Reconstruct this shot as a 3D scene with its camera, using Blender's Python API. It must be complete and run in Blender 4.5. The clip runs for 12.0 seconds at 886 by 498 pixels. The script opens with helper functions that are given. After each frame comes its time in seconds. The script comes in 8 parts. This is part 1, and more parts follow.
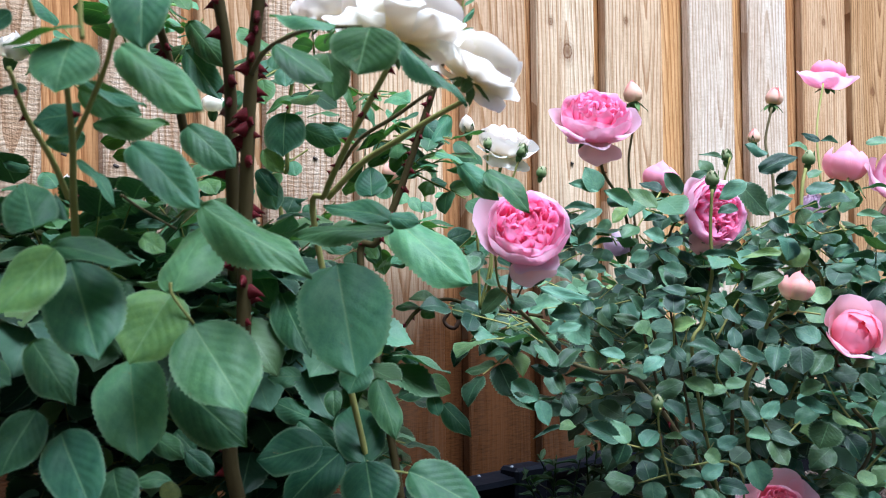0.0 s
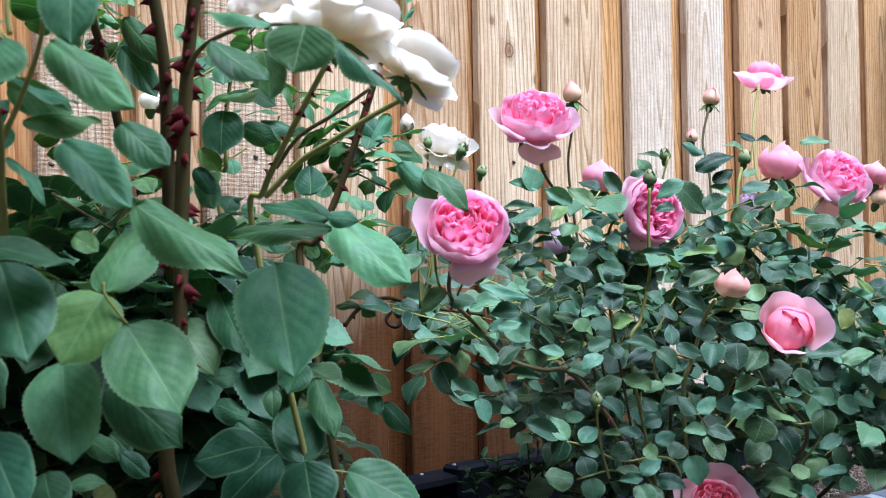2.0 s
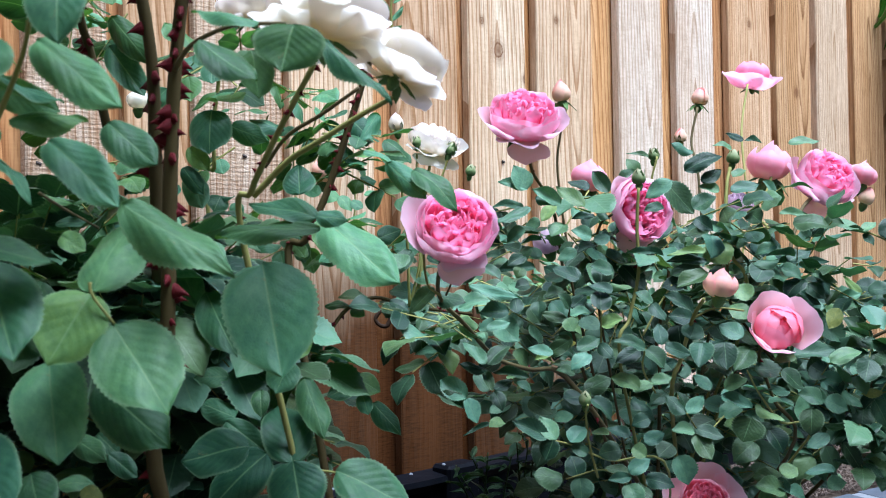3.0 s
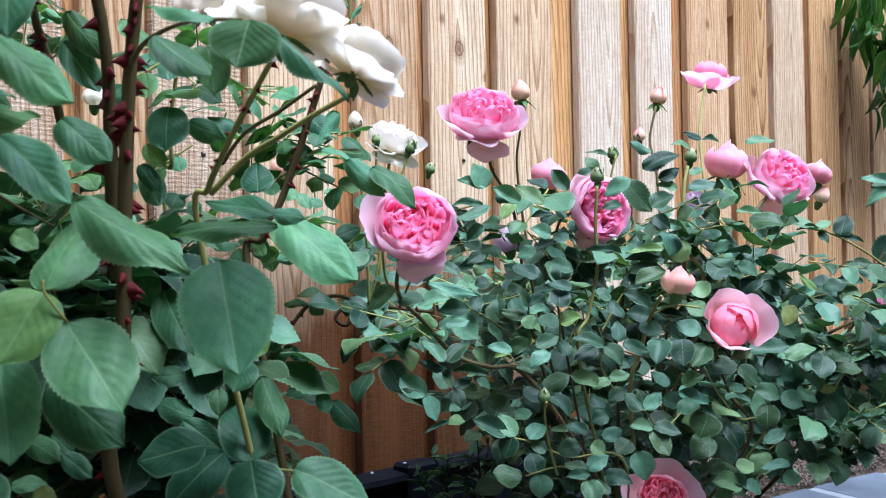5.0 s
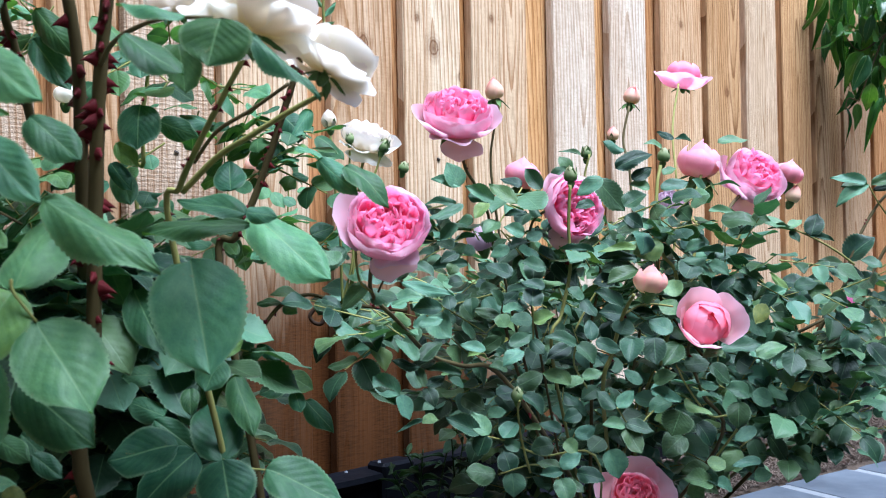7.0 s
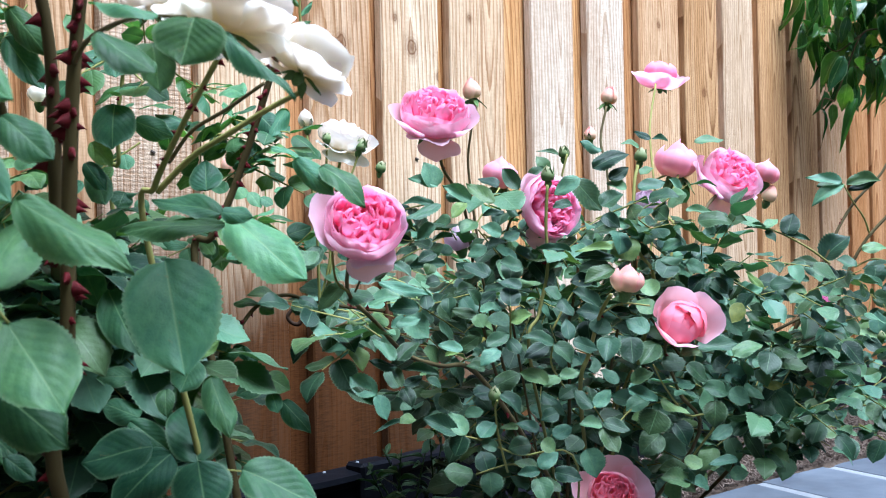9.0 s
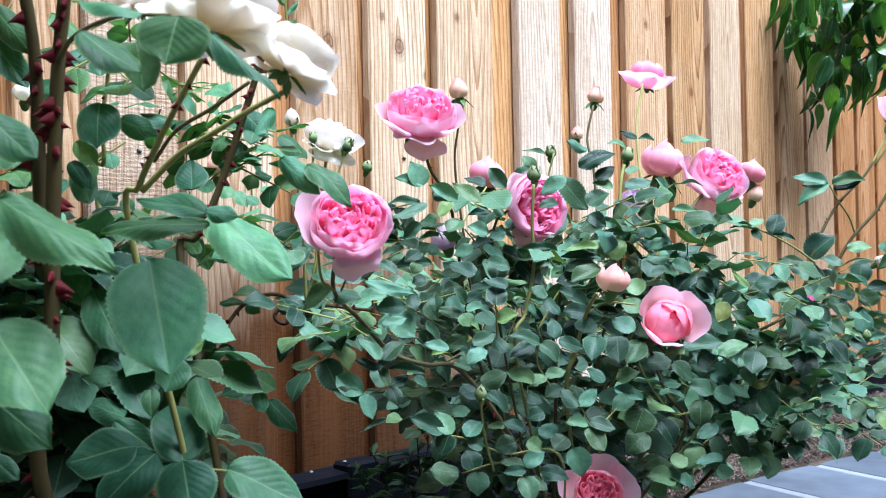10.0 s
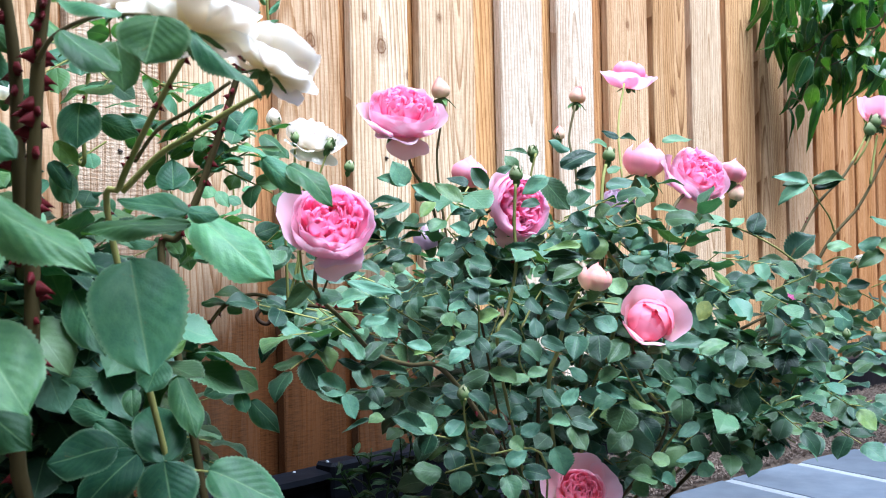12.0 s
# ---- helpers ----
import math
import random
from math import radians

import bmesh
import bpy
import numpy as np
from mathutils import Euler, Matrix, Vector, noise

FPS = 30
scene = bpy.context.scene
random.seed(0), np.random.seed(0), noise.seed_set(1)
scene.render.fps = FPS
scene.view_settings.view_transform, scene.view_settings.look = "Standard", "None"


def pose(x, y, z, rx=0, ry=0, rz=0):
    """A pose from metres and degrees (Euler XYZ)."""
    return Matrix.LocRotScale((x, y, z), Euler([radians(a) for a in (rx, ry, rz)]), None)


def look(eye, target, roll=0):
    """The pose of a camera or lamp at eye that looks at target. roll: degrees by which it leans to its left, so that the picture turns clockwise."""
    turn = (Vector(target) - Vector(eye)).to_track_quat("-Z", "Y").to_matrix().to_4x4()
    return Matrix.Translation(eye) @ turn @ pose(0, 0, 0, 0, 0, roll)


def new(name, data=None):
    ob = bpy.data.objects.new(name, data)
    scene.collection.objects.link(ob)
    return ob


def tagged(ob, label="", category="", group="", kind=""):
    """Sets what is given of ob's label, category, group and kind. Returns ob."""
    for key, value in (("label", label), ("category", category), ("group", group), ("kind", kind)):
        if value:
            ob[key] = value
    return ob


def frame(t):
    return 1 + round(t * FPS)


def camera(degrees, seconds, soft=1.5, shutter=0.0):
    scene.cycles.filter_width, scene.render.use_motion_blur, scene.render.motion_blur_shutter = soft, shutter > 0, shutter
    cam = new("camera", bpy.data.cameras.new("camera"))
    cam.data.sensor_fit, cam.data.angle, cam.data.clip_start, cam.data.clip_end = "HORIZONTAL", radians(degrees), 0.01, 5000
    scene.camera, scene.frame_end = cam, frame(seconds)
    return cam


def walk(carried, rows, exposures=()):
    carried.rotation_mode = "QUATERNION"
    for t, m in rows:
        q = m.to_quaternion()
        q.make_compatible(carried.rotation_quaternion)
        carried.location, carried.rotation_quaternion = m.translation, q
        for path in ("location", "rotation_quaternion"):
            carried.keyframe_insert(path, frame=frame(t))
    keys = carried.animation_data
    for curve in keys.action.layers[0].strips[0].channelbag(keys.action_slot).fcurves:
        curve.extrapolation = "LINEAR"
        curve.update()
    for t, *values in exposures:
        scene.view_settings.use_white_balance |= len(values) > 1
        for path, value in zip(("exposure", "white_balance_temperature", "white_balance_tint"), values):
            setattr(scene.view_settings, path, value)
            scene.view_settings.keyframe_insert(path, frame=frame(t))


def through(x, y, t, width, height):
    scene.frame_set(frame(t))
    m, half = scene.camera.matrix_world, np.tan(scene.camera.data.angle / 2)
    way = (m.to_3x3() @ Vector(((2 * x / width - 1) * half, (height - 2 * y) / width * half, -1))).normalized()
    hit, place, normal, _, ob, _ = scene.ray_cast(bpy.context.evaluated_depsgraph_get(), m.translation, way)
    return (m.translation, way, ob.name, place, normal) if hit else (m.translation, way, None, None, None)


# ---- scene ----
cam = camera(45.1, 12.0, soft=1.0)
PATH = [
    (0, (-1.205, -1.258, 0.412), (0.038, 0.308, 0.454), -0.7),
    (0.5, (-1.204, -1.259, 0.412), (0.053, 0.296, 0.453), -0.7),
    (1, (-1.203, -1.26, 0.412), (0.077, 0.276, 0.452), -0.8),
    (1.5, (-1.202, -1.26, 0.412), (0.098, 0.259, 0.451), -0.8),
    (2, (-1.202, -1.261, 0.412), (0.12, 0.239, 0.45), -0.9),
    (2.5, (-1.202, -1.261, 0.411), (0.131, 0.229, 0.45), -0.9),
    (3, (-1.201, -1.261, 0.412), (0.135, 0.226, 0.449), -0.9),
    (5, (-1.199, -1.263, 0.411), (0.189, 0.177, 0.445), -1.0),
    (5.5, (-1.199, -1.264, 0.411), (0.192, 0.173, 0.445), -1.0),
    (6, (-1.199, -1.264, 0.411), (0.199, 0.166, 0.444), -1.0),
    (6.5, (-1.198, -1.265, 0.411), (0.211, 0.153, 0.443), -1.0),
    (7, (-1.198, -1.265, 0.411), (0.222, 0.143, 0.442), -1.0),
    (9, (-1.196, -1.266, 0.411), (0.251, 0.115, 0.441), -1.1),
    (9.5, (-1.195, -1.266, 0.411), (0.259, 0.106, 0.44), -1.1),
    (10, (-1.195, -1.268, 0.411), (0.266, 0.097, 0.439), -1.1),
    (10.5, (-1.195, -1.267, 0.412), (0.274, 0.089, 0.439), -1.1),
    (11, (-1.195, -1.267, 0.411), (0.276, 0.087, 0.439), -1.2),
    (11.5, (-1.195, -1.268, 0.411), (0.279, 0.084, 0.439), -1.2),
    (12, (-1.195, -1.269, 0.411), (0.288, 0.073, 0.438), -1.2),
]
walk(cam, [(t, look(eye, target, roll)) for t, eye, target, roll in PATH], [(0, 1.44, 5150, 11), (7, 1.48, 5150, 11), (9, 1.62, 5150, 10), (12, 1.77, 5150, 10)])

# The lens is focused on the pink roses, a little soft nearer and farther.
cam.data.dof.use_dof, cam.data.dof.focus_distance, cam.data.dof.aperture_fstop = True, 1.28, 20.0

# ---- light ----
# Bright open shade: soft light from high over the viewer.
SUN_TURN, SUN_HEIGHT = 176.0, 64.0
world = bpy.data.worlds.new("sky")
scene.world = world
world.use_nodes = True
wn = world.node_tree.nodes
sky = wn.new("ShaderNodeTexSky")
sky.sky_type, sky.sun_disc = "NISHITA", False
sky.sun_elevation, sky.sun_rotation = radians(SUN_HEIGHT), radians(SUN_TURN)
wn["Background"].inputs["Strength"].default_value = 0.075
world.node_tree.links.new(sky.outputs["Color"], wn["Background"].inputs["Color"])
sun = new("sun", bpy.data.lights.new("sun", "SUN"))
sun.data.energy, sun.data.angle, sun.data.color = 4.8, radians(45), (1.0, 0.98, 0.94)
sun.matrix_world = look((math.sin(radians(SUN_TURN)) * 5, math.cos(radians(SUN_TURN)) * 5, 5 * math.tan(radians(SUN_HEIGHT))), (0, 0, 0))


# ---- materials ----
def mat(name):
    m = bpy.data.materials.new(name)
    m.use_nodes = True
    return m, m.node_tree.nodes, m.node_tree.links, m.node_tree.nodes["Principled BSDF"]


def ramp(nodes, stops):
    r = nodes.new("ShaderNodeValToRGB")
    e = r.color_ramp.elements
    while len(e) < len(stops):
        e.new(0.5)
    for el, (p, c) in zip(e, stops):
        el.position, el.color = p, (*c, 1)
    return r


def noise_tex(nodes, links, scale, detail=4, vector=None, stretch=None, rough=0.6):
    n = nodes.new("ShaderNodeTexNoise")
    n.inputs["Scale"].default_value, n.inputs["Detail"].default_value, n.inputs["Roughness"].default_value = scale, detail, rough
    if vector is not None:
        if stretch:
            mp = nodes.new("ShaderNodeMapping")
            mp.inputs["Scale"].default_value = stretch
            links.new(vector, mp.inputs["Vector"])
            vector = mp.outputs["Vector"]
        links.new(vector, n.inputs["Vector"])
    return n


def mix(nodes, links, kind, fac, a, b):
    n = nodes.new("ShaderNodeMix")
    n.data_type, n.blend_type = "RGBA", kind
    for sock, v in ((n.inputs[0], fac), (n.inputs[6], a), (n.inputs[7], b)):
        if isinstance(v, bpy.types.NodeSocket):
            links.new(v, sock)
        else:
            sock.default_value = v if isinstance(v, (int, float)) else (*v, 1)
    return n.outputs[2]


def bump(nodes, links, height, strength, dist, bsdf):
    b = nodes.new("ShaderNodeBump")
    b.inputs["Strength"].default_value, b.inputs["Distance"].default_value = strength, dist
    links.new(height, b.inputs["Height"])
    links.new(b.outputs["Normal"], bsdf.inputs["Normal"])
    return b


def math_node(nodes, links, op, a, b=0.5):
    n = nodes.new("ShaderNodeMath")
    n.operation = op
    for sock, v in zip(n.inputs, (a, b)):
        if isinstance(v, bpy.types.NodeSocket):
            links.new(v, sock)
        else:
            sock.default_value = v
    return n.outputs[0]


# dead branch knots in the boards: place along the fence, height, radius
KNOTS = ((0.064, 0.777, 0.0115), (0.208, 0.848, 0.0055), (-0.093, 0.764, 0.0105), (0.128, 0.735, 0.006), (0.026, 0.822, 0.005), (1.02, 0.80, 0.008), (0.83, 0.93, 0.006), (1.20, 0.66, 0.007))


def knots(n, l, v):
    """How dark the knots and the rings round them are."""
    geo = n.new("ShaderNodeNewGeometry")
    near = None
    for x, z, r in KNOTS:
        rel = n.new("ShaderNodeVectorMath")
        rel.operation = "SUBTRACT"
        l.new(geo.outputs["Position"], rel.inputs[0])
        rel.inputs[1].default_value = (x, 0.0, z)
        sc = n.new("ShaderNodeVectorMath")
        sc.operation = "MULTIPLY"
        l.new(rel.outputs[0], sc.inputs[0])
        sc.inputs[1].default_value = (1 / r, 0.0, 0.82 / r)
        ln = n.new("ShaderNodeVectorMath")
        ln.operation = "LENGTH"
        l.new(sc.outputs[0], ln.inputs[0])
        d = ln.outputs["Value"]
        near = d if near is None else math_node(n, l, "MINIMUM", near, d)
    wob = noise_tex(n, l, 130, 3, v)
    near = math_node(n, l, "ADD", near, math_node(n, l, "MULTIPLY", math_node(n, l, "SUBTRACT", wob.outputs["Fac"], 0.5), 0.7))
    core = ramp(n, [(0.0, (0.9, 0.9, 0.9)), (0.16, (0.55, 0.55, 0.55)), (0.21, (0.95, 0.95, 0.95)), (0.26, (0.30, 0.30, 0.30)), (0.31, (0.42, 0.42, 0.42)), (0.37, (0.12, 0.12, 0.12)), (0.42, (0.22, 0.22, 0.22)), (0.55, (0, 0, 0))])
    l.new(math_node(n, l, "MULTIPLY", near, 0.25), core.inputs["Fac"])
    return core.outputs["Color"]


def wood_material(name, pale, mid, deep, rough_sawn):
    m, n, l, p = mat(name)
    tc, oi = n.new("ShaderNodeTexCoord"), n.new("ShaderNodeObjectInfo")
    add = n.new("ShaderNodeVectorMath")
    add.operation = "MULTIPLY_ADD"
    l.new(oi.outputs["Random"], add.inputs[0])
    add.inputs[1].default_value = (7.0, 13.0, 31.0)
    l.new(tc.outputs["Object"], add.inputs[2])
    v = add.outputs[0]
    wob = noise_tex(n, l, 3.0, 2, v, (1, 1, 0.5))
    vv = n.new("ShaderNodeVectorMath")
    vv.operation = "MULTIPLY_ADD"
    l.new(wob.outputs["Color"], vv.inputs[0])
    vv.inputs[1].default_value = (0.05, 0.0, 0.0)
    l.new(v, vv.inputs[2])
    # growth rings in long arches, off the middle of each board
    off = n.new("ShaderNodeVectorMath")
    off.operation = "MULTIPLY_ADD"
    l.new(oi.outputs["Random"], off.inputs[0])
    off.inputs[1].default_value = (0.10, 0.0, 1.3)
    l.new(tc.outputs["Object"], off.inputs[2])
    arch = n.new("ShaderNodeVectorMath")
    arch.operation = "MULTIPLY_ADD"
    l.new(wob.outputs["Color"], arch.inputs[0])
    arch.inputs[1].default_value = (0.045, 0.0, 0.0)
    l.new(off.outputs[0], arch.inputs[2])
    mpw = n.new("ShaderNodeMapping")
    mpw.inputs["Location"].default_value = (-0.072, 0.0, -0.085)
    mpw.inputs["Scale"].default_value = (1.0, 0.0, 0.065)
    l.new(arch.outputs[0], mpw.inputs["Vector"])
    wv = n.new("ShaderNodeTexWave")
    wv.wave_type, wv.rings_direction, wv.wave_profile = "RINGS", "Y", "SAW"
    for key, val in (("Scale", 36.0), ("Distortion", 1.4), ("Detail", 2.0), ("Detail Scale", 3.0), ("Detail Roughness", 0.5)):
        wv.inputs[key].default_value = val
    l.new(mpw.outputs["Vector"], wv.inputs["Vector"])
    streak = noise_tex(n, l, 75, 3, vv.outputs[0], (1, 1, 0.03), 0.5)
    grain = n.new("ShaderNodeMath")
    grain.operation = "MULTIPLY_ADD"
    l.new(wv.outputs["Fac"], grain.inputs[0])
    grain.inputs[1].default_value = 0.22
    broad = noise_tex(n, l, 22, 3, vv.outputs[0], (1, 1, 0.06), 0.55)
    l.new(math_node(n, l, "MULTIPLY", math_node(n, l, "ADD", streak.outputs["Fac"], broad.outputs["Fac"]), 0.43), grain.inputs[2])
    fine = noise_tex(n, l, 420, 3, v, (1, 1, 0.05), 0.6)
    cloud = noise_tex(n, l, 5, 3, v, (1, 1, 0.35))
    c1 = ramp(n, [(0.38, pale), (0.58, mid)])
    l.new(math_node(n, l, "MULTIPLY", math_node(n, l, "ADD", streak.outputs["Fac"], broad.outputs["Fac"]), 0.5), c1.inputs["Fac"])
    late = math_node(n, l, "MULTIPLY", math_node(n, l, "POWER", wv.outputs["Fac"], 4.0), math_node(n, l, "MULTIPLY", broad.outputs["Fac"], 2.6))
    lines = mix(n, l, "MIX", math_node(n, l, "MINIMUM", late, 0.8), c1.outputs["Color"], deep)
    # sparse dark streaks of resin and late wood
    thin = noise_tex(n, l, 110, 2, vv.outputs[0], (1, 1, 0.012), 0.4)
    sparse = ramp(n, [(0.60, (0, 0, 0)), (0.68, (0.55, 0.55, 0.55))])
    l.new(thin.outputs["Fac"], sparse.inputs["Fac"])
    lines = mix(n, l, "MIX", sparse.outputs["Color"], lines, deep)
    c2 = ramp(n, [(0.30, (0.64, 0.59, 0.52)), (0.57, (1.03, 1.02, 1.0))])
    l.new(fine.outputs["Fac"], c2.inputs["Fac"])
    col = mix(n, l, "MULTIPLY", 0.95, lines, c2.outputs["Color"])
    saw = noise_tex(n, l, 520, 3, v, (0.12, 1, 1), 0.6)
    teeth = ramp(n, [(0.40, (0.62, 0.56, 0.50)), (0.56, (1.0, 1.0, 1.0))])
    l.new(saw.outputs["Fac"], teeth.inputs["Fac"])
    ripple = n.new("ShaderNodeTexWave")
    ripple.wave_type, ripple.bands_direction = "BANDS", "Z"
    for key, val in (("Scale", 52.0), ("Distortion", 5.0), ("Detail", 2.0), ("Detail Scale", 6.0)):
        ripple.inputs[key].default_value = val
    l.new(v, ripple.inputs["Vector"])
    col = mix(n, l, "MULTIPLY", min(1.0, rough_sawn * 1.1), col, teeth.outputs["Color"])
    ridge = ramp(n, [(0.15, (0.88, 0.85, 0.81)), (0.6, (1.0, 1.0, 1.0))])
    l.new(ripple.outputs["Fac"], ridge.inputs["Fac"])
    col = mix(n, l, "MULTIPLY", 1.0 if rough_sawn > 0.5 else 0.12, col, ridge.outputs["Color"])
    c3 = ramp(n, [(0.35, (0.88, 0.80, 0.72)), (0.65, (1.0, 1.0, 1.0))])
    l.new(cloud.outputs["Fac"], c3.inputs["Fac"])
    col = mix(n, l, "MULTIPLY", 0.8, col, c3.outputs["Color"])
    tint = ramp(n, [(0.0, (0.88, 0.84, 0.80)), (0.35, (1.0, 0.95, 0.88)), (0.65, (1.04, 1.04, 1.04)), (1.0, (0.95, 0.93, 0.92))])
    l.new(oi.outputs["Random"], tint.inputs["Fac"])
    col = mix(n, l, "MULTIPLY", 1.0, col, tint.outputs["Color"])
    # behind the white rose: unbleached damp red-brown wood, darkened to paint in shade, up to an uneven line
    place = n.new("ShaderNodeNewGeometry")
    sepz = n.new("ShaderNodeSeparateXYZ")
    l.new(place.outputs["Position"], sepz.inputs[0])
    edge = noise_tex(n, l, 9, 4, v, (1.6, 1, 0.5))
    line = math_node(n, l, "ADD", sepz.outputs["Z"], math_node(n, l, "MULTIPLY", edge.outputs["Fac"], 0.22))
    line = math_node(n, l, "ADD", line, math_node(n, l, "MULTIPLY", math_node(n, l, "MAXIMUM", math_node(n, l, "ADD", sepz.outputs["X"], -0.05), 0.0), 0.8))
    damp_shade = ramp(n, [(0.42, (1, 1, 1)), (0.68, (0, 0, 0))])
    l.new(line, damp_shade.inputs["Fac"])
    shaded_wood = ramp(n, [(0.40, (0.066, 0.024, 0.007)), (0.62, (0.020, 0.007, 0.002))])
    l.new(math_node(n, l, "MULTIPLY", math_node(n, l, "ADD", saw.outputs["Fac"], broad.outputs["Fac"]), 0.5), shaded_wood.inputs["Fac"])
    col = mix(n, l, "MIX", math_node(n, l, "MULTIPLY", damp_shade.outputs["Color"], 0.97), col, shaded_wood.outputs["Color"])
    col = mix(n, l, "MIX", knots(n, l, v), col, (0.13, 0.055, 0.022))
    l.new(col, p.inputs["Base Color"])
    p.inputs["Roughness"].default_value = 0.8
    p.inputs["Specular IOR Level"].default_value = 0.03
    h = math_node(n, l, "ADD", math_node(n, l, "MULTIPLY", grain.outputs[0], 0.10), math_node(n, l, "MULTIPLY", fine.outputs["Fac"], 0.6))
    h = math_node(n, l, "ADD", h, math_node(n, l, "MULTIPLY", saw.outputs["Fac"], math_node(n, l, "MULTIPLY", cloud.outputs["Fac"], rough_sawn)))
    h = math_node(n, l, "ADD", h, math_node(n, l, "MULTIPLY", ripple.outputs["Fac"], 0.35 if rough_sawn > 0.5 else 0.03))
    bump(n, l, h, 0.55, 0.002, p)
    return m


def leaf_material(name, dark, light, back, gloss, vein=(0.16, 0.24, 0.10), sheen=0.2, through=0.2):
    m, n, l, p = mat(name)
    uv, oi, geo = n.new("ShaderNodeUVMap"), n.new("ShaderNodeObjectInfo"), n.new("ShaderNodeNewGeometry")
    sep = n.new("ShaderNodeSeparateXYZ")
    l.new(uv.outputs["UV"], sep.inputs[0])
    tc = n.new("ShaderNodeTexCoord")
    rnd = math_node(n, l, "FRACT", math_node(n, l, "ADD", oi.outputs["Random"], geo.outputs["Random Per Island"]), 0)
    cr = ramp(n, [(0.0, dark), (0.50, [0.68 * a + 0.32 * b for a, b in zip(dark, light)]), (0.90, light), (0.95, (light[0] * 1.12, light[1] * 1.02, light[2] * 0.84)), (1.0, light)])
    l.new(rnd, cr.inputs["Fac"])
    # some leaves are bluer, some yellower
    hue = ramp(n, [(0.0, (0.84, 0.98, 1.16)), (0.55, (0.97, 1.0, 0.98)), (1.0, (1.22, 1.06, 0.66))])
    l.new(math_node(n, l, "FRACT", math_node(n, l, "MULTIPLY", rnd, 7.31), 0), hue.inputs["Fac"])
    tone = mix(n, l, "MULTIPLY", 1.0, cr.outputs["Color"], hue.outputs["Color"])
    blotch = noise_tex(n, l, 5, 4, tc.outputs["Object"])
    bl = ramp(n, [(0.3, (0.62, 0.70, 0.70)), (0.7, (1.28, 1.18, 1.02))])
    l.new(blotch.outputs["Fac"], bl.inputs["Fac"])
    col = mix(n, l, "MULTIPLY", 0.8, tone, bl.outputs["Color"])
    # midrib and side veins
    side = math_node(n, l, "ABSOLUTE", math_node(n, l, "SUBTRACT", sep.outputs["Y"], 0.5), 0)
    rib = math_node(n, l, "SUBTRACT", 1.0, math_node(n, l, "MINIMUM", math_node(n, l, "MULTIPLY", side, 40.0), 1.0))
    ph = math_node(n, l, "SUBTRACT", math_node(n, l, "MULTIPLY", sep.outputs["X"], 7.0), math_node(n, l, "MULTIPLY", side, 6.4))
    wave = math_node(n, l, "SUBTRACT", 0.5, math_node(n, l, "ABSOLUTE", math_node(n, l, "SUBTRACT", math_node(n, l, "FRACT", ph, 0), 0.5), 0))
    vv = math_node(n, l, "SUBTRACT", 1.0, math_node(n, l, "MINIMUM", math_node(n, l, "MULTIPLY", wave, 7.0), 1.0))
    allv = math_node(n, l, "MAXIMUM", math_node(n, l, "MULTIPLY", rib, 0.55), math_node(n, l, "MULTIPLY", vv, 0.05))
    col = mix(n, l, "MIX", allv, col, vein)
    # the thin pale margin, with the light caught at the edge painted in
    rim = ramp(n, [(0.435, (0, 0, 0)), (0.495, (0.42, 0.42, 0.42))])
    l.new(side, rim.inputs["Fac"])
    col = mix(n, l, "MIX", rim.outputs["Color"], col, [0.5 * a + 0.5 * b for a, b in zip(light, (0.34, 0.42, 0.26))])
    # fine net of veins
    net = n.new("ShaderNodeTexVoronoi")
    net.feature = "DISTANCE_TO_EDGE"
    net.inputs["Scale"].default_value = 26
    l.new(uv.outputs["UV"], net.inputs["Vector"])
    netr = ramp(n, [(0.0, (1.14, 1.12, 1.06)), (0.12, (0.97, 0.97, 0.98))])
    l.new(net.outputs["Distance"], netr.inputs["Fac"])
    col = mix(n, l, "MULTIPLY", 0.8, col, netr.outputs["Color"])
    pore = noise_tex(n, l, 60, 3, uv.outputs["UV"], None, 0.7)
    porer = ramp(n, [(0.3, (0.94, 0.95, 0.94)), (0.7, (1.05, 1.05, 1.04))])
    l.new(pore.outputs["Fac"], porer.inputs["Fac"])
    col = mix(n, l, "MULTIPLY", 0.6, col, porer.outputs["Color"])
    # brown specks of wear
    sp = noise_tex(n, l, 9, 2, tc.outputs["Object"])
    spr = ramp(n, [(0.70, (0, 0, 0)), (0.76, (1, 1, 1))])
    l.new(sp.outputs["Fac"], spr.inputs["Fac"])
    col = mix(n, l, "MIX", math_node(n, l, "MULTIPLY", spr.outputs["Color"], 0.35), col, (0.17, 0.13, 0.05))
    l.new(col, p.inputs["Base Color"])
    p.inputs["Roughness"].default_value = gloss
    p.inputs["Specular IOR Level"].default_value = sheen
    # puffed between the veins, with the midrib sunk
    h = math_node(n, l, "ADD", math_node(n, l, "MULTIPLY", math_node(n, l, "POWER", wave, 0.8), 0.7), math_node(n, l, "MULTIPLY", rib, -0.5))
    h = math_node(n, l, "ADD", h, math_node(n, l, "MULTIPLY", math_node(n, l, "MINIMUM", net.outputs["Distance"], 0.2), 0.9))
    h = math_node(n, l, "ADD", h, math_node(n, l, "MULTIPLY", pore.outputs["Fac"], 0.12))
    bump(n, l, h, 0.26, 0.0012, p)
    tr = n.new("ShaderNodeBsdfTranslucent")
    l.new(mix(n, l, "MULTIPLY", 1.0, col, back), tr.inputs["Color"])
    ms = n.new("ShaderNodeMixShader")
    ms.inputs[0].default_value = through
    l.new(p.outputs[0], ms.inputs[1])
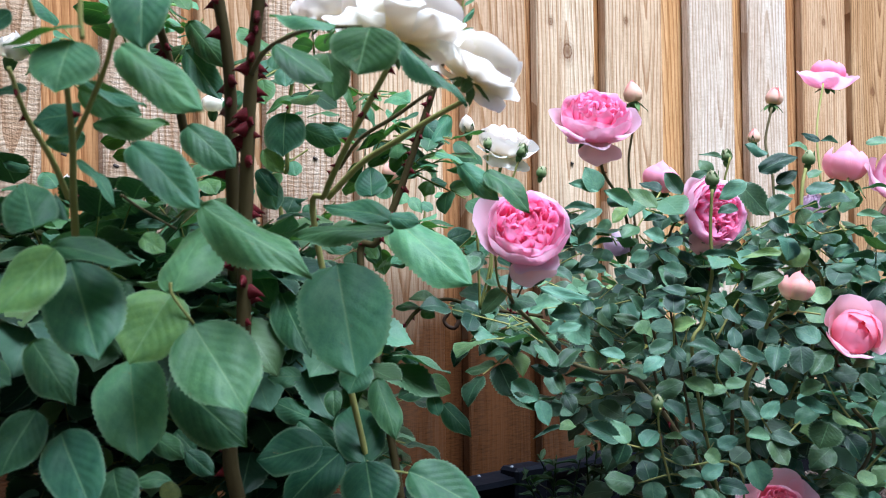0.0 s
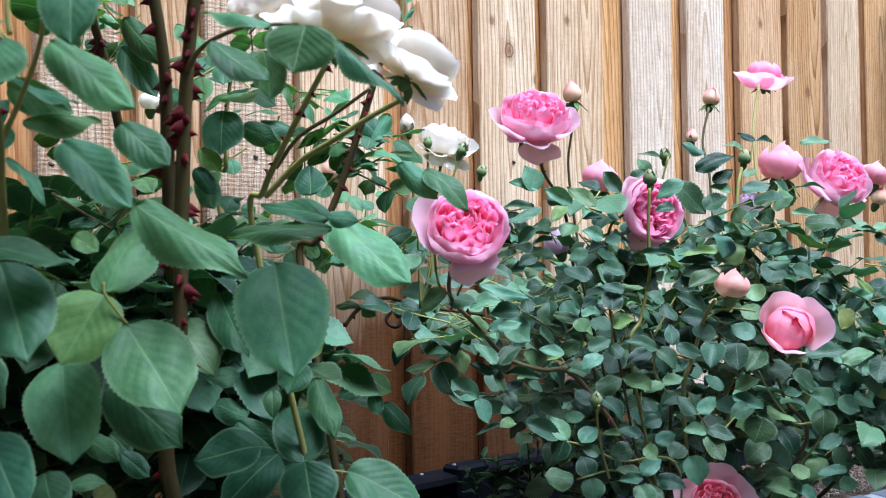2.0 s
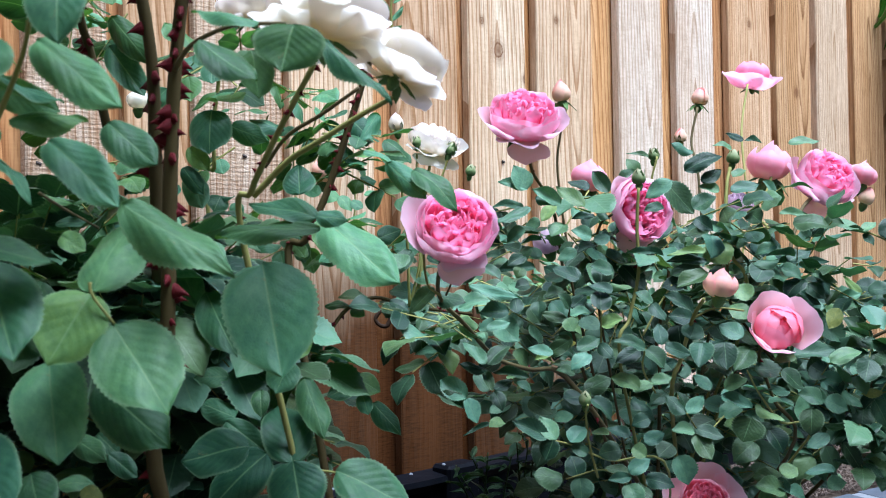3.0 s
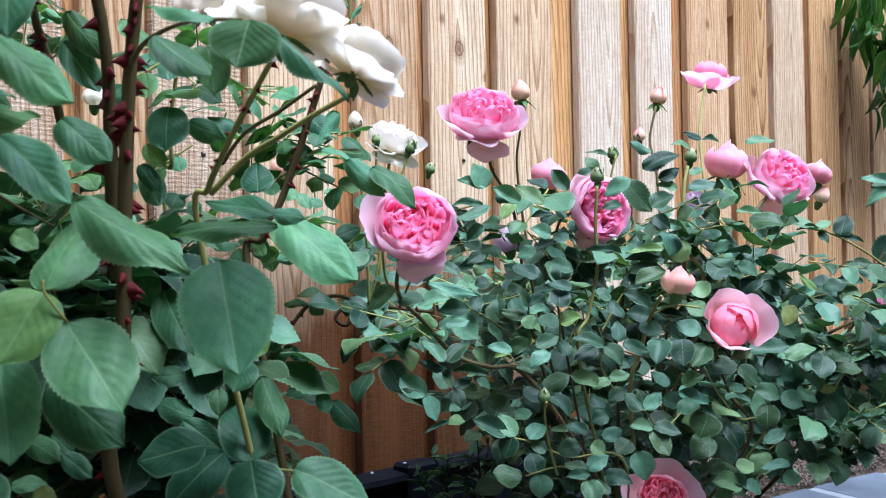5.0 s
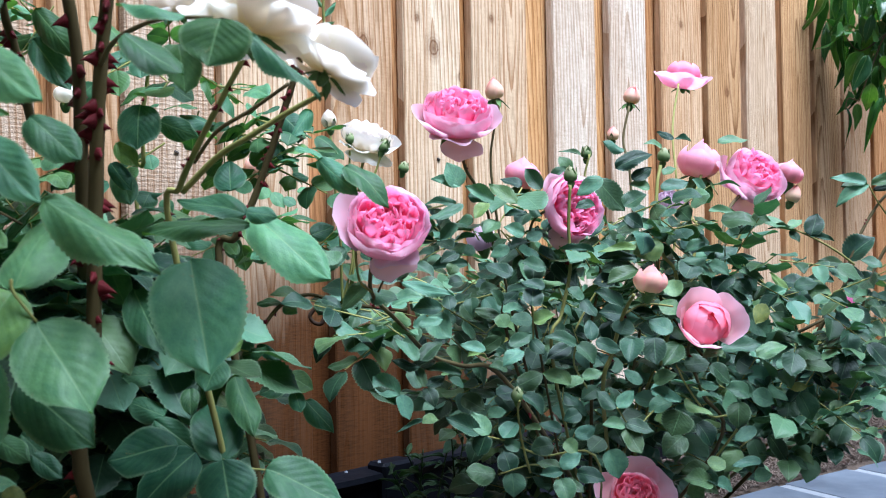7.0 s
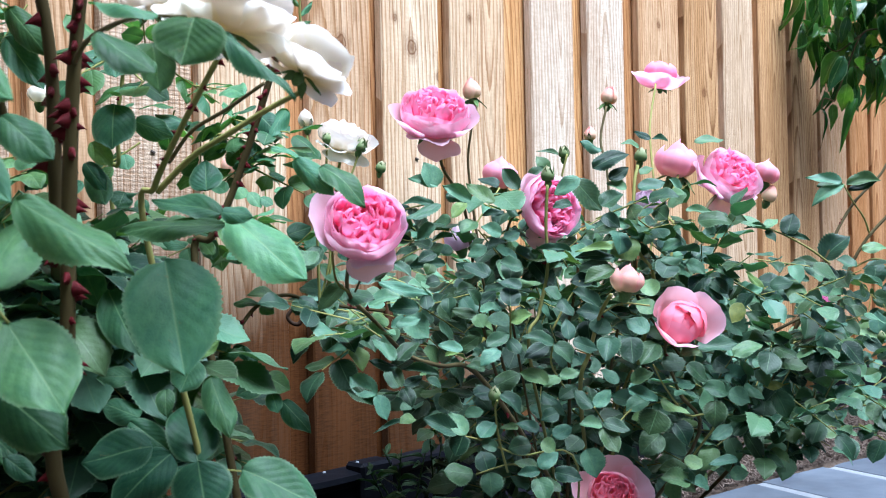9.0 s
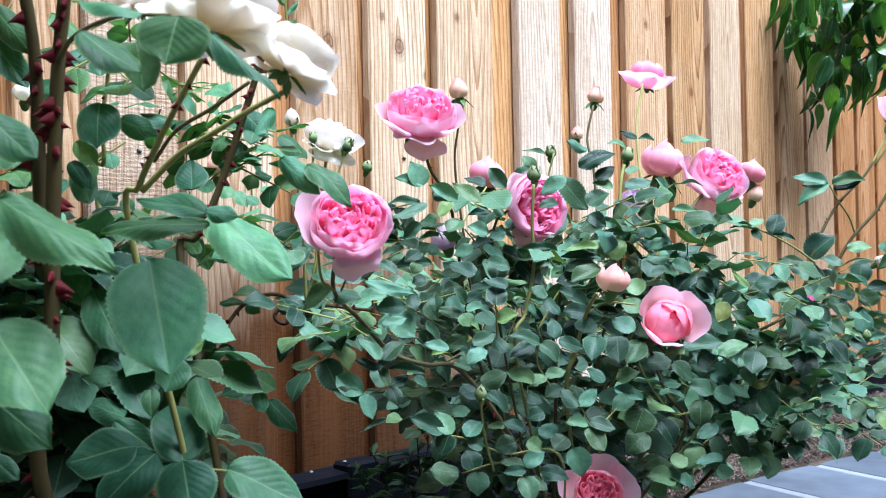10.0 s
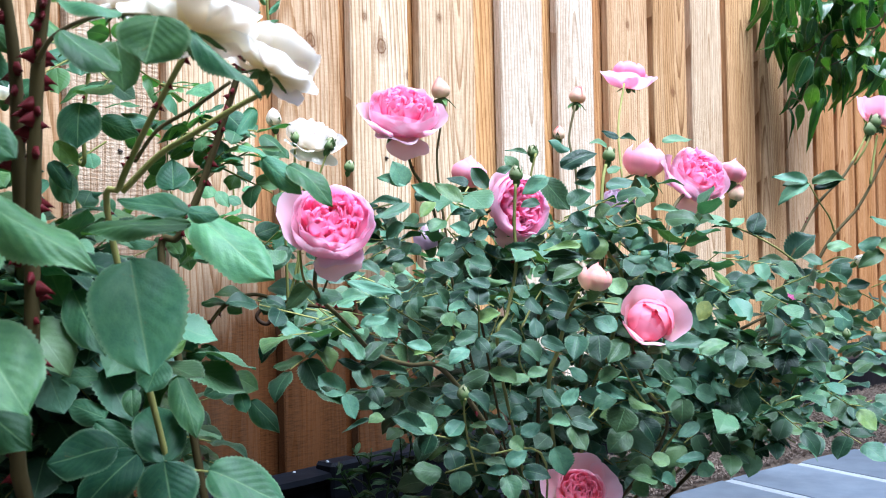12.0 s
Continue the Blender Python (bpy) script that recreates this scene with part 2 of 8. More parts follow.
    l.new(tr.outputs[0], ms.inputs[2])
    l.new(ms.outputs[0], n["Material Output"].inputs["Surface"])
    return m


def petal_material(name, base, middle, edge, soft=0.35):
    m, n, l, p = mat(name)
    uv, oi = n.new("ShaderNodeUVMap"), n.new("ShaderNodeObjectInfo")
    sep = n.new("ShaderNodeSeparateXYZ")
    l.new(uv.outputs["UV"], sep.inputs[0])
    cl = noise_tex(n, l, 3.0, 3, uv.outputs["UV"])
    pos = math_node(n, l, "ADD", sep.outputs["X"], math_node(n, l, "MULTIPLY", math_node(n, l, "SUBTRACT", cl.outputs["Fac"], 0.5), 0.35))
    cr = ramp(n, [(0.05, base), (0.5, middle), (0.97, edge)])
    l.new(pos, cr.inputs["Fac"])
    vary = ramp(n, [(0, (0.92, 0.86, 0.9)), (1, (1.04, 1.04, 1.02))])
    l.new(oi.outputs["Random"], vary.inputs["Fac"])
    col = mix(n, l, "MULTIPLY", 0.8, cr.outputs["Color"], vary.outputs["Color"])
    l.new(col, p.inputs["Base Color"])
    p.inputs["Roughness"].default_value = 0.55
    p.inputs["Specular IOR Level"].default_value = 0.25
    vein = noise_tex(n, l, 30, 2, uv.outputs["UV"], (0.12, 1, 1))
    bump(n, l, vein.outputs["Fac"], 0.18, 0.002, p)
    tr = n.new("ShaderNodeBsdfTranslucent")
    l.new(col, tr.inputs["Color"])
    ms = n.new("ShaderNodeMixShader")
    ms.inputs[0].default_value = soft
    l.new(p.outputs[0], ms.inputs[1])
    l.new(tr.outputs[0], ms.inputs[2])
    l.new(ms.outputs[0], n["Material Output"].inputs["Surface"])
    return m


def plain_material(name, a, b, scale, roughness, strength=0.3, dist=0.002, stretch=None):
    m, n, l, p = mat(name)
    tc, oi = n.new("ShaderNodeTexCoord"), n.new("ShaderNodeObjectInfo")
    t = noise_tex(n, l, scale, 5, tc.outputs["Object"], stretch)
    big = noise_tex(n, l, scale / 7, 3, tc.outputs["Object"], stretch)
    r = ramp(n, [(0.3, a), (0.7, b)])
    l.new(math_node(n, l, "MULTIPLY", math_node(n, l, "ADD", t.outputs["Fac"], big.outputs["Fac"]), 0.5), r.inputs["Fac"])
    vary = ramp(n, [(0, (0.85, 0.85, 0.85)), (1, (1.1, 1.1, 1.1))])
    l.new(oi.outputs["Random"], vary.inputs["Fac"])
    l.new(mix(n, l, "MULTIPLY", 1.0, r.outputs["Color"], vary.outputs["Color"]), p.inputs["Base Color"])
    p.inputs["Roughness"].default_value = roughness
    p.inputs["Specular IOR Level"].default_value = 0.07
    bump(n, l, t.outputs["Fac"], strength, dist, p)
    return m


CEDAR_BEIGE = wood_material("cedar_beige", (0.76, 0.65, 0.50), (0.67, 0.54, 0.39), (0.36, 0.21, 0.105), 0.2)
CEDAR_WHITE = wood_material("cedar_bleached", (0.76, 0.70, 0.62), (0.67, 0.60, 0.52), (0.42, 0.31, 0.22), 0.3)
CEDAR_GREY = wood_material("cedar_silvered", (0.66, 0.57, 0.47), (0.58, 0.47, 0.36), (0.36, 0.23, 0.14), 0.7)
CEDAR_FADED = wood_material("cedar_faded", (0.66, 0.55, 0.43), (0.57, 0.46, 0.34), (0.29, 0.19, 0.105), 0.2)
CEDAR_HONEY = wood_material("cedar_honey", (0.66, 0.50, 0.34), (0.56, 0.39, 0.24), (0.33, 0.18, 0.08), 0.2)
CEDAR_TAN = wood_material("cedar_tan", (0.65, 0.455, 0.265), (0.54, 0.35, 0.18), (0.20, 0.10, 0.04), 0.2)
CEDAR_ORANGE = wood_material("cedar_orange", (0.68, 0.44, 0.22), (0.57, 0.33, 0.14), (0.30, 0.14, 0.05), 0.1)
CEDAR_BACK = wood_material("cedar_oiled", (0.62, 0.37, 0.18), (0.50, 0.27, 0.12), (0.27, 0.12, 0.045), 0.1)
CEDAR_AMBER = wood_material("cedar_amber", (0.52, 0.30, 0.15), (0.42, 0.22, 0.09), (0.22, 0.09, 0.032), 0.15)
NAIL = plain_material("rusty_nail", (0.05, 0.04, 0.035), (0.11, 0.09, 0.08), 300, 0.5)
SOIL = plain_material("dry_soil", (0.040, 0.030, 0.023), (0.105, 0.080, 0.062), 70, 0.95, 0.9, 0.01)
GROUND = plain_material("garden_ground", (0.085, 0.070, 0.056), (0.15, 0.125, 0.10), 12, 0.95, 0.6, 0.01)
CHIP = plain_material("mulch_chip", (0.060, 0.045, 0.036), (0.21, 0.165, 0.135), 40, 0.9)
SLATE = plain_material("blue_slate", (0.068, 0.084, 0.108), (0.118, 0.140, 0.170), 22, 0.6, 0.35, 0.002)
MORTAR = plain_material("pale_mortar", (0.17, 0.185, 0.205), (0.235, 0.255, 0.275), 60, 0.9)
BLACK = plain_material("black_plastic", (0.003, 0.0035, 0.005), (0.008, 0.009, 0.013), 30, 0.42, 0.3, 0.003)
STUCCO = plain_material("brown_stucco", (0.26, 0.21, 0.17), (0.36, 0.30, 0.25), 30, 0.9, 0.4, 0.004)
FABRIC = plain_material("black_weed_fabric", (0.003, 0.004, 0.007), (0.008, 0.009, 0.014), 90, 0.55, 0.5, 0.002)
LEAF_NEAR = leaf_material("white_rose_leaf", (0.028, 0.080, 0.040), (0.110, 0.240, 0.124), (1.7, 1.9, 0.4), 0.46, (0.20, 0.33, 0.16), 0.20, 0.22)
LEAF_MID = leaf_material("pink_rose_leaf", (0.010, 0.031, 0.0155), (0.116, 0.224, 0.134), (1.4, 1.9, 0.6), 0.44, (0.14, 0.24, 0.12), 0.24, 0.10)
LEAF_PEACH = leaf_material("peach_leaf", (0.012, 0.044, 0.012), (0.072, 0.175, 0.042), (1.6, 1.9, 0.5), 0.26, (0.16, 0.26, 0.08), 0.5, 0.3)
LEAF_SICK = leaf_material("yellowed_leaf", (0.24, 0.27, 0.07), (0.33, 0.32, 0.09), (1.0, 1.0, 0.5), 0.5, (0.3, 0.3, 0.06))
LEAF_DRY = leaf_material("withered_leaf", (0.14, 0.06, 0.025), (0.26, 0.13, 0.06), (1.0, 1.0, 0.6), 0.6, (0.2, 0.1, 0.05))
WEED = leaf_material("weed_leaf", (0.014, 0.038, 0.018), (0.032, 0.070, 0.030), (1.3, 1.5, 0.6), 0.5)
WEED_STEM = plain_material("weed_stem", (0.020, 0.040, 0.014), (0.045, 0.075, 0.028), 60, 0.6)
CANE_OLD = plain_material("old_cane", (0.036, 0.026, 0.012), (0.105, 0.085, 0.032), 55, 0.6, 0.4, 0.002, (1, 1, 0.25))
DARK_CURL = plain_material("dark_curl", (0.018, 0.011, 0.007), (0.05, 0.03, 0.018), 60, 0.8)
CANE_GREEN = plain_material("green_cane", (0.17, 0.185, 0.05), (0.32, 0.30, 0.10), 45, 0.5, 0.2, 0.001, (1, 1, 0.3))
CANE_RED = plain_material("reddish_cane", (0.075, 0.052, 0.026), (0.13, 0.115, 0.05), 45, 0.5, 0.2, 0.001, (1, 1, 0.3))
THORN = plain_material("red_thorn", (0.06, 0.006, 0.009), (0.13, 0.016, 0.018), 90, 0.4)
SEPAL = plain_material("green_sepal", (0.07, 0.14, 0.045), (0.15, 0.24, 0.08), 60, 0.5)
PINK_OUT = petal_material("pink_outer_petal", (0.96, 0.72, 0.56), (0.96, 0.54, 0.69), (0.97, 0.70, 0.82), 0.55)
PINK_MID = petal_material("pink_petal", (0.95, 0.40, 0.50), (0.95, 0.36, 0.57), (0.97, 0.56, 0.75), 0.55)
PINK_IN = petal_material("deep_pink_inner_petal", (0.93, 0.14, 0.25), (0.94, 0.20, 0.40), (0.96, 0.45, 0.66), 0.55)
CORAL = petal_material("coral_pink_petal", (0.94, 0.44, 0.36), (0.94, 0.29, 0.38), (0.95, 0.42, 0.55), 0.50)
PEACH_OUT = petal_material("peach_pink_outer_petal", (0.96, 0.66, 0.42), (0.95, 0.50, 0.56), (0.96, 0.66, 0.75), 0.55)
PALE = petal_material("pale_pink_petal", (0.96, 0.84, 0.40), (0.96, 0.72, 0.50), (0.96, 0.45, 0.42), 0.3)
FADED = petal_material("faded_outer_petal", (0.97, 0.76, 0.54), (0.97, 0.60, 0.63), (0.97, 0.66, 0.74), 0.55)
BLUSH = petal_material("blush_petal", (0.96, 0.74, 0.40), (0.95, 0.48, 0.53), (0.96, 0.46, 0.64), 0.35)
GREEN = petal_material("pale_green_bud_petal", (0.10, 0.20, 0.06), (0.18, 0.28, 0.10), (0.42, 0.42, 0.24), 0.2)
LILAC = petal_material("faded_lilac_petal", (0.72, 0.56, 0.60), (0.70, 0.52, 0.66), (0.76, 0.62, 0.74))
MAGENTA = petal_material("magenta_petal", (0.55, 0.10, 0.22), (0.60, 0.12, 0.30), (0.66, 0.2, 0.4))
WHITE = petal_material("white_petal", (0.96, 0.89, 0.62), (0.95, 0.92, 0.81), (0.95, 0.94, 0.89), 0.72)
STYLES = {
    "pink": (PINK_OUT, PINK_MID, PINK_IN), "pale": (PALE, PALE, PINK_OUT), "blush": (BLUSH, BLUSH, PINK_OUT), "white": (WHITE, WHITE, WHITE),
    "green": (GREEN, GREEN, GREEN), "lilac": (LILAC, LILAC, LILAC), "magenta": (MAGENTA, MAGENTA, MAGENTA), "bright": (PINK_OUT, PINK_OUT, PINK_MID), "coral": (PEACH_OUT, CORAL, CORAL),
}


COLOUR_WORDS = {"pink": "pink", "pale": "pale peach-pink", "blush": "pink, yellow-footed", "white": "creamy white", "green": "green", "lilac": "fading lilac-pink", "magenta": "deep magenta", "bright": "light pink", "coral": "coral-pink"}


# ---- building blocks ----
def finish(name, bm, material, smooth=True):
    me = bpy.data.meshes.new(name)
    bm.to_mesh(me)
    bm.free()
    me.materials.append(material)
    if smooth:
        me.polygons.foreach_set("use_smooth", [True] * len(me.polygons))
    return me


def part(name, data, parent, m=None, label="", kind=""):
    ob = new(name, data)
    ob.parent = parent
    if m is not None:
        ob.matrix_local = m
    return tagged(ob, label=label, kind=kind)


def thing(name, at, label, category, group="", kind=""):
    ob = new(name)
    ob.location = at
    ob.empty_display_size = 0.05
    return tagged(ob, label, category, group, kind)


def grid_mesh(nu, nv, where):
    """A bmesh sheet of nu x nv cells; where(u, v) gives a place for u, v in 0..1."""
    bm = bmesh.new()
    uvl = bm.loops.layers.uv.new("UVMap")
    vs = [[bm.verts.new(where(i / nu, j / nv)) for j in range(nv + 1)] for i in range(nu + 1)]
    for i in range(nu):
        for j in range(nv):
            f = bm.faces.new((vs[i][j], vs[i + 1][j], vs[i + 1][j + 1], vs[i][j + 1]))
            for lp, (a, b) in zip(f.loops, ((i, j), (i + 1, j), (i + 1, j + 1), (i, j + 1))):
                lp[uvl].uv = (a / nu, b / nv)
    return bm


def box_bm(lo, hi, bevel=0.0):
    bm = bmesh.new()
    bmesh.ops.create_cube(bm, size=1.0)
    for v in bm.verts:
        v.co = Vector([(lo[k] + hi[k]) / 2 + v.co[k] * (hi[k] - lo[k]) for k in range(3)])
    if bevel:
        bmesh.ops.bevel(bm, geom=bm.edges[:], offset=bevel, segments=1, affect="EDGES")
    return bm


def leaf_where(rng, blunt, fold, curl, droop, teeth, nu, width=0.5, point=2.6, quilt=0.0):
    """The shape of one toothed leaf: length 1 along x, full width 1 along y, face up. Widest near its foot, drawn out to a point."""
    ph, tw, lop = rng.uniform(0, 6), rng.uniform(-0.3, 0.3), rng.uniform(-0.06, 0.06)

    def where(u, v):
        s = 2 * v - 1
        w = width * min(max(0.0, math.sin(math.pi * u ** 0.80)) ** blunt, point * (1 - u) ** 0.9)
        if u in (0.0, 1.0):
            w = 0.004
        i = round(u * nu)
        if abs(s) > 0.99 and 0 < u < 1:
            w *= 1 + teeth * (1 if i % 2 else -1)
        y = s * w * (1 + lop * s)
        z = fold * abs(y) - curl * y * y * 2 - droop * u * u * 0.5 + 0.035 * math.sin(ph + 9 * u + 3 * s) * abs(s)
        z += tw * y * (u - 0.3) + 0.03 * math.sin(ph * 2 + 5 * u)
        z -= quilt * math.cos(2 * math.pi * (7 * u - 3.2 * abs(s))) * math.sin(math.pi * min(1, abs(s) * 1.15)) * math.sin(math.pi * u)
        x = u - (0.02 * teeth * 20 * (i % 2) / nu if abs(s) > 0.99 else 0)
        return (x, y, z)

    return where


def leaf_meshes(name, material, count, nu, nv, blunt=(0.72, 0.95), fold=(0.05, 0.4), droop=(0.0, 0.5), teeth=0.05, seed=1, point=(2.3, 3.0), quilt=0.0):
    rng = random.Random(seed)
    out = []
    for _ in range(count):
        wh = leaf_where(rng, rng.uniform(*blunt), rng.uniform(*fold), rng.uniform(-0.1, 0.35), rng.uniform(*droop), teeth, nu, 0.5, rng.uniform(*point), quilt)
        out.append(finish(name, grid_mesh(nu, nv, wh), material))
    return out


NEAR_LEAVES = leaf_meshes("leaf", LEAF_NEAR, 10, 40, 16, blunt=(0.42, 0.60), fold=(0.02, 0.20), droop=(-0.1, 0.45), teeth=0.028, seed=3, point=(2.3, 3.0), quilt=0.006)
MID_LEAVES = leaf_meshes("leaf", LEAF_MID, 10, 24, 6, blunt=(0.46, 0.66), fold=(0.08, 0.42), teeth=0.06, seed=5, quilt=0.004)
SICK_LEAVES = leaf_meshes("leaf", LEAF_SICK, 2, 16, 4, seed=7)
DRY_LEAVES = leaf_meshes("leaf", LEAF_DRY, 2, 12, 4, fold=(0.5, 1.0), droop=(0.6, 1.2), seed=8)
PEACH_LEAVES = leaf_meshes("leaf", LEAF_PEACH, 8, 12, 4, blunt=(0.62, 0.8), fold=(0.2, 0.6), droop=(0.2, 1.5), teeth=0.02, seed=9, point=(1.7, 2.1), quilt=0.010)


def leaf_pose(base, tip, width, face):
    """Where a leaf lies: from base to tip, so wide, its upper side towards face."""
    base, tip = Vector(base), Vector(tip)
    x = tip - base
    ln = x.length
    x.normalize()
    z = Vector(face)
    z = (z - x * z.dot(x)).normalized()
    y = z.cross(x)
    m = Matrix((x * ln, y * width, z * ln)).transposed().to_4x4()
    m.translation = base
    return m


leaf_count = {}


def leaf(bush, base, tip, width, face, kind=None):
    """One leaf as a part of its bush; its shape is picked by its turn."""
    meshes = kind or bush_leaves[bush.name]
    k = leaf_count.get(bush.name, 0)
    leaf_count[bush.name] = k + 1
    return part("leaf", meshes[(k * 7 + 3) % len(meshes)], bush, Matrix.Translation(-bush.location) @ leaf_pose(base, tip, width, face))


def smooth_path(points, steps=6):
    """A soft line through the points."""
    p = [Vector(q) for q in points]
    p = [2 * p[0] - p[1], *p, 2 * p[-1] - p[-2]]
    out = []
    for i in range(1, len(p) - 2):
        for s in range(steps):
            t = s / steps
            a, b, c, d = p[i - 1], p[i], p[i + 1], p[i + 2]
            out.append(0.5 * (2 * b + (c - a) * t + (2 * a - 5 * b + 4 * c - d) * t * t + (3 * b - a - 3 * c + d) * t ** 3))
    out.append(p[-2])
    return out


def tube_bm(path, r0, r1, sides=7, wob=0.0, seed=0):
    bm = bmesh.new()
    rng = random.Random(seed)
    rings, n = [], len(path)
    for i, q in enumerate(path):
        d = (path[min(i + 1, n - 1)] - path[max(i - 1, 0)]).normalized()
        a = d.orthogonal().normalized() if i == 0 else (a - d * a.dot(d)).normalized()
        b = d.cross(a)
        r = (r0 + (r1 - r0) * i / (n - 1)) * (1 + wob * rng.uniform(-1, 1))
        rings.append([bm.verts.new(q + r * (math.cos(t) * a + math.sin(t) * b)) for t in [2 * math.pi * k / sides for k in range(sides)]])
    for r, s in zip(rings, rings[1:]):
        for k in range(sides):
            bm.faces.new((r[k], r[(k + 1) % sides], s[(k + 1) % sides], s[k]))
    bm.faces.new(rings[0][::-1])
    bm.faces.new(rings[-1])
    return bm


def thorn_mesh():
    def ring(t):
        return (0.5 * (1 - t) ** 1.3, 0.28 * (1 - t) ** 1.2)

    bm = bmesh.new()
    rows = []
    for i in range(5):
        t = i / 5
        a, b = ring(t)
        rows.append([bm.verts.new((t, b * math.cos(k * math.pi / 3), a * math.sin(k * math.pi / 3) - 0.25 * t * t)) for k in range(6)])
    top = bm.verts.new((1.0, 0, -0.28))
    for r, s in zip(rows, rows[1:]):
        for k in range(6):
            bm.faces.new((r[k], r[(k + 1) % 6], s[(k + 1) % 6], s[k]))
    for k in range(6):
        bm.faces.new((rows[-1][k], rows[-1][(k + 1) % 6], top))
    return finish("thorn", bm, THORN)


THORN_MESH = thorn_mesh()


def cane(bush, points, r0, r1, material=None, thorns=0, size=0.008, seed=1, name="cane"):
    """A cane through the points, thicker at its foot, with thorns along it."""
    path = smooth_path([Vector(q) - bush.location for q in points])
    ob = part(name, finish(name, tube_bm(path, r0, r1, 9 if r0 > 0.004 else 6, 0.05, seed), material or CANE_GREEN), bush)
    rng = random.Random(seed)
    for _ in range(thorns):
        i = rng.randrange(len(path) - 1)
        q = path[i].lerp(path[i + 1], rng.random())
        d = (path[i + 1] - path[i]).normalized()
        a = d.orthogonal().normalized()
        a.rotate(Matrix.Rotation(rng.uniform(0, 6.28), 3, d))
        r = r0 + (r1 - r0) * i / len(path)
        s = size * rng.uniform(0.6, 1.25)
        m = Matrix((a * s, d.cross(a) * s, d * s)).transposed().to_4x4()
        m.translation = q + a * r * 0.85
        part("thorn", THORN_MESH, ob, m)
    return ob


def petal_mesh(material, profile, span, tip=0.5, wave=0.04, seed=0, nu=8, nv=8, notch=0.0):
    """A cupped petal round the z axis. profile: (radius, height) at even steps from its foot to its edge."""
    rng = random.Random(seed)
    ph = [rng.uniform(0, 6.28) for _ in range(4)]
    pr = smooth_path([(r, 0, z) for r, z in profile], 8)

    def where(u, v):
        s = 2 * v - 1
        # the sides of the petal end lower than its middle
        uu = u * (1 - tip * abs(s) ** 2.3 * 0.5 - notch * max(0, 1 - 6 * abs(s)))
        q = pr[min(len(pr) - 1, int(uu * (len(pr) - 1)))].lerp(pr[min(len(pr) - 1, int(uu * (len(pr) - 1)) + 1)], uu * (len(pr) - 1) % 1)
        phi = span * s * (0.35 + 0.65 * math.sin(math.pi / 2 * min(1, uu * 1.5)))
        k = 1 + wave * u * (math.sin(ph[0] + 5 * s) + 0.6 * math.sin(ph[1] + 9 * s + 4 * u))
        r = q.x * k
        return (r * math.cos(phi), r * math.sin(phi), q.z + wave * u * 0.8 * math.sin(ph[2] + 6 * s))

    return finish("petal", grid_mesh(nu, nv, where), material)


PETALS = {}


def petal_set(style):
    if style not in PETALS:
        o, m, i = STYLES[style]
        PETALS[style] = {
            "guard": [petal_mesh(o, [(0.05, -0.28), (0.50, -0.34), (0.90, -0.26), (1.16, -0.10), (1.30, -0.10)], 0.66, 0.6, 0.06, s, 11, 12, 0.05) for s in range(3)],
            "droop": [petal_mesh(FADED if o is PINK_OUT else o, [(0.05, -0.28), (0.52, -0.34), (0.95, -0.38), (1.24, -0.46), (1.44, -0.60)], 0.72, 0.75, 0.05, s + 5, 11, 12, 0.06) for s in range(2)],
            "cup": [petal_mesh(o, [(0.05, -0.28), (0.56, -0.28), (0.94, -0.06), (1.06, 0.22), (1.02, 0.50)], 0.92, 0.45, 0.028, s + 10, 12, 14, 0.03) for s in range(3)],
            "bowl": [petal_mesh(m, [(0.05, -0.1), (0.48, -0.1), (0.82, 0.14), (0.92, 0.38), (0.90, 0.56)], 0.72, 0.45, 0.045, s + 20, 10, 12) for s in range(3)],
            "fold": [petal_mesh(i, [(0.04, 0.06), (0.17, 0.14), (0.26, 0.36), (0.29, 0.54), (0.25, 0.66)], 1.5, 0.2, 0.08, s + 40, 7, 10, 0.06) for s in range(5)],
            "heart": [petal_mesh(i, [(0.02, 0.06), (0.10, 0.18), (0.17, 0.40), (0.16, 0.60), (0.08, 0.71)], 1.3, 0.25, 0.11, s + 50, 6, 8) for s in range(3)],
            "wide": [petal_mesh(o, [(0.05, -0.06), (0.56, -0.02), (0.94, 0.28), (1.12, 0.66), (1.24, 0.92)], 0.98, 0.62, 0.04, s + 80, 12, 14, 0.05) for s in range(3)],
            "globe": [petal_mesh(m, [(0.05, 0.0), (0.56, 0.04), (0.80, 0.42), (0.72, 0.82), (0.42, 1.06)], 0.95, 0.5, 0.02, s + 85, 12, 12) for s in range(3)],
            "core": [petal_mesh(i, [(0.05, 0.02), (0.42, 0.10), (0.66, 0.46), (0.54, 0.92), (0.06, 1.10)], 1.6, 0.06, 0.02, s + 90, 12, 12) for s in range(3)],
            "bud": [petal_mesh(o, [(0.05, 0.0), (0.62, 0.10), (0.80, 0.70), (0.50, 1.32), (0.07, 1.74)], 1.25, 0.35, 0.02, s + 60, 11, 8) for s in range(3)],
            "open": [petal_mesh(o, [(0.05, 0.0), (0.62, 0.06), (0.94, 0.58), (0.84, 1.06), (0.46, 1.38)], 0.95, 0.55, 0.03, s + 70, 11, 9) for s in range(3)],
        }
    return PETALS[style]


def sepal_mesh():
    wh = leaf_where(random.Random(4), 1.1, 0.3, 0.2, 0.3, 0.0, 8, 0.5)
    return finish("sepal", grid_mesh(8, 4, wh), SEPAL)


SEPAL_MESH = sepal_mesh()


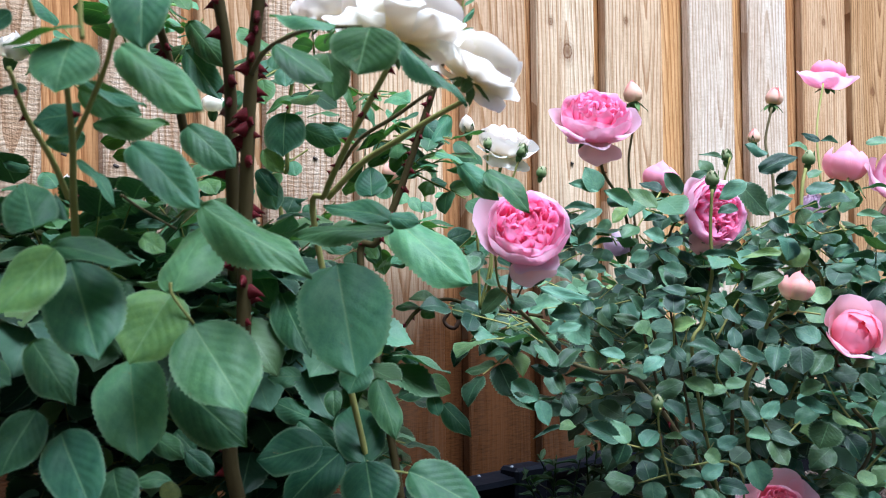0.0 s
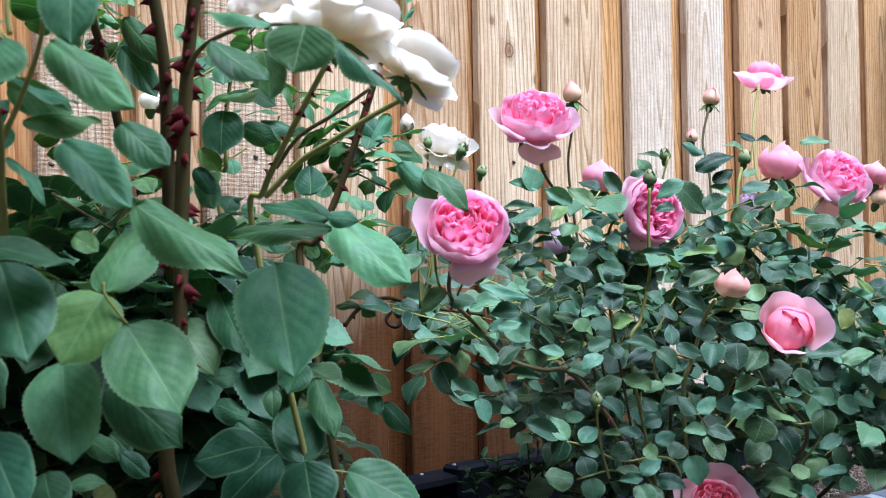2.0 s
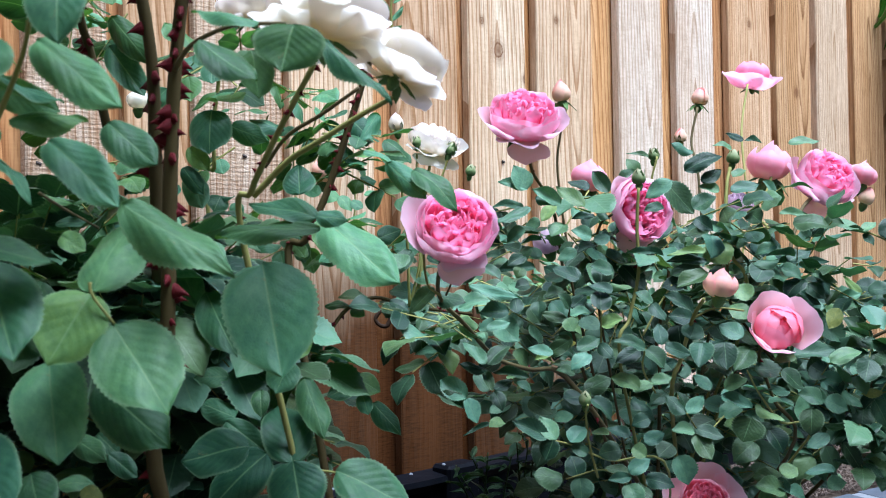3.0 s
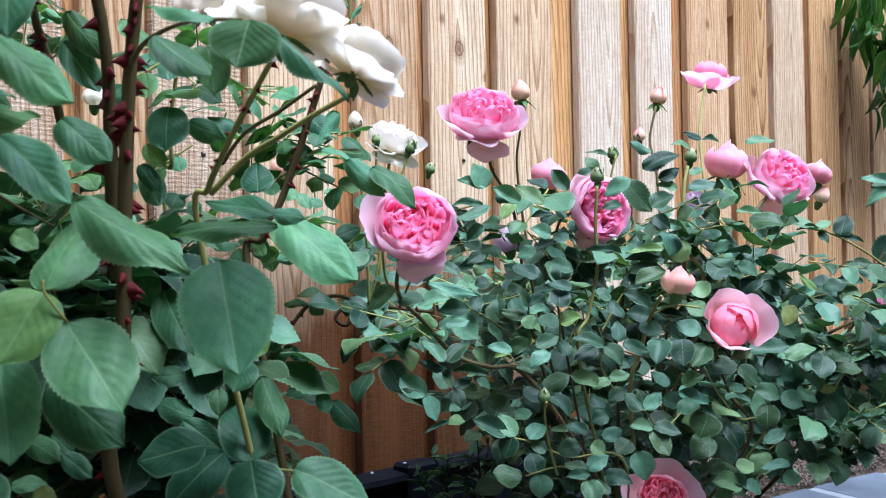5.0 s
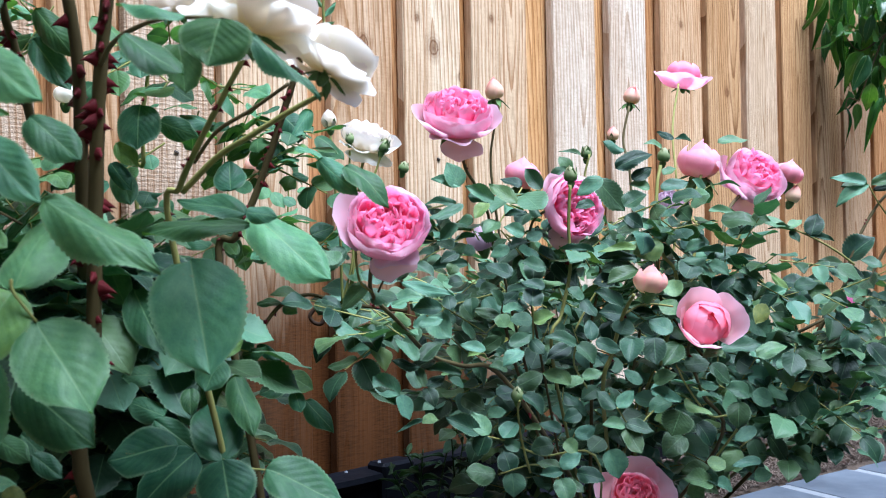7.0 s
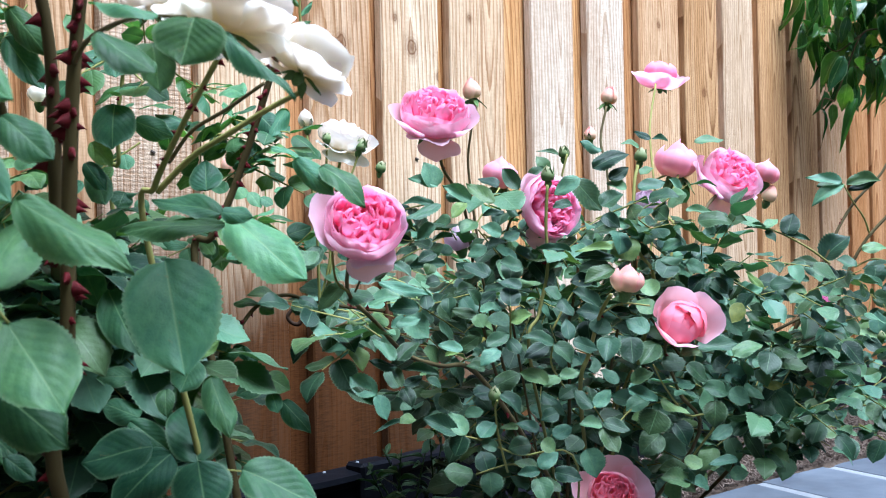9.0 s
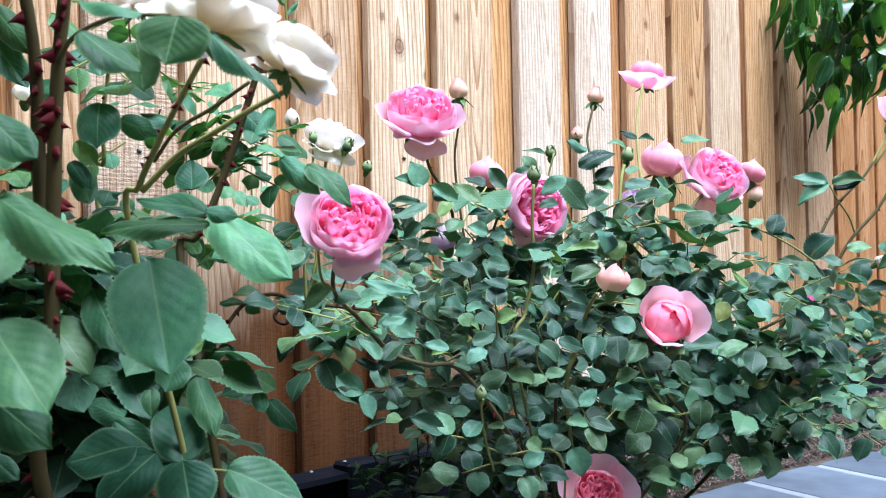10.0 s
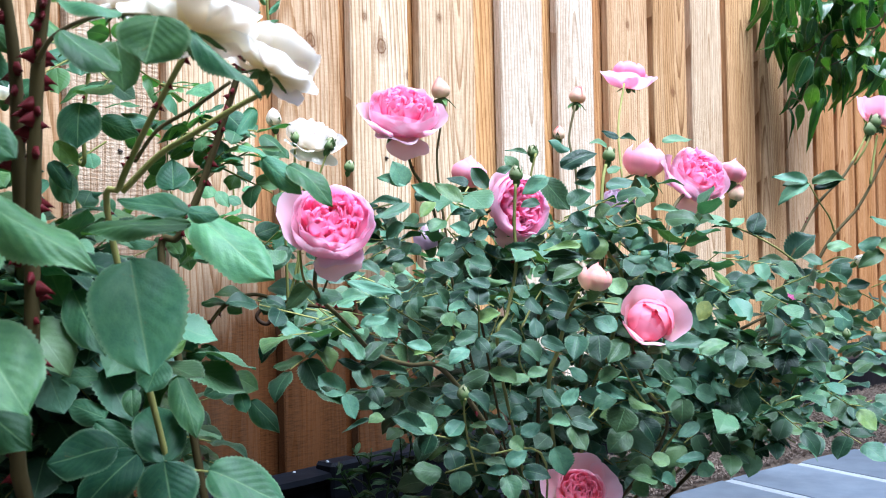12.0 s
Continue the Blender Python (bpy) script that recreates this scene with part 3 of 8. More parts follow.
def hip_mesh():
    bm = bmesh.new()
    bmesh.ops.create_uvsphere(bm, u_segments=10, v_segments=7, radius=0.5)
    for v in bm.verts:
        v.co.z = v.co.z * 1.15 - 0.42
        if v.co.z < -0.5:
            v.co.x *= 0.8
            v.co.y *= 0.8
    return finish("hip", bm, SEPAL)


HIP_MESH = hip_mesh()


def turned(place, axis, size, spin):
    q = Vector(axis).normalized().to_track_quat("Z", "X").to_matrix().to_4x4()
    return Matrix.Translation(place) @ q @ Matrix.Rotation(spin, 4, "Z") @ Matrix.Diagonal((size, size, size, 1))


def lean(turn, tilt, out=0.0, up=0.0, scale=1.0):
    """A petal's place in its flower: turned round the axis, tilted outwards, moved outwards and up."""
    return Matrix.Rotation(turn, 4, "Z") @ Matrix.Translation((out, 0, up)) @ Matrix.Rotation(tilt, 4, "Y") @ Matrix.Scale(scale, 4)


def rose(bush, place, axis, size, style="pink", seed=1, full=1.0, guards=4, droops=1, droop_at=0.0, tongue=0.92, sides=(), side_size=1.05, spread=0.0, lift=0.0, hang=0.0, label=""):
    """A full, cupped, quartered rose; size is its radius. tongue: size of the hanging petal; sides: where extra outer petals point; spread: how far the cup has opened; lift: how high the heart stands; hang: how steeply the hanging petal falls."""
    rng = random.Random(seed)
    s = petal_set(style)
    ob = new("rose")
    ob.parent = bush
    ob.matrix_local = Matrix.Translation(-bush.location) @ turned(place, axis, size, 0)
    ob.empty_display_size = 0.2
    tagged(ob, label or f"full ruffled {COLOUR_WORDS[style]} rose in bloom")

    def ring(kind, count, tilt, out=0.0, up=0.0, scale=1.0, start=None):
        a = rng.uniform(0, 6.28) if start is None else start
        for k in range(count):
            t = a + 2 * math.pi * k / count + rng.uniform(-0.16, 0.16)
            part("petal", s[kind][(k + seed) % len(s[kind])], ob, lean(t, tilt + rng.uniform(-0.1, 0.1), out, up + rng.uniform(-0.02, 0.02), scale * rng.uniform(0.94, 1.06)))

    low = turned((0, 0, 0), axis, 1, 0).to_3x3().inverted() @ Vector((0, 0, -1))
    for k in range(droops):
        part("petal", s["droop"][k % 2], ob, lean(math.atan2(low.y, low.x) + droop_at + 0.9 * k, hang, 0, 0, tongue * rng.uniform(0.93, 1.06)))
    for side in sides:
        d = turned((0, 0, 0), axis, 1, 0).to_3x3().inverted() @ Vector(side)
        part("petal", s["wide"][1], ob, lean(math.atan2(d.y, d.x), 0.22, 0, -0.28, side_size))
    ring("guard", guards, 0.0, 0, 0)
    ring("cup", 5, 0.02 + spread)
    ring("cup", 4, -0.05 + 0.8 * spread, 0, 0.03, 0.93)
    ring("bowl", 6, 0.6 * spread)
    # the heart: a packed disc of folded petals in loose quarters
    quarters = 5
    a0 = rng.uniform(0, 6.28)
    nest = ((0.54, 1.12, 0.0, 0.0), (0.52, 1.05, 0.62, 0.0), (0.66, 1.05, 0.62, 3.1), (0.60, 0.98, 0.1, 2.9), (0.40, 0.98, 0.2, 0.5), (0.52, 0.82, -0.1, 3.4), (0.36, 0.86, 0.55, 2.2), (0.20, 0.92, 0.1, -0.4), (0.30, 0.70, 0.35, 3.6))
    for q in range(quarters):
        t = a0 + 2 * math.pi * q / quarters + rng.uniform(-0.12, 0.12)
        for k, (o, sc, aside, turn) in enumerate(nest):
            mm = Matrix.Rotation(t + aside, 4, "Z") @ Matrix.Translation((o * full, rng.uniform(-0.05, 0.05), rng.uniform(-0.03, 0.04) + lift - 0.10 - 0.10 * o)) @ Matrix.Rotation(turn + rng.uniform(-0.45, 0.45), 4, "Z") @ Matrix.Rotation(rng.uniform(-0.3, 0.0), 4, "Y") @ Matrix.Scale(sc * rng.uniform(0.92, 1.08), 4)
            part("petal", s["fold"][(q + k) % 5], ob, mm)
    for k in range(4):
        part("petal", s["heart"][k % 3], ob, lean(a0 + k * 1.6, rng.uniform(-0.1, 0.3), 0.03, -0.08, rng.uniform(0.8, 1.0)))
    sepals(ob, 5, 1.0, 0.7, -0.36, rng)
    return ob


def cupped_rose(bush, place, axis, size, style="bright", seed=1, guards=5, flare=0.0, outer=(), label=""):
    """A half-open rose: a round heart of wrapped petals inside a few wide outer ones. outer: where single outer petals point, and their size."""
    rng = random.Random(seed)
    s = petal_set(style)
    ob = new("rose")
    ob.parent = bush
    spin = rng.uniform(0, 6)
    ob.matrix_local = Matrix.Translation(-bush.location) @ turned(place, axis, size, spin)
    ob.empty_display_size = 0.2
    tagged(ob, label or f"half-open cupped {COLOUR_WORDS[style]} rose")
    for k in range(guards):
        t = 2 * math.pi * (k + rng.uniform(-0.2, 0.2)) / guards
        part("petal", s["wide"][k % 3], ob, lean(t, flare + rng.uniform(-0.1, 0.25), 0, 0, rng.uniform(0.86, 1.08)))
    for k, (way, scale) in enumerate(outer):
        d = turned((0, 0, 0), axis, 1, spin).to_3x3().inverted() @ Vector(way)
        part("petal", s["wide"][k % 3], ob, lean(math.atan2(d.y, d.x), flare, 0, 0, scale))
    for k in range(6):
        part("petal", s["globe"][k % 3], ob, lean(1.3 * k + rng.uniform(-0.2, 0.2), rng.uniform(-0.02, 0.12), 0, 0.02, 1.02 - 0.04 * k))
    for k in range(5):
        part("petal", s["core"][k % 3], ob, lean(1.9 * k + 0.5, rng.uniform(0, 0.08), 0, 0.04, 0.98 - 0.12 * k))
    sepals(ob, 5, 0.9, 0.7, -0.1, rng)
    return ob


def sepals(ob, count, length, out, up, rng, rise=-0.25):
    """A green hip and the sepals under a flower or round a bud."""
    part("hip", HIP_MESH, ob, Matrix.Translation((0, 0, up)) @ Matrix.Scale(0.34 if out > 0.6 else 0.62, 4))
    for k in range(count):
        t = 2 * math.pi * k / count + rng.uniform(-0.2, 0.2)
        d = Vector((math.cos(t), math.sin(t), 0))
        base = d * 0.08 + Vector((0, 0, up))
        tip = d * out * length + Vector((0, 0, up + rise * length + rng.uniform(-0.15, 0.15)))
        part("sepal", SEPAL_MESH, ob, leaf_pose(base, tip, 0.26 * length, Vector((0, 0, 1)) - d * 0.4))


def bud(bush, place, axis, size, style="pink", seed=1, opening=0.0, cover=0.4, outer=(), label="", name="rosebud"):
    """A rosebud; size is its half width. opening 0: a tight point, 1: petals parting. cover: how far the sepals clasp it. outer: where single loosened petals point, and their size."""
    rng = random.Random(seed)
    s = petal_set(style)
    ob = new(name)
    ob.parent = bush
    spin = rng.uniform(0, 6)
    ob.matrix_local = Matrix.Translation(-bush.location) @ turned(place, axis, size, spin)
    ob.empty_display_size = 0.2
    tagged(ob, label or f"{COLOUR_WORDS[style]} rosebud with green sepals")
    for k, (way, scale) in enumerate(outer):
        d = turned((0, 0, 0), axis, 1, spin).to_3x3().inverted() @ Vector(way)
        part("petal", s["wide"][k % 3], ob, lean(math.atan2(d.y, d.x), -0.1, 0, 0, scale))
    kind = "open" if opening > 0.5 else "bud"
    for k in range(5):
        part("petal", s[kind][k % 3], ob, lean(1.3 * k, rng.uniform(-0.10, 0.12) + 0.08 * opening, 0, 0.02 * k, 1.06 - 0.06 * k))
    for k in range(4):
        part("petal", s["bud"][k % 3], ob, lean(1.7 * k + 0.4, 0.0, 0, 0.05, (0.96 if opening > 0.5 else 0.80) - 0.10 * k))
    part("hip", HIP_MESH, ob, Matrix.Translation((0, 0, 0.08)) @ Matrix.Scale(0.95, 4))
    for k in range(5):
        t = 2 * math.pi * k / 5 + rng.uniform(-0.2, 0.2)
        d = Vector((math.cos(t), math.sin(t), 0))
        if cover > 0:
            base, tip = d * 0.45 + Vector((0, 0, 0.05)), d * (0.98 - 0.35 * cover) + Vector((0, 0, 0.5 + 1.6 * cover))
            part("sepal", SEPAL_MESH, ob, leaf_pose(base, tip, 0.72 if cover > 0.6 else 0.42, d))
        else:
            base, tip = d * 0.3 + Vector((0, 0, 0.0)), d * 1.15 + Vector((0, 0, -0.55 + rng.uniform(-0.3, 0.3)))
            part("sepal", SEPAL_MESH, ob, leaf_pose(base, tip, 0.4, Vector((0, 0, 1))))
    return ob


def green_bud(bush, place, axis, size, seed=1, tip_style="green"):
    return bud(bush, place, axis, size, tip_style, seed, 0.0, 0.72, (), "tightly closed green rosebud", "green_bud")


def spray_leaves(rng, base, way, up, length, leaflet):
    """The poses of five leaflets on one leaf stalk."""
    way = Vector(way).normalized()
    side = way.cross(Vector(up)).normalized()
    nrm = side.cross(way).normalized()
    out = []
    tipq = Vector(base) + way * length
    droop = rng.uniform(-0.35, 0.1)
    for t, s in ((1.0, 0), (0.66, 1), (0.66, -1), (0.30, 1), (0.30, -1)):
        q = Vector(base) + way * length * t
        d = (way if s == 0 else (way * 0.45 + side * s)).normalized() + nrm * rng.uniform(-0.35, 0.2) + Vector((0, 0, droop))
        ll = leaflet * (1.15 if s == 0 else (1.0 if t > 0.5 else 0.82)) * rng.uniform(0.85, 1.12)
        face = nrm + Vector((rng.uniform(-0.4, 0.4), rng.uniform(-0.4, 0.4), rng.uniform(-0.1, 0.3)))
        q0 = q + d.normalized() * ll * 0.08
        out.append((q0, q0 + d.normalized() * ll, ll * rng.uniform(0.72, 0.88), face))
    return out, (Vector(base), tipq)


def joined_leaves(name, bush, poses, meshes, stalks, material, label=""):
    """Many small leaves and their stalks as one mesh."""
    verts, faces, uvs = [], [], []
    cache = []
    for me in meshes:
        cache.append(([v.co.copy() for v in me.vertices], [tuple(p.vertices) for p in me.polygons], [me.uv_layers[0].data[i].uv.copy() for i in range(len(me.loops))]))
    for k, ps in enumerate(poses):
        vs, fs, us = cache[k % len(cache)]
        m = Matrix.Translation(-bush.location) @ leaf_pose(*ps)
        o = len(verts)
        verts += [m @ v for v in vs]
        faces += [tuple(i + o for i in f) for f in fs]
        uvs += us
    me = bpy.data.meshes.new(name)
    me.from_pydata(verts, [], faces)
    layer = me.uv_layers.new(name="UVMap")
    layer.data.foreach_set("uv", [c for uv in uvs for c in uv])
    me.polygons.foreach_set("use_smooth", [True] * len(me.polygons))
    me.materials.append(material)
    part(name, me, bush, label=label, kind="stuff")
    if stalks:
        bm = bmesh.new()
        for a, b in stalks:
            d = (b - a).normalized()
            x = d.orthogonal().normalized() * 0.0011
            y = d.cross(x)
            o = bush.location
            ring0 = [bm.verts.new(a - o + x * math.cos(t) + y * math.sin(t)) for t in (0, 2.09, 4.19)]
            ring1 = [bm.verts.new(b - o + (x * math.cos(t) + y * math.sin(t)) * 0.6) for t in (0, 2.09, 4.19)]
            for k in range(3):
                bm.faces.new((ring0[k], ring0[(k + 1) % 3], ring1[(k + 1) % 3], ring1[k]))
        part("leaf_stalk", finish("leaf_stalk", bm, CANE_GREEN), bush, kind="stuff")


# ---- ground, paving, fence ----
def ground_sheet():
    def where(u, v):
        x, y = -60 + 120 * u, -60 + 120 * v
        return (x, y, -0.03)

    ob = new("ground", finish("ground", grid_mesh(8, 8, where), GROUND))
    return tagged(ob, "bare dry garden earth all around", "ground", kind="structure")


def edge_y(x):
    """The line of the paving's edge along the bed."""
    return -0.307 - 0.06 * (x - 0.46) - 0.125 * max(0.0, x - 0.46) ** 2


def soil_bed():
    def where(u, v):
        x, y = -2.2 + 7.0 * u, -1.15 + 1.13 * v
        z = 0.010 * noise.noise((x * 3, y * 3, 0)) + 0.006 * noise.noise((x * 14, y * 14, 2)) + 0.015 * v
        return (x, y, z - 0.012 - (0.035 if y < edge_y(x) - 0.012 else 0.0))

    ob = new("flower_bed", finish("flower_bed", grid_mesh(260, 50, where), SOIL))
    tagged(ob, "dry brown flower bed strewn with bark mulch", "soil", kind="structure")
    rng = random.Random(11)
    bm = bmesh.new()
    for _ in range(11000):
        x = rng.uniform(0.2, 2.2)
        y = rng.uniform(edge_y(x) + 0.003, -0.05) if rng.random() < 0.8 else edge_y(x) + rng.uniform(0.002, 0.045)
        ln, w = rng.uniform(0.0025, 0.007) * rng.choice((1, 1, 1, 2.2)), rng.uniform(0.001, 0.0026)
        a, tilt = rng.uniform(0, 6.28), rng.uniform(-0.5, 0.5)
        d = Vector((math.cos(a) * math.cos(tilt), math.sin(a) * math.cos(tilt), math.sin(tilt)))
        s = Vector((-math.sin(a), math.cos(a), rng.uniform(-0.4, 0.4))).normalized() * w
        c = Vector((x, y, 0.004 + 0.013 * (y + 0.4) + rng.uniform(0, 0.006)))
        h = Vector((0, 0, 0.0015))
        q = [bm.verts.new(c + d * ln * k + s * e + h) for k, e in ((-0.5, -0.5), (0.5, -0.4), (0.5, 0.4), (-0.5, 0.5))]
        low = [bm.verts.new(v.co - 2 * h) for v in q]
        bm.faces.new(q)
        for k in range(4):
            bm.faces.new((q[k], low[k], low[(k + 1) % 4], q[(k + 1) % 4]))
    tagged(new("mulch", finish("mulch", bm, CHIP, False)), "small loose brown bark chips on the soil", "mulch", kind="stuff")


def paving():
    base = new("pavement", finish("pavement", grid_mesh(60, 2, lambda u, v: (-0.56 + 3.93 * u, edge_y(-0.56 + 3.93 * u) - 0.004 - 0.82 * (1 - v), -0.0015)), MORTAR))
    tagged(base, "blue-grey slate paving with pale mortar joints", "paving", kind="structure")
    x = 0.622 - 0.227 * 5
    k = 0
    while x < 3.15:
        for row in range(2):
            w = 0.227
            lo, hi = x + 0.0135, x + w - 0.0135
            bm = bmesh.new()
            pts = [(lo, edge_y(lo) - row * 0.41), (hi, edge_y(hi) - row * 0.41), (hi - 0.34 * 0.4, edge_y(hi) - row * 0.41 - 0.40), (lo - 0.34 * 0.4, edge_y(lo) - row * 0.41 - 0.40)]
            pts = [(px - 0.139 * row, py) for px, py in pts]
            top = [bm.verts.new((px, py, 0.0)) for px, py in pts]
            low = [bm.verts.new((px, py, -0.05)) for px, py in pts]
            bm.faces.new(top[::-1])
            for j in range(4):
                bm.faces.new((low[j], low[(j + 1) % 4], top[(j + 1) % 4], top[j]))
            bmesh.ops.recalc_face_normals(bm, faces=bm.faces[:])
            bmesh.ops.bevel(bm, geom=[e for e in bm.edges if all(abs(v.co.z) < 1e-6 for v in e.verts)], offset=0.0012, segments=1, affect="EDGES")
            part("paver", finish("paver", bm, SLATE, False), base)
            k += 1
        x += 0.227


FRONTS = [(-0.727, -0.625), (-0.602, -0.514), (-0.503, -0.367), (-0.355, -0.204), (-0.158, -0.031), (-0.005, 0.130), (0.157, 0.305),
          (0.383, 0.517), (0.565, 0.693), (0.751, 0.913), (0.938, 1.085), (1.115, 1.264), (1.294, 1.443), (1.470, 1.620),
          (1.640, 1.808), (1.836, 1.964), (1.990, 2.114), (2.137, 2.289)]


def fence():
    ob = thing("fence", (0, 0, 0), "tall cedar fence of overlapping rough-sawn boards", "fence")
    rng = random.Random(21)
    fronts = [(-0.80 - 0.172 * k - 0.14, -0.80 - 0.172 * k) for k in range(5, -1, -1)] + FRONTS
    while fronts[-1][1] < 5.2:
        a = fronts[-1][1] + rng.uniform(0.022, 0.034)
        fronts.append((a, a + rng.uniform(0.135, 0.15)))

    def board(name, x0, x1, y0, y1, material):
        lo, hi = (x0 - (x0 + x1) / 2, y0, 0.02), (x1 - (x0 + x1) / 2, y1, 1.93 + rng.uniform(-0.01, 0.01))
        return part(name, finish(name, box_bm(lo, hi, 0.0025), material, False), ob, Matrix.Translation(((x0 + x1) / 2, 0, 0)))

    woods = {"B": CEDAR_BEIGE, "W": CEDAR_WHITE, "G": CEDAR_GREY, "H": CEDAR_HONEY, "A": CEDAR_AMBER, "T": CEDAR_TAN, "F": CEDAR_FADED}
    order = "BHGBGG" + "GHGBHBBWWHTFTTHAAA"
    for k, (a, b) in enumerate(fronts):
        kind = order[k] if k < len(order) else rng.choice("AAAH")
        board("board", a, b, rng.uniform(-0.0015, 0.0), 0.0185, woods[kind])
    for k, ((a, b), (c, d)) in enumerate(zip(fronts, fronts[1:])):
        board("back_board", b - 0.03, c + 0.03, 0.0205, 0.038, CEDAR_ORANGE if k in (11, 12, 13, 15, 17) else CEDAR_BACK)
    for z in (0.25, 1.0, 1.75):
        part("rail", finish("rail", box_bm((fronts[0][0], 0.0385, z - 0.045), (fronts[-1][1], 0.077, z + 0.045)), CEDAR_BACK, False), ob)

    pin = finish("nail", box_bm((-0.0035, -0.0028, -0.0016), (0.0035, 0.0, 0.0016), 0.0006), NAIL, False)
    for x, z in ((-0.775, 0.555), (-0.712, 0.545), (-0.43, 0.57), (-0.66, 0.55), (-0.30, 0.575), (-0.10, 0.58), (0.07, 0.59)):
        part("nail", pin, ob, Matrix.Translation((x, 0, z)) @ Matrix.Rotation(0.35, 4, "Y"))
    return ob


def root_barrier():
    """Strips of black plastic along the foot of the fence, with a folded top edge, a joint piece and screws."""
    ob = thing("root_barrier", (0, 0, 0), "black plastic edging strip along the foot of the fence", "garden edging")
    prof = [(-0.004, 0.0), (-0.030, 0.0), (-0.034, 0.080), (-0.046, 0.092), (-0.044, 0.100), (-0.004, 0.104)]
    for k in range(6):
        x0, x1 = -2.2 + 1.2 * k, -1.004 + 1.2 * k
        bm = bmesh.new()
        rows = []
        for i in range(31):
            x = x0 + (x1 - x0) * i / 30
            dy = 0.006 * math.sin(x * 5) + 0.003 * math.sin(x * 17 + 1)
            rows.append([bm.verts.new((x, y + (dy if y < -0.01 else 0), z + (0.004 * math.sin(x * 7.3) if z > 0.05 else 0))) for y, z in prof])
        for r, t in zip(rows, rows[1:]):
            for q in range(6):
                bm.faces.new((r[q], t[q], t[(q + 1) % 6], r[(q + 1) % 6]))
        bm.faces.new(rows[0])
        bm.faces.new(rows[-1][::-1])
        bmesh.ops.recalc_face_normals(bm, faces=bm.faces[:])
        part("panel", finish("panel", bm, BLACK, False), ob)
    part("joint_piece", finish("joint_piece", box_bm((-0.112, -0.054, 0.05), (-0.045, -0.012, 0.111), 0.005), BLACK, False), ob)
    disc = bmesh.new()
    bmesh.ops.create_cone(disc, cap_ends=True, segments=10, radius1=0.003, radius2=0.0022, depth=0.002)
    screw = finish("screw", disc, MORTAR, False)
    for x, y, z in ((-0.105, -0.035, 0.112), (-0.165, -0.028, 0.1045), (-0.31, -0.028, 0.1035), (0.45, -0.026, 0.1035), (0.9, -0.026, 0.1035)):
        part("screw", screw, ob, Matrix.Translation((x, y, z)))
    return ob


def weed():
    ob = thing("weed", (-0.11, -0.17, 0.012), "small dark green weed with narrow leaves by the fence", "weed")
    rng = random.Random(51)
    blade = leaf_meshes("leaf", WEED, 3, 10, 2, blunt=(0.9, 1.1), fold=(0.2, 0.5), droop=(0.2, 0.8), teeth=0.0, seed=52)
    for k in range(9):
        foot = Vector((rng.uniform(-0.04, 0.04), rng.uniform(-0.02, 0.02), 0))
        tip = foot + Vector((rng.uniform(-0.07, 0.07), rng.uniform(-0.04, 0.03), rng.uniform(0.09, 0.17)))
        path = smooth_path([foot, foot.lerp(tip, 0.5) + Vector((0, 0, 0.012)), tip])
        part("stem", finish("stem", tube_bm(path, 0.0018, 0.0010, 5), WEED_STEM), ob)
        for j in range(9):
            q = path[3 + j % (len(path) - 3)]
            a = rng.uniform(0, 6.28)
            d = Vector((math.cos(a), math.sin(a), rng.uniform(0.1, 0.9))).normalized() * rng.uniform(0.02, 0.045)
            part("leaf", blade[j % 3], ob, leaf_pose(q, q + d, 0.008, Vector((0, -0.4, 1))))
    return ob


def light_block_walls():
    """Unseen walls behind the viewer and at both ends of the garden, added to block low sky light."""
    for name, lo, hi, label in (
            ("wall_house", (-6, -3.9, -0.05), (7, -3.65, 4.8), "unseen brown stucco wall behind the viewer, added to block low sky light"),
            ("wall_west", (-3.6, -3.64, -0.05), (-3.4, 0.0, 2.4), "unseen brown stucco wall at the garden's end, added to block low sky light"),
            ("wall_east", (5.6, -3.64, -0.05), (5.8, 0.0, 2.4), "unseen brown stucco wall at the garden's end, added to block low sky light")):
        tagged(new(name, finish(name, box_bm(lo, hi, 0.01), STUCCO, False)), label, "wall", kind="structure")


def weed_fabric():
    def where(u, v):
        x, y = -1.6 + 1.98 * u, -0.62 + 0.575 * v
        e = min(u, 1 - u, v, 1 - v)
        return (x + 0.02 * math.sin(9 * v), y + 0.012 * math.sin(14 * u), 0.012 + 0.010 * v + 0.012 * noise.noise((x * 6, y * 6, 3)) - (0.012 if e == 0 else 0))

    ob = new("weed_fabric", finish("weed_fabric", grid_mesh(60, 22, where), FABRIC))
    return tagged(ob, "black weed fabric spread over the soil under the roses", "garden fabric")


ground_sheet()
light_block_walls()
weed_fabric()
soil_bed()
paving()
fence()
root_barrier()
weed()

# ---- the plants ----
pink_bush = thing("pink_rose_bush", (-0.20, -0.50, 0.0), "leafy shrub rose with cupped pink blooms in the bed", "rose bush")
white_bush = thing("white_rose_bush", (-0.75, -0.62, 0.0), "tall thorny rose bush with large leaves and white blooms", "rose bush")
far_bush = thing("far_rose_bush", (0.46, -0.27, 0.0), "sparse rose bush with green buds and pink blooms", "rose bush")
peach_tree = thing("peach_tree", (2.6, 0.35, 0.0), "drooping peach branch with long glossy leaves over the fence", "tree")
bush_leaves = {pink_bush.name: MID_LEAVES, white_bush.name: NEAR_LEAVES, far_bush.name: MID_LEAVES, peach_tree.name: PEACH_LEAVES}

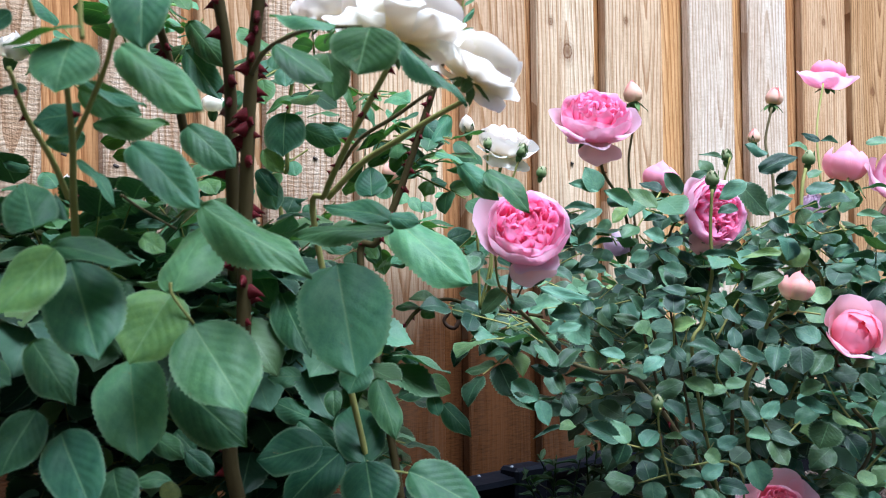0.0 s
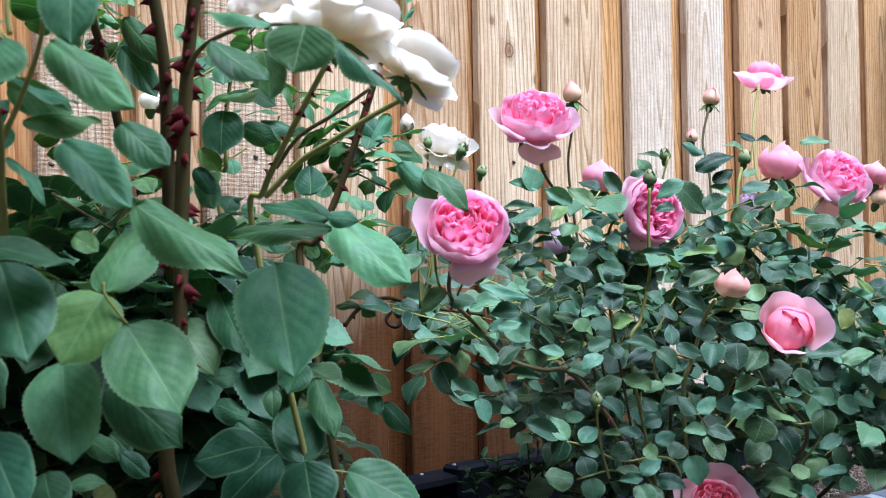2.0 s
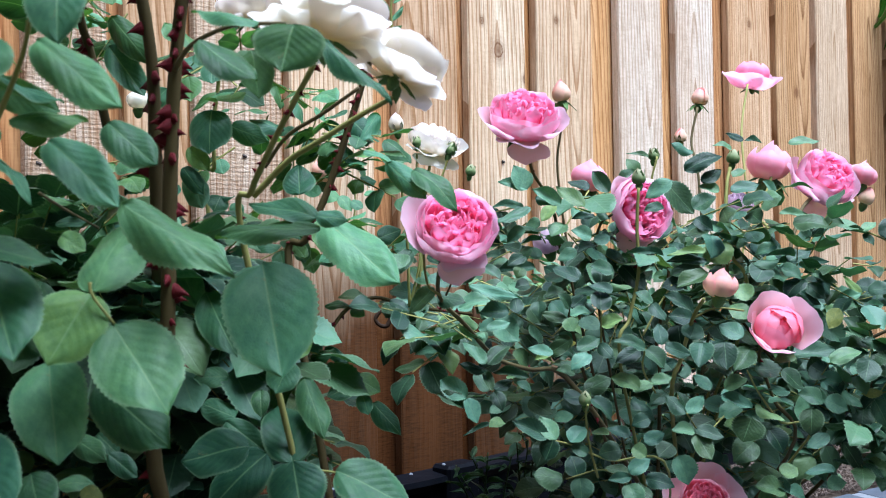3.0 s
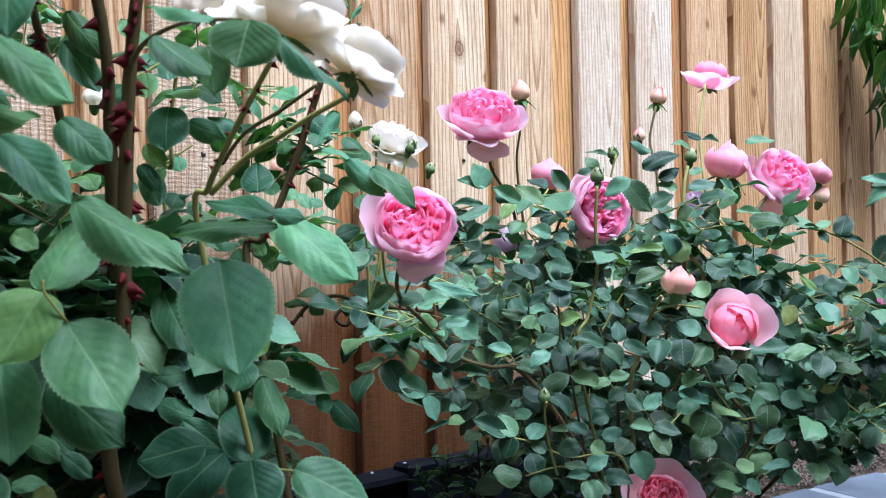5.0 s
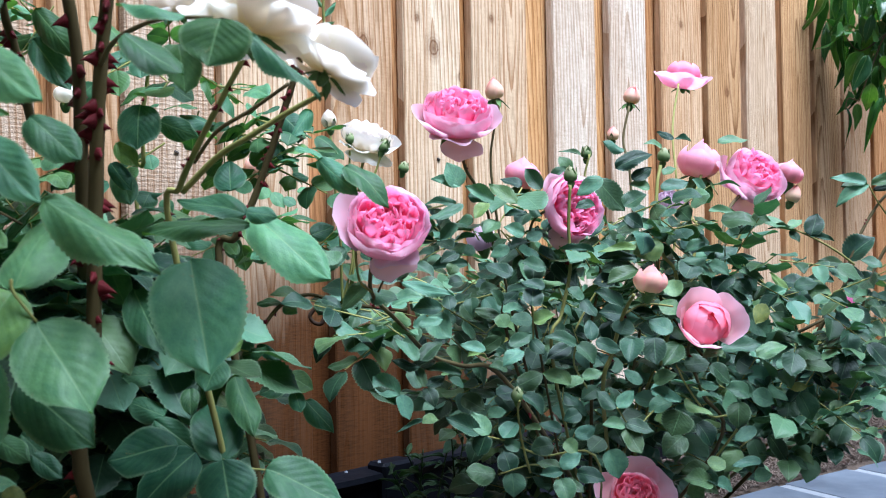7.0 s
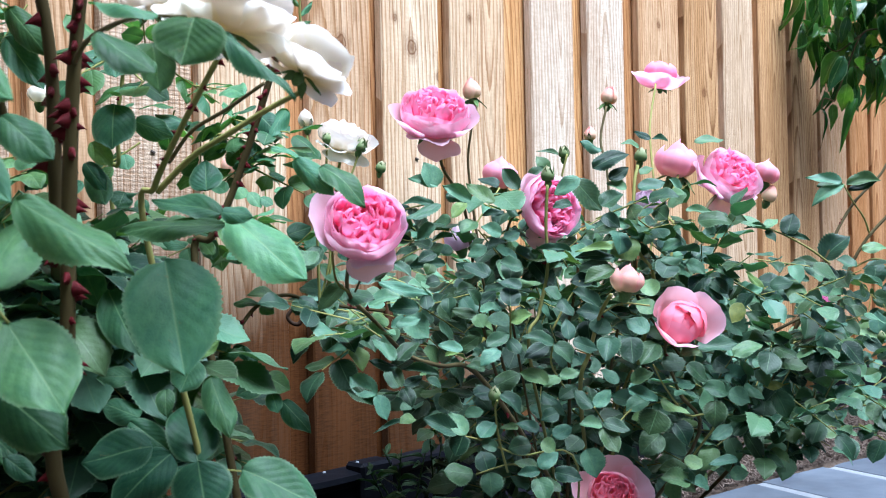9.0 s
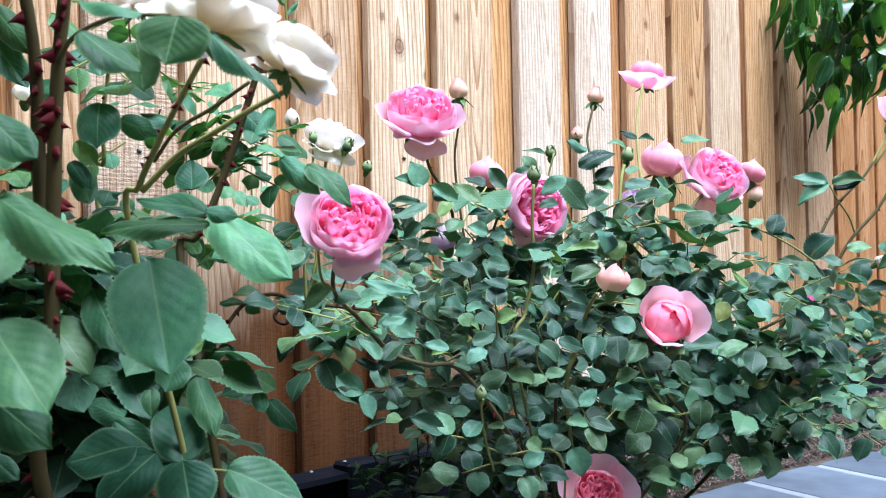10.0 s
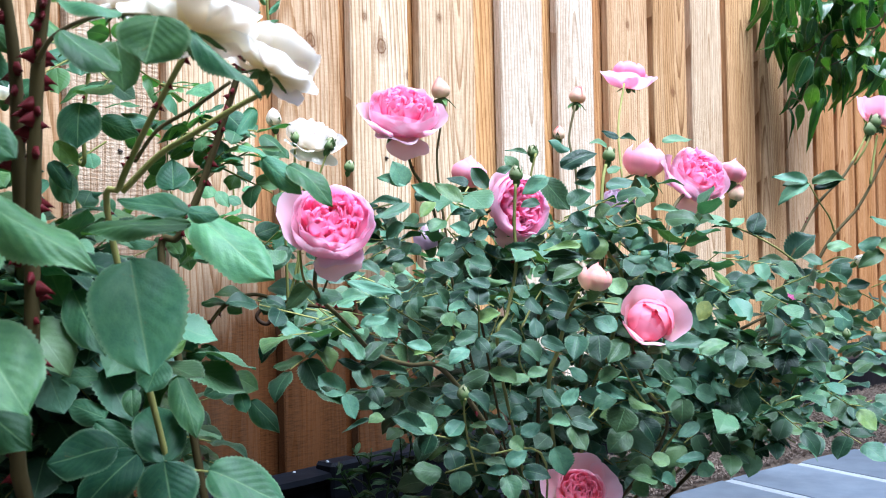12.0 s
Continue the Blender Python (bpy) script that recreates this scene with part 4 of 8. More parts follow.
# blooms of the pink rose
rose(pink_bush, (-0.436, -0.531, 0.556), (-0.36, -0.52, 0.77), 0.0325, "pink", seed=2, guards=2, droops=1, droop_at=0.1, tongue=0.88, sides=((0.78, -0.62, -0.5), (-0.78, 0.62, -0.5)), side_size=1.0, lift=0.15, hang=0.1)
rose(pink_bush, (-0.645, -0.656, 0.441), (-0.47, -0.68, 0.56), 0.0292, "pink", seed=3, guards=2, droops=1, droop_at=0.25, tongue=0.96, sides=((-0.8, 0.6, 0.25),), hang=0.3, lift=0.06)
rose(pink_bush, (-0.346, -0.6, 0.466), (-0.2, -0.98, 0.08), 0.0308, "pink", seed=4, guards=2, droops=1, droop_at=0.0)
rose(pink_bush, (0.105, -0.555, 0.518), (-0.23, -0.77, 0.55), 0.0385, "pink", seed=5, guards=2, tongue=0.95, hang=0.4, lift=0.1, sides=((-0.78, 0.62, -0.2),))
cupped_rose(pink_bush, (-0.284, -0.711, 0.343), (-0.50, -0.66, 0.56), 0.0280, "coral", seed=6, guards=0, flare=-0.04, outer=(((-0.12, 0.09, 1.0), 1.0), ((0.78, -0.62, 0.12), 1.10), ((-0.78, 0.62, -0.15), 0.85), ((-0.39, 0.31, -0.85), 0.95)))
rose(pink_bush, (-0.292, -0.633, 0.172), (-0.50, -0.58, 0.64), 0.0235, "coral", seed=7, guards=0, droops=0, sides=((0.12, -0.09, 1.0), (0.78, -0.62, 0.15), (-0.78, 0.62, 0.1)), side_size=1.28)
cupped_rose(pink_bush, (0.223, -0.381, 0.682), (-0.1, -0.15, 0.98), 0.0321, "pink", seed=8, guards=6, flare=0.3)
rose(pink_bush, (0.07, -0.455, 0.489), (-0.19, -0.55, 0.82), 0.0209, "lilac", seed=9, guards=2, droops=0)

# buds of the pink rose
bud(pink_bush, (0.102, -0.478, 0.529), (-0.06, -0.25, 0.97), 0.0298, "blush", seed=1, opening=1.0, cover=0.0, outer=(((-0.78, 0.62, 0.2), 0.72), ((0.78, -0.62, -0.2), 0.85)))
bud(pink_bush, (0.222, -0.549, 0.52), (0.09, -0.25, 0.96), 0.0200, "coral", seed=2, opening=1.0, cover=0.2)
bud(pink_bush, (0.224, -0.551, 0.493), (0.18, -0.34, 0.92), 0.0138, "pale", seed=3, cover=0.3)
bud(pink_bush, (-0.352, -0.509, 0.587), (-0.15, -0.04, 0.99), 0.0130, "pale", seed=4, opening=0.3, cover=0.0)
bud(pink_bush, (-0.039, -0.464, 0.618), (0.05, -0.2, 0.98), 0.0130, "pale", seed=5, cover=0.0)
bud(pink_bush, (-0.058, -0.448, 0.57), (-0.15, -0.04, 0.99), 0.0101, "pale", seed=6, cover=0.3)
bud(pink_bush, (-0.265, -0.469, 0.5), (-0.12, -0.25, 0.96), 0.0205, "blush", seed=7, opening=1.0, cover=0.0, outer=(((-0.78, 0.62, 0.0), 0.8),))
bud(pink_bush, (-0.347, -0.694, 0.384), (-0.12, -0.33, 0.94), 0.0155, "pale", seed=8, opening=1.0, cover=0.2, outer=(((-0.5, -0.6, 0.6), 0.78), ((0.78, -0.62, 0.3), 0.72)))
bud(pink_bush, (-0.344, -0.48, 0.43), (-0.39, -0.15, 0.91), 0.0158, "lilac", seed=9, opening=1.0, cover=0.3)
bud(pink_bush, (-0.3, -0.455, 0.433), (-0.05, -0.39, 0.92), 0.0082, "magenta", seed=10, cover=0.3)
bud(pink_bush, (0.049, -0.7, 0.35), (-0.03, -0.66, 0.75), 0.0122, "magenta", seed=11, opening=1.0, cover=0.2)
bud(pink_bush, (0.106, -0.686, 0.308), (-0.4, -0.08, 0.91), 0.0151, "pale", seed=12, opening=1.0, cover=0.2)
green_bud(pink_bush, (-0.369, -0.621, 0.491), (-0.07, -0.1, 0.99), 0.0086, 1)
green_bud(pink_bush, (-0.127, -0.457, 0.542), (-0.07, -0.1, 0.99), 0.0089, 2)
green_bud(pink_bush, (-0.093, -0.547, 0.532), (0.05, -0.19, 0.98), 0.0097, 3)
green_bud(pink_bush, (-0.487, -0.649, 0.291), (-0.07, -0.1, 0.99), 0.0075, 4)

# blooms of the white rose
rose(white_bush, (-0.843, -0.763, 0.555), (0.16, 0.02, 0.95), 0.0315, "white", seed=11, guards=6, droops=3, droop_at=-0.6, tongue=0.8)
rose(white_bush, (-0.789, -0.768, 0.534), (0.50, -0.14, 0.84), 0.0245, "white", seed=12, guards=5, droops=1, droop_at=0.3, tongue=0.8)
rose(white_bush, (-0.778, -0.581, 0.608), (-0.3, -0.06, 0.95), 0.0231, "white", seed=14, guards=4, droops=1)
bud(white_bush, (-0.931, -0.327, 0.597), (0.03, -0.32, 0.95), 0.0140, "white", seed=5, opening=1.0, cover=0.2)
rose(white_bush, (-0.527, -0.499, 0.531), (-0.06, -0.50, 0.86), 0.0225, "white", seed=13, guards=3, droops=2, droop_at=-0.7, tongue=0.95, sides=((0.78, -0.62, -0.2),))
bud(white_bush, (-0.565, -0.492, 0.542), (-0.14, -0.04, 0.99), 0.0093, "white", seed=1, cover=0.2)
green_bud(white_bush, (-0.551, -0.503, 0.527), (-0.07, -0.1, 0.99), 0.0056, 5)
green_bud(white_bush, (-0.527, -0.521, 0.519), (0.18, -0.3, 0.94), 0.0075, 6)
green_bud(white_bush, (-0.512, -0.533, 0.499), (0.1, -0.24, 0.97), 0.0062, 7)
bud(white_bush, (-0.707, -0.251, 0.58), (-0.07, -0.1, 0.99), 0.0123, "white", seed=2, opening=1.0, cover=0.3)
bud(white_bush, (-0.825, -0.157, 0.501), (0.01, -0.16, 0.99), 0.0096, "white", seed=3, opening=1.0, cover=0.3)
bud(white_bush, (-0.501, -0.283, 0.513), (0.03, -0.32, 0.95), 0.0157, "pale", seed=4, opening=1.0, cover=0.3)

# canes
cane(white_bush, [(-0.75, -0.62, 0), (-0.864, -0.605, 0.254), (-0.865, -0.613, 0.368), (-0.866, -0.622, 0.482), (-0.866, -0.63, 0.548), (-0.864, -0.64, 0.606)], 0.0057, 0.0041, CANE_OLD, 58, 0.0105, 3)
cane(white_bush, [(-0.858, -0.588, 0.406), (-0.863, -0.595, 0.484), (-0.868, -0.601, 0.553), (-0.879, -0.603, 0.612)], 0.0051, 0.0038, CANE_OLD, 22, 0.0105, 4)
cane(white_bush, [(-0.7, -0.58, 0), (-0.72, -0.6, 0.2), (-0.722, -0.543, 0.413), (-0.714, -0.554, 0.436), (-0.704, -0.566, 0.467), (-0.697, -0.576, 0.498), (-0.692, -0.585, 0.525), (-0.685, -0.595, 0.56), (-0.68, -0.604, 0.591), (-0.678, -0.61, 0.639)], 0.0034, 0.0024, CANE_OLD, 60, 0.0055, 5)
cane(white_bush, [(-0.75, -0.62, 0.05), (-0.76, -0.63, 0.2), (-0.814, -0.624, 0.437), (-0.82, -0.646, 0.465), (-0.824, -0.669, 0.484), (-0.825, -0.694, 0.507), (-0.821, -0.723, 0.54)], 0.0025, 0.0019, CANE_GREEN, 24, 0.005, 6)
cane(white_bush, [(-0.808, -0.63, 0.464), (-0.799, -0.659, 0.486), (-0.792, -0.688, 0.498), (-0.782, -0.719, 0.512), (-0.771, -0.75, 0.524)], 0.0024, 0.0016, CANE_GREEN, 2, 0.005, 7)
cane(white_bush, [(-0.791, -0.618, 0.486), (-0.79, -0.645, 0.505), (-0.783, -0.676, 0.517), (-0.776, -0.708, 0.531)], 0.0016, 0.0013, CANE_RED, 0, 0.005, 8)
cane(white_bush, [(-0.865, -0.624, 0.542), (-0.876, -0.664, 0.551), (-0.884, -0.705, 0.552), (-0.89, -0.749, 0.549), (-0.891, -0.796, 0.541)], 0.0019, 0.0009, CANE_RED, 0, 0.005, 9)
cane(white_bush, [(-1.008, -0.7, 0.432), (-1.018, -0.725, 0.454), (-1.027, -0.75, 0.476), (-1.038, -0.774, 0.499), (-1.048, -0.798, 0.514)], 0.0021, 0.0011, CANE_GREEN, 3, 0.005, 10)
cane(white_bush, [(-1.013, -0.71, 0.48), (-1.015, -0.742, 0.497), (-1.018, -0.775, 0.517), (-1.025, -0.804, 0.541)], 0.0016, 0.0010, CANE_GREEN, 0, 0.005, 11)
cane(white_bush, [(-1.041, -0.803, 0.514), (-1.042, -0.803, 0.526), (-1.041, -0.804, 0.541)], 0.0012, 0.0011)
cane(white_bush, [(-1.011, -0.698, 0.453), (-1.025, -0.713, 0.472), (-1.041, -0.726, 0.49), (-1.054, -0.742, 0.51)], 0.0018, 0.0011, CANE_GREEN, 2, 0.005, 12)
cane(white_bush, [(-1.045, -0.75, 0.534), (-1.049, -0.747, 0.552)], 0.0011, 0.0009)
cane(white_bush, [(-0.72, -0.55, 0), (-0.711, -0.399, 0.456), (-0.712, -0.41, 0.507), (-0.717, -0.417, 0.542), (-0.717, -0.427, 0.576), (-0.719, -0.436, 0.61)], 0.0023, 0.0018, CANE_GREEN, 10, 0.005, 13)
cane(white_bush, [(-0.85, -0.495, 0.515), (-0.866, -0.501, 0.573), (-0.877, -0.51, 0.595), (-0.887, -0.52, 0.625)], 0.0035, 0.0029, CANE_OLD, 16, 0.008, 14)
cane(white_bush, [(-0.72, -0.57, 0.1), (-0.702, -0.442, 0.333), (-0.681, -0.446, 0.337), (-0.656, -0.453, 0.331), (-0.63, -0.462, 0.351), (-0.608, -0.467, 0.376), (-0.581, -0.476, 0.386), (-0.549, -0.488, 0.377), (-0.496, -0.517, 0.368)], 0.0023, 0.0016, CANE_OLD, 16, 0.005, 15)
cane(white_bush, [(-0.974, -0.677, 0.457), (-0.935, -0.611, 0.454), (-0.886, -0.554, 0.444)], 0.0010, 0.0010, CANE_RED, 0, 0.005, 16)
cane(white_bush, [(-0.969, -0.73, 0.408), (-0.968, -0.731, 0.401), (-0.959, -0.737, 0.386)], 0.0010, 0.0007, CANE_GREEN, 0, 0.005, 17)
cane(white_bush, [(-0.803, -0.667, 0.286), (-0.797, -0.678, 0.282), (-0.787, -0.692, 0.28)], 0.0011, 0.0007)
cane(white_bush, [(-0.556, -0.495, 0.378), (-0.557, -0.495, 0.412), (-0.558, -0.495, 0.444), (-0.562, -0.493, 0.491), (-0.565, -0.492, 0.534)], 0.0016, 0.0013, CANE_GREEN, 0, 0.005, 18)
cane(white_bush, [(-0.556, -0.495, 0.378), (-0.549, -0.501, 0.401), (-0.548, -0.503, 0.433), (-0.551, -0.502, 0.486), (-0.551, -0.503, 0.52)], 0.0013, 0.0011, CANE_GREEN, 0, 0.005, 18)
cane(white_bush, [(-0.556, -0.495, 0.378), (-0.549, -0.502, 0.417), (-0.547, -0.504, 0.454), (-0.533, -0.516, 0.496), (-0.527, -0.522, 0.52)], 0.0013, 0.0011, CANE_GREEN, 0, 0.005, 18)
cane(white_bush, [(-0.556, -0.495, 0.378), (-0.545, -0.498, 0.401), (-0.541, -0.496, 0.439), (-0.534, -0.497, 0.492), (-0.526, -0.498, 0.529)], 0.0019, 0.0016, CANE_GREEN, 0, 0.005, 18)
cane(white_bush, [(-0.476, -0.305, 0.464), (-0.475, -0.307, 0.489), (-0.476, -0.307, 0.508)], 0.0013, 0.0010)
cane(white_bush, [(-0.506, -0.282, 0.477), (-0.502, -0.286, 0.502), (-0.501, -0.287, 0.516)], 0.0013, 0.0010)

# large leaves of the white rose
leaf(white_bush, (-0.96, -0.737, 0.387), (-0.95, -0.777, 0.343), 0.0455, (-0.47, -0.58, 0.67), NEAR_LEAVES[5:6])
leaf(white_bush, (-0.846, -0.7, 0.416), (-0.865, -0.747, 0.359), 0.057, (-0.48, -0.56, 0.68), NEAR_LEAVES[2:3])
leaf(white_bush, (-1.024, -0.739, 0.418), (-1.027, -0.78, 0.376), 0.039, (-0.47, -0.56, 0.68), NEAR_LEAVES[7:8])
leaf(white_bush, (-0.964, -0.721, 0.401), (-0.993, -0.732, 0.372), 0.038, (-0.49, -0.76, 0.43))
leaf(white_bush, (-0.964, -0.721, 0.403), (-0.937, -0.707, 0.442), 0.033, (-0.62, -0.54, 0.57))
leaf(white_bush, (-0.956, -0.741, 0.448), (-0.926, -0.798, 0.419), 0.028, (-0.48, -0.61, 0.63))
leaf(white_bush, (-0.807, -0.706, 0.441), (-0.86, -0.667, 0.435), 0.022, (-0.36, -0.47, 0.81))
leaf(white_bush, (-0.803, -0.697, 0.445), (-0.831, -0.661, 0.462), 0.023, (-0.42, -0.53, 0.73))
leaf(white_bush, (-0.747, -0.627, 0.447), (-0.731, -0.693, 0.401), 0.040, (-0.42, -0.65, 0.63))
leaf(white_bush, (-0.696, -0.668, 0.485), (-0.681, -0.702, 0.461), 0.023, (-0.28, -0.63, 0.73))
leaf(white_bush, (-0.705, -0.648, 0.491), (-0.698, -0.682, 0.464), 0.018, (-0.84, -0.04, 0.54))
leaf(white_bush, (-0.893, -0.807, 0.538), (-0.905, -0.811, 0.514), 0.038, (-0.42, -0.53, 0.73))
leaf(white_bush, (-0.916, -0.75, 0.536), (-0.898, -0.78, 0.515), 0.027, (-0.24, -0.48, 0.84))
leaf(white_bush, (-0.884, -0.75, 0.535), (-0.885, -0.765, 0.51), 0.025, (-0.03, -0.93, 0.36))
leaf(white_bush, (-0.907, -0.795, 0.539), (-0.93, -0.769, 0.55), 0.016, (-0.25, -0.33, 0.91))
leaf(white_bush, (-0.864, -0.791, 0.537), (-0.844, -0.831, 0.508), 0.013, (-0.19, -0.38, 0.91))
leaf(white_bush, (-1.049, -0.81, 0.512), (-1.057, -0.815, 0.488), 0.031, (-0.45, -0.58, 0.68))
leaf(white_bush, (-1.045, -0.813, 0.516), (-1.072, -0.793, 0.515), 0.012, (-0.12, -0.16, 0.98))
leaf(white_bush, (-1.013, -0.775, 0.519), (-0.99, -0.814, 0.485), 0.024, (-0.44, -0.56, 0.71))
leaf(white_bush, (-1.012, -0.801, 0.545), (-1.023, -0.819, 0.516), 0.028, (-0.53, -0.68, 0.51))
leaf(white_bush, (-0.858, -0.517, 0.602), (-0.849, -0.555, 0.565), 0.022, (-0.69, -0.59, 0.43))
leaf(white_bush, (-0.859, -0.516, 0.579), (-0.848, -0.545, 0.543), 0.022, (-0.71, -0.61, 0.36))
leaf(white_bush, (-1.008, -0.715, 0.511), (-0.986, -0.742, 0.5), 0.012, (-0.1, -0.14, 0.99))
leaf(white_bush, (-1.007, -0.703, 0.51), (-0.987, -0.728, 0.495), 0.018, (-0.52, -0.82, -0.23))
leaf(white_bush, (-1.005, -0.717, 0.491), (-0.974, -0.74, 0.493), 0.017, (-0.42, -0.53, 0.73))
leaf(white_bush, (-1.006, -0.703, 0.498), (-1.028, -0.686, 0.496), 0.023, (-0.53, -0.68, 0.51))
leaf(white_bush, (-0.997, -0.684, 0.488), (-1.015, -0.673, 0.484), 0.015, (-0.62, -0.78, -0.01))
leaf(white_bush, (-1.001, -0.758, 0.475), (-0.985, -0.797, 0.448), 0.024, (-0.42, -0.65, 0.63))
leaf(white_bush, (-0.945, -0.7, 0.495), (-0.93, -0.729, 0.47), 0.024, (-0.48, -0.61, 0.63))
leaf(white_bush, (-1.011, -0.711, 0.472), (-0.997, -0.734, 0.453), 0.009, (0.04, -0.39, 0.92))
leaf(white_bush, (-1.051, -0.768, 0.434), (-1.049, -0.745, 0.458), 0.025, (-0.51, -0.65, 0.57))
leaf(white_bush, (-1.037, -0.754, 0.425), (-1.008, -0.78, 0.421), 0.017, (-0.44, -0.56, 0.71))
leaf(white_bush, (-1.043, -0.774, 0.424), (-1.069, -0.772, 0.397), 0.028, (-0.47, -0.73, 0.5))
leaf(white_bush, (-0.969, -0.678, 0.364), (-0.986, -0.718, 0.322), 0.041, (-0.6, -0.75, 0.27))
leaf(white_bush, (-0.941, -0.674, 0.349), (-0.921, -0.72, 0.318), 0.034, (-0.56, -0.7, 0.44))
leaf(white_bush, (-1.029, -0.695, 0.378), (-1.021, -0.726, 0.352), 0.025, (-0.53, -0.68, 0.51))
leaf(white_bush, (-1.037, -0.725, 0.347), (-1.056, -0.731, 0.318), 0.025, (-0.53, -0.68, 0.51))
leaf(white_bush, (-1.027, -0.733, 0.335), (-1.028, -0.768, 0.307), 0.030, (-0.56, -0.7, 0.44))
leaf(white_bush, (-0.992, -0.709, 0.31), (-0.995, -0.729, 0.289), 0.024, (-0.56, -0.7, 0.44))
leaf(white_bush, (-0.946, -0.63, 0.286), (-0.929, -0.64, 0.289), 0.012, (-0.42, -0.53, 0.73))
leaf(white_bush, (-0.928, -0.607, 0.311), (-0.917, -0.631, 0.298), 0.016, (-0.53, -0.68, 0.51))
leaf(white_bush, (-0.907, -0.598, 0.309), (-0.9, -0.612, 0.297), 0.013, (-0.56, -0.7, 0.44))
leaf(white_bush, (-0.91, -0.621, 0.299), (-0.9, -0.639, 0.286), 0.014, (-0.53, -0.68, 0.51))
leaf(white_bush, (-1.069, -0.726, 0.374), (-1.055, -0.743, 0.364), 0.017, (-0.39, -0.77, 0.5))
leaf(white_bush, (-0.77, -0.508, 0.542), (-0.781, -0.521, 0.506), 0.035, (-0.48, -0.48, 0.73))
leaf(white_bush, (-0.748, -0.5, 0.531), (-0.728, -0.522, 0.519), 0.020, (-0.62, -0.78, -0.01))
leaf(white_bush, (-0.785, -0.496, 0.512), (-0.777, -0.516, 0.492), 0.016, (-0.77, -0.53, 0.36))
leaf(white_bush, (-0.736, -0.46, 0.564), (-0.758, -0.452, 0.552), 0.013, (-0.36, -0.47, 0.81))
leaf(white_bush, (-0.728, -0.465, 0.551), (-0.739, -0.459, 0.547), 0.011, (-0.2, -0.26, 0.94))
leaf(white_bush, (-0.687, -0.459, 0.552), (-0.707, -0.439, 0.558), 0.015, (-0.2, -0.26, 0.94))
leaf(white_bush, (-0.676, -0.468, 0.538), (-0.696, -0.445, 0.549), 0.020, (-0.36, -0.47, 0.81))
leaf(white_bush, (-0.666, -0.476, 0.534), (-0.679, -0.463, 0.538), 0.015, (-0.39, -0.51, 0.77))
leaf(white_bush, (-0.693, -0.517, 0.476), (-0.681, -0.497, 0.505), 0.028, (-0.57, -0.59, 0.57))
leaf(white_bush, (-0.652, -0.486, 0.478), (-0.658, -0.472, 0.49), 0.015, (-0.51, -0.65, 0.57))
leaf(white_bush, (-0.788, -0.493, 0.496), (-0.782, -0.513, 0.474), 0.015, (-0.82, -0.43, 0.37))
leaf(white_bush, (-0.735, -0.483, 0.475), (-0.755, -0.465, 0.478), 0.012, (-0.26, -0.35, 0.9))
leaf(white_bush, (-0.744, -0.476, 0.476), (-0.754, -0.481, 0.462), 0.019, (-0.46, -0.88, 0.09))
leaf(white_bush, (-0.709, -0.44, 0.473), (-0.71, -0.448, 0.459), 0.013, (-0.51, -0.65, 0.57))
leaf(white_bush, (-0.773, -0.479, 0.493), (-0.779, -0.508, 0.462), 0.021, (-0.44, -0.69, 0.57))
leaf(white_bush, (-0.752, -0.47, 0.48), (-0.768, -0.456, 0.483), 0.010, (-0.26, -0.35, 0.9))
leaf(white_bush, (-0.786, -0.672, 0.449), (-0.771, -0.687, 0.446), 0.014, (-0.75, -0.49, 0.45))
leaf(white_bush, (-0.722, -0.595, 0.45), (-0.736, -0.606, 0.43), 0.020, (-0.46, -0.88, 0.09))
leaf(white_bush, (-0.666, -0.537, 0.432), (-0.684, -0.53, 0.42), 0.017, (-0.42, -0.53, 0.73))
leaf(white_bush, (-0.661, -0.477, 0.423), (-0.661, -0.458, 0.441), 0.013, (-0.47, -0.59, 0.65))
leaf(white_bush, (-0.663, -0.475, 0.441), (-0.672, -0.466, 0.444), 0.008, (-0.2, -0.26, 0.94))
leaf(white_bush, (-0.551, -0.375, 0.483), (-0.554, -0.36, 0.498), 0.017, (-0.47, -0.59, 0.65))
leaf(white_bush, (-0.548, -0.377, 0.489), (-0.543, -0.39, 0.472), 0.015, (-0.42, -0.53, 0.73))
leaf(white_bush, (-0.528, -0.393, 0.488), (-0.516, -0.398, 0.495), 0.012, (-0.26, -0.35, 0.9))
leaf(white_bush, (-0.539, -0.384, 0.483), (-0.532, -0.395, 0.475), 0.014, (-0.42, -0.53, 0.73))
leaf(white_bush, (-0.572, -0.421, 0.457), (-0.54, -0.436, 0.465), 0.014, (-0.2, -0.26, 0.94))
leaf(white_bush, (-0.675, -0.596, 0.493), (-0.654, -0.607, 0.5), 0.014, (-0.2, -0.26, 0.94))
leaf(white_bush, (-0.682, -0.59, 0.505), (-0.66, -0.615, 0.496), 0.013, (-0.25, -0.33, 0.91))
leaf(white_bush, (-0.602, -0.464, 0.561), (-0.622, -0.454, 0.554), 0.010, (-0.26, -0.35, 0.9))
leaf(white_bush, (-0.619, -0.45, 0.55), (-0.609, -0.468, 0.539), 0.013, (-0.62, -0.65, 0.44))
leaf(white_bush, (-0.63, -0.505, 0.546), (-0.622, -0.523, 0.528), 0.025, (-0.58, -0.73, 0.36))
leaf(white_bush, (-0.611, -0.52, 0.551), (-0.633, -0.521, 0.525), 0.017, (-0.53, -0.68, 0.51))
leaf(white_bush, (-0.829, -0.599, 0.399), (-0.828, -0.638, 0.356), 0.031, (-0.69, -0.59, 0.43))
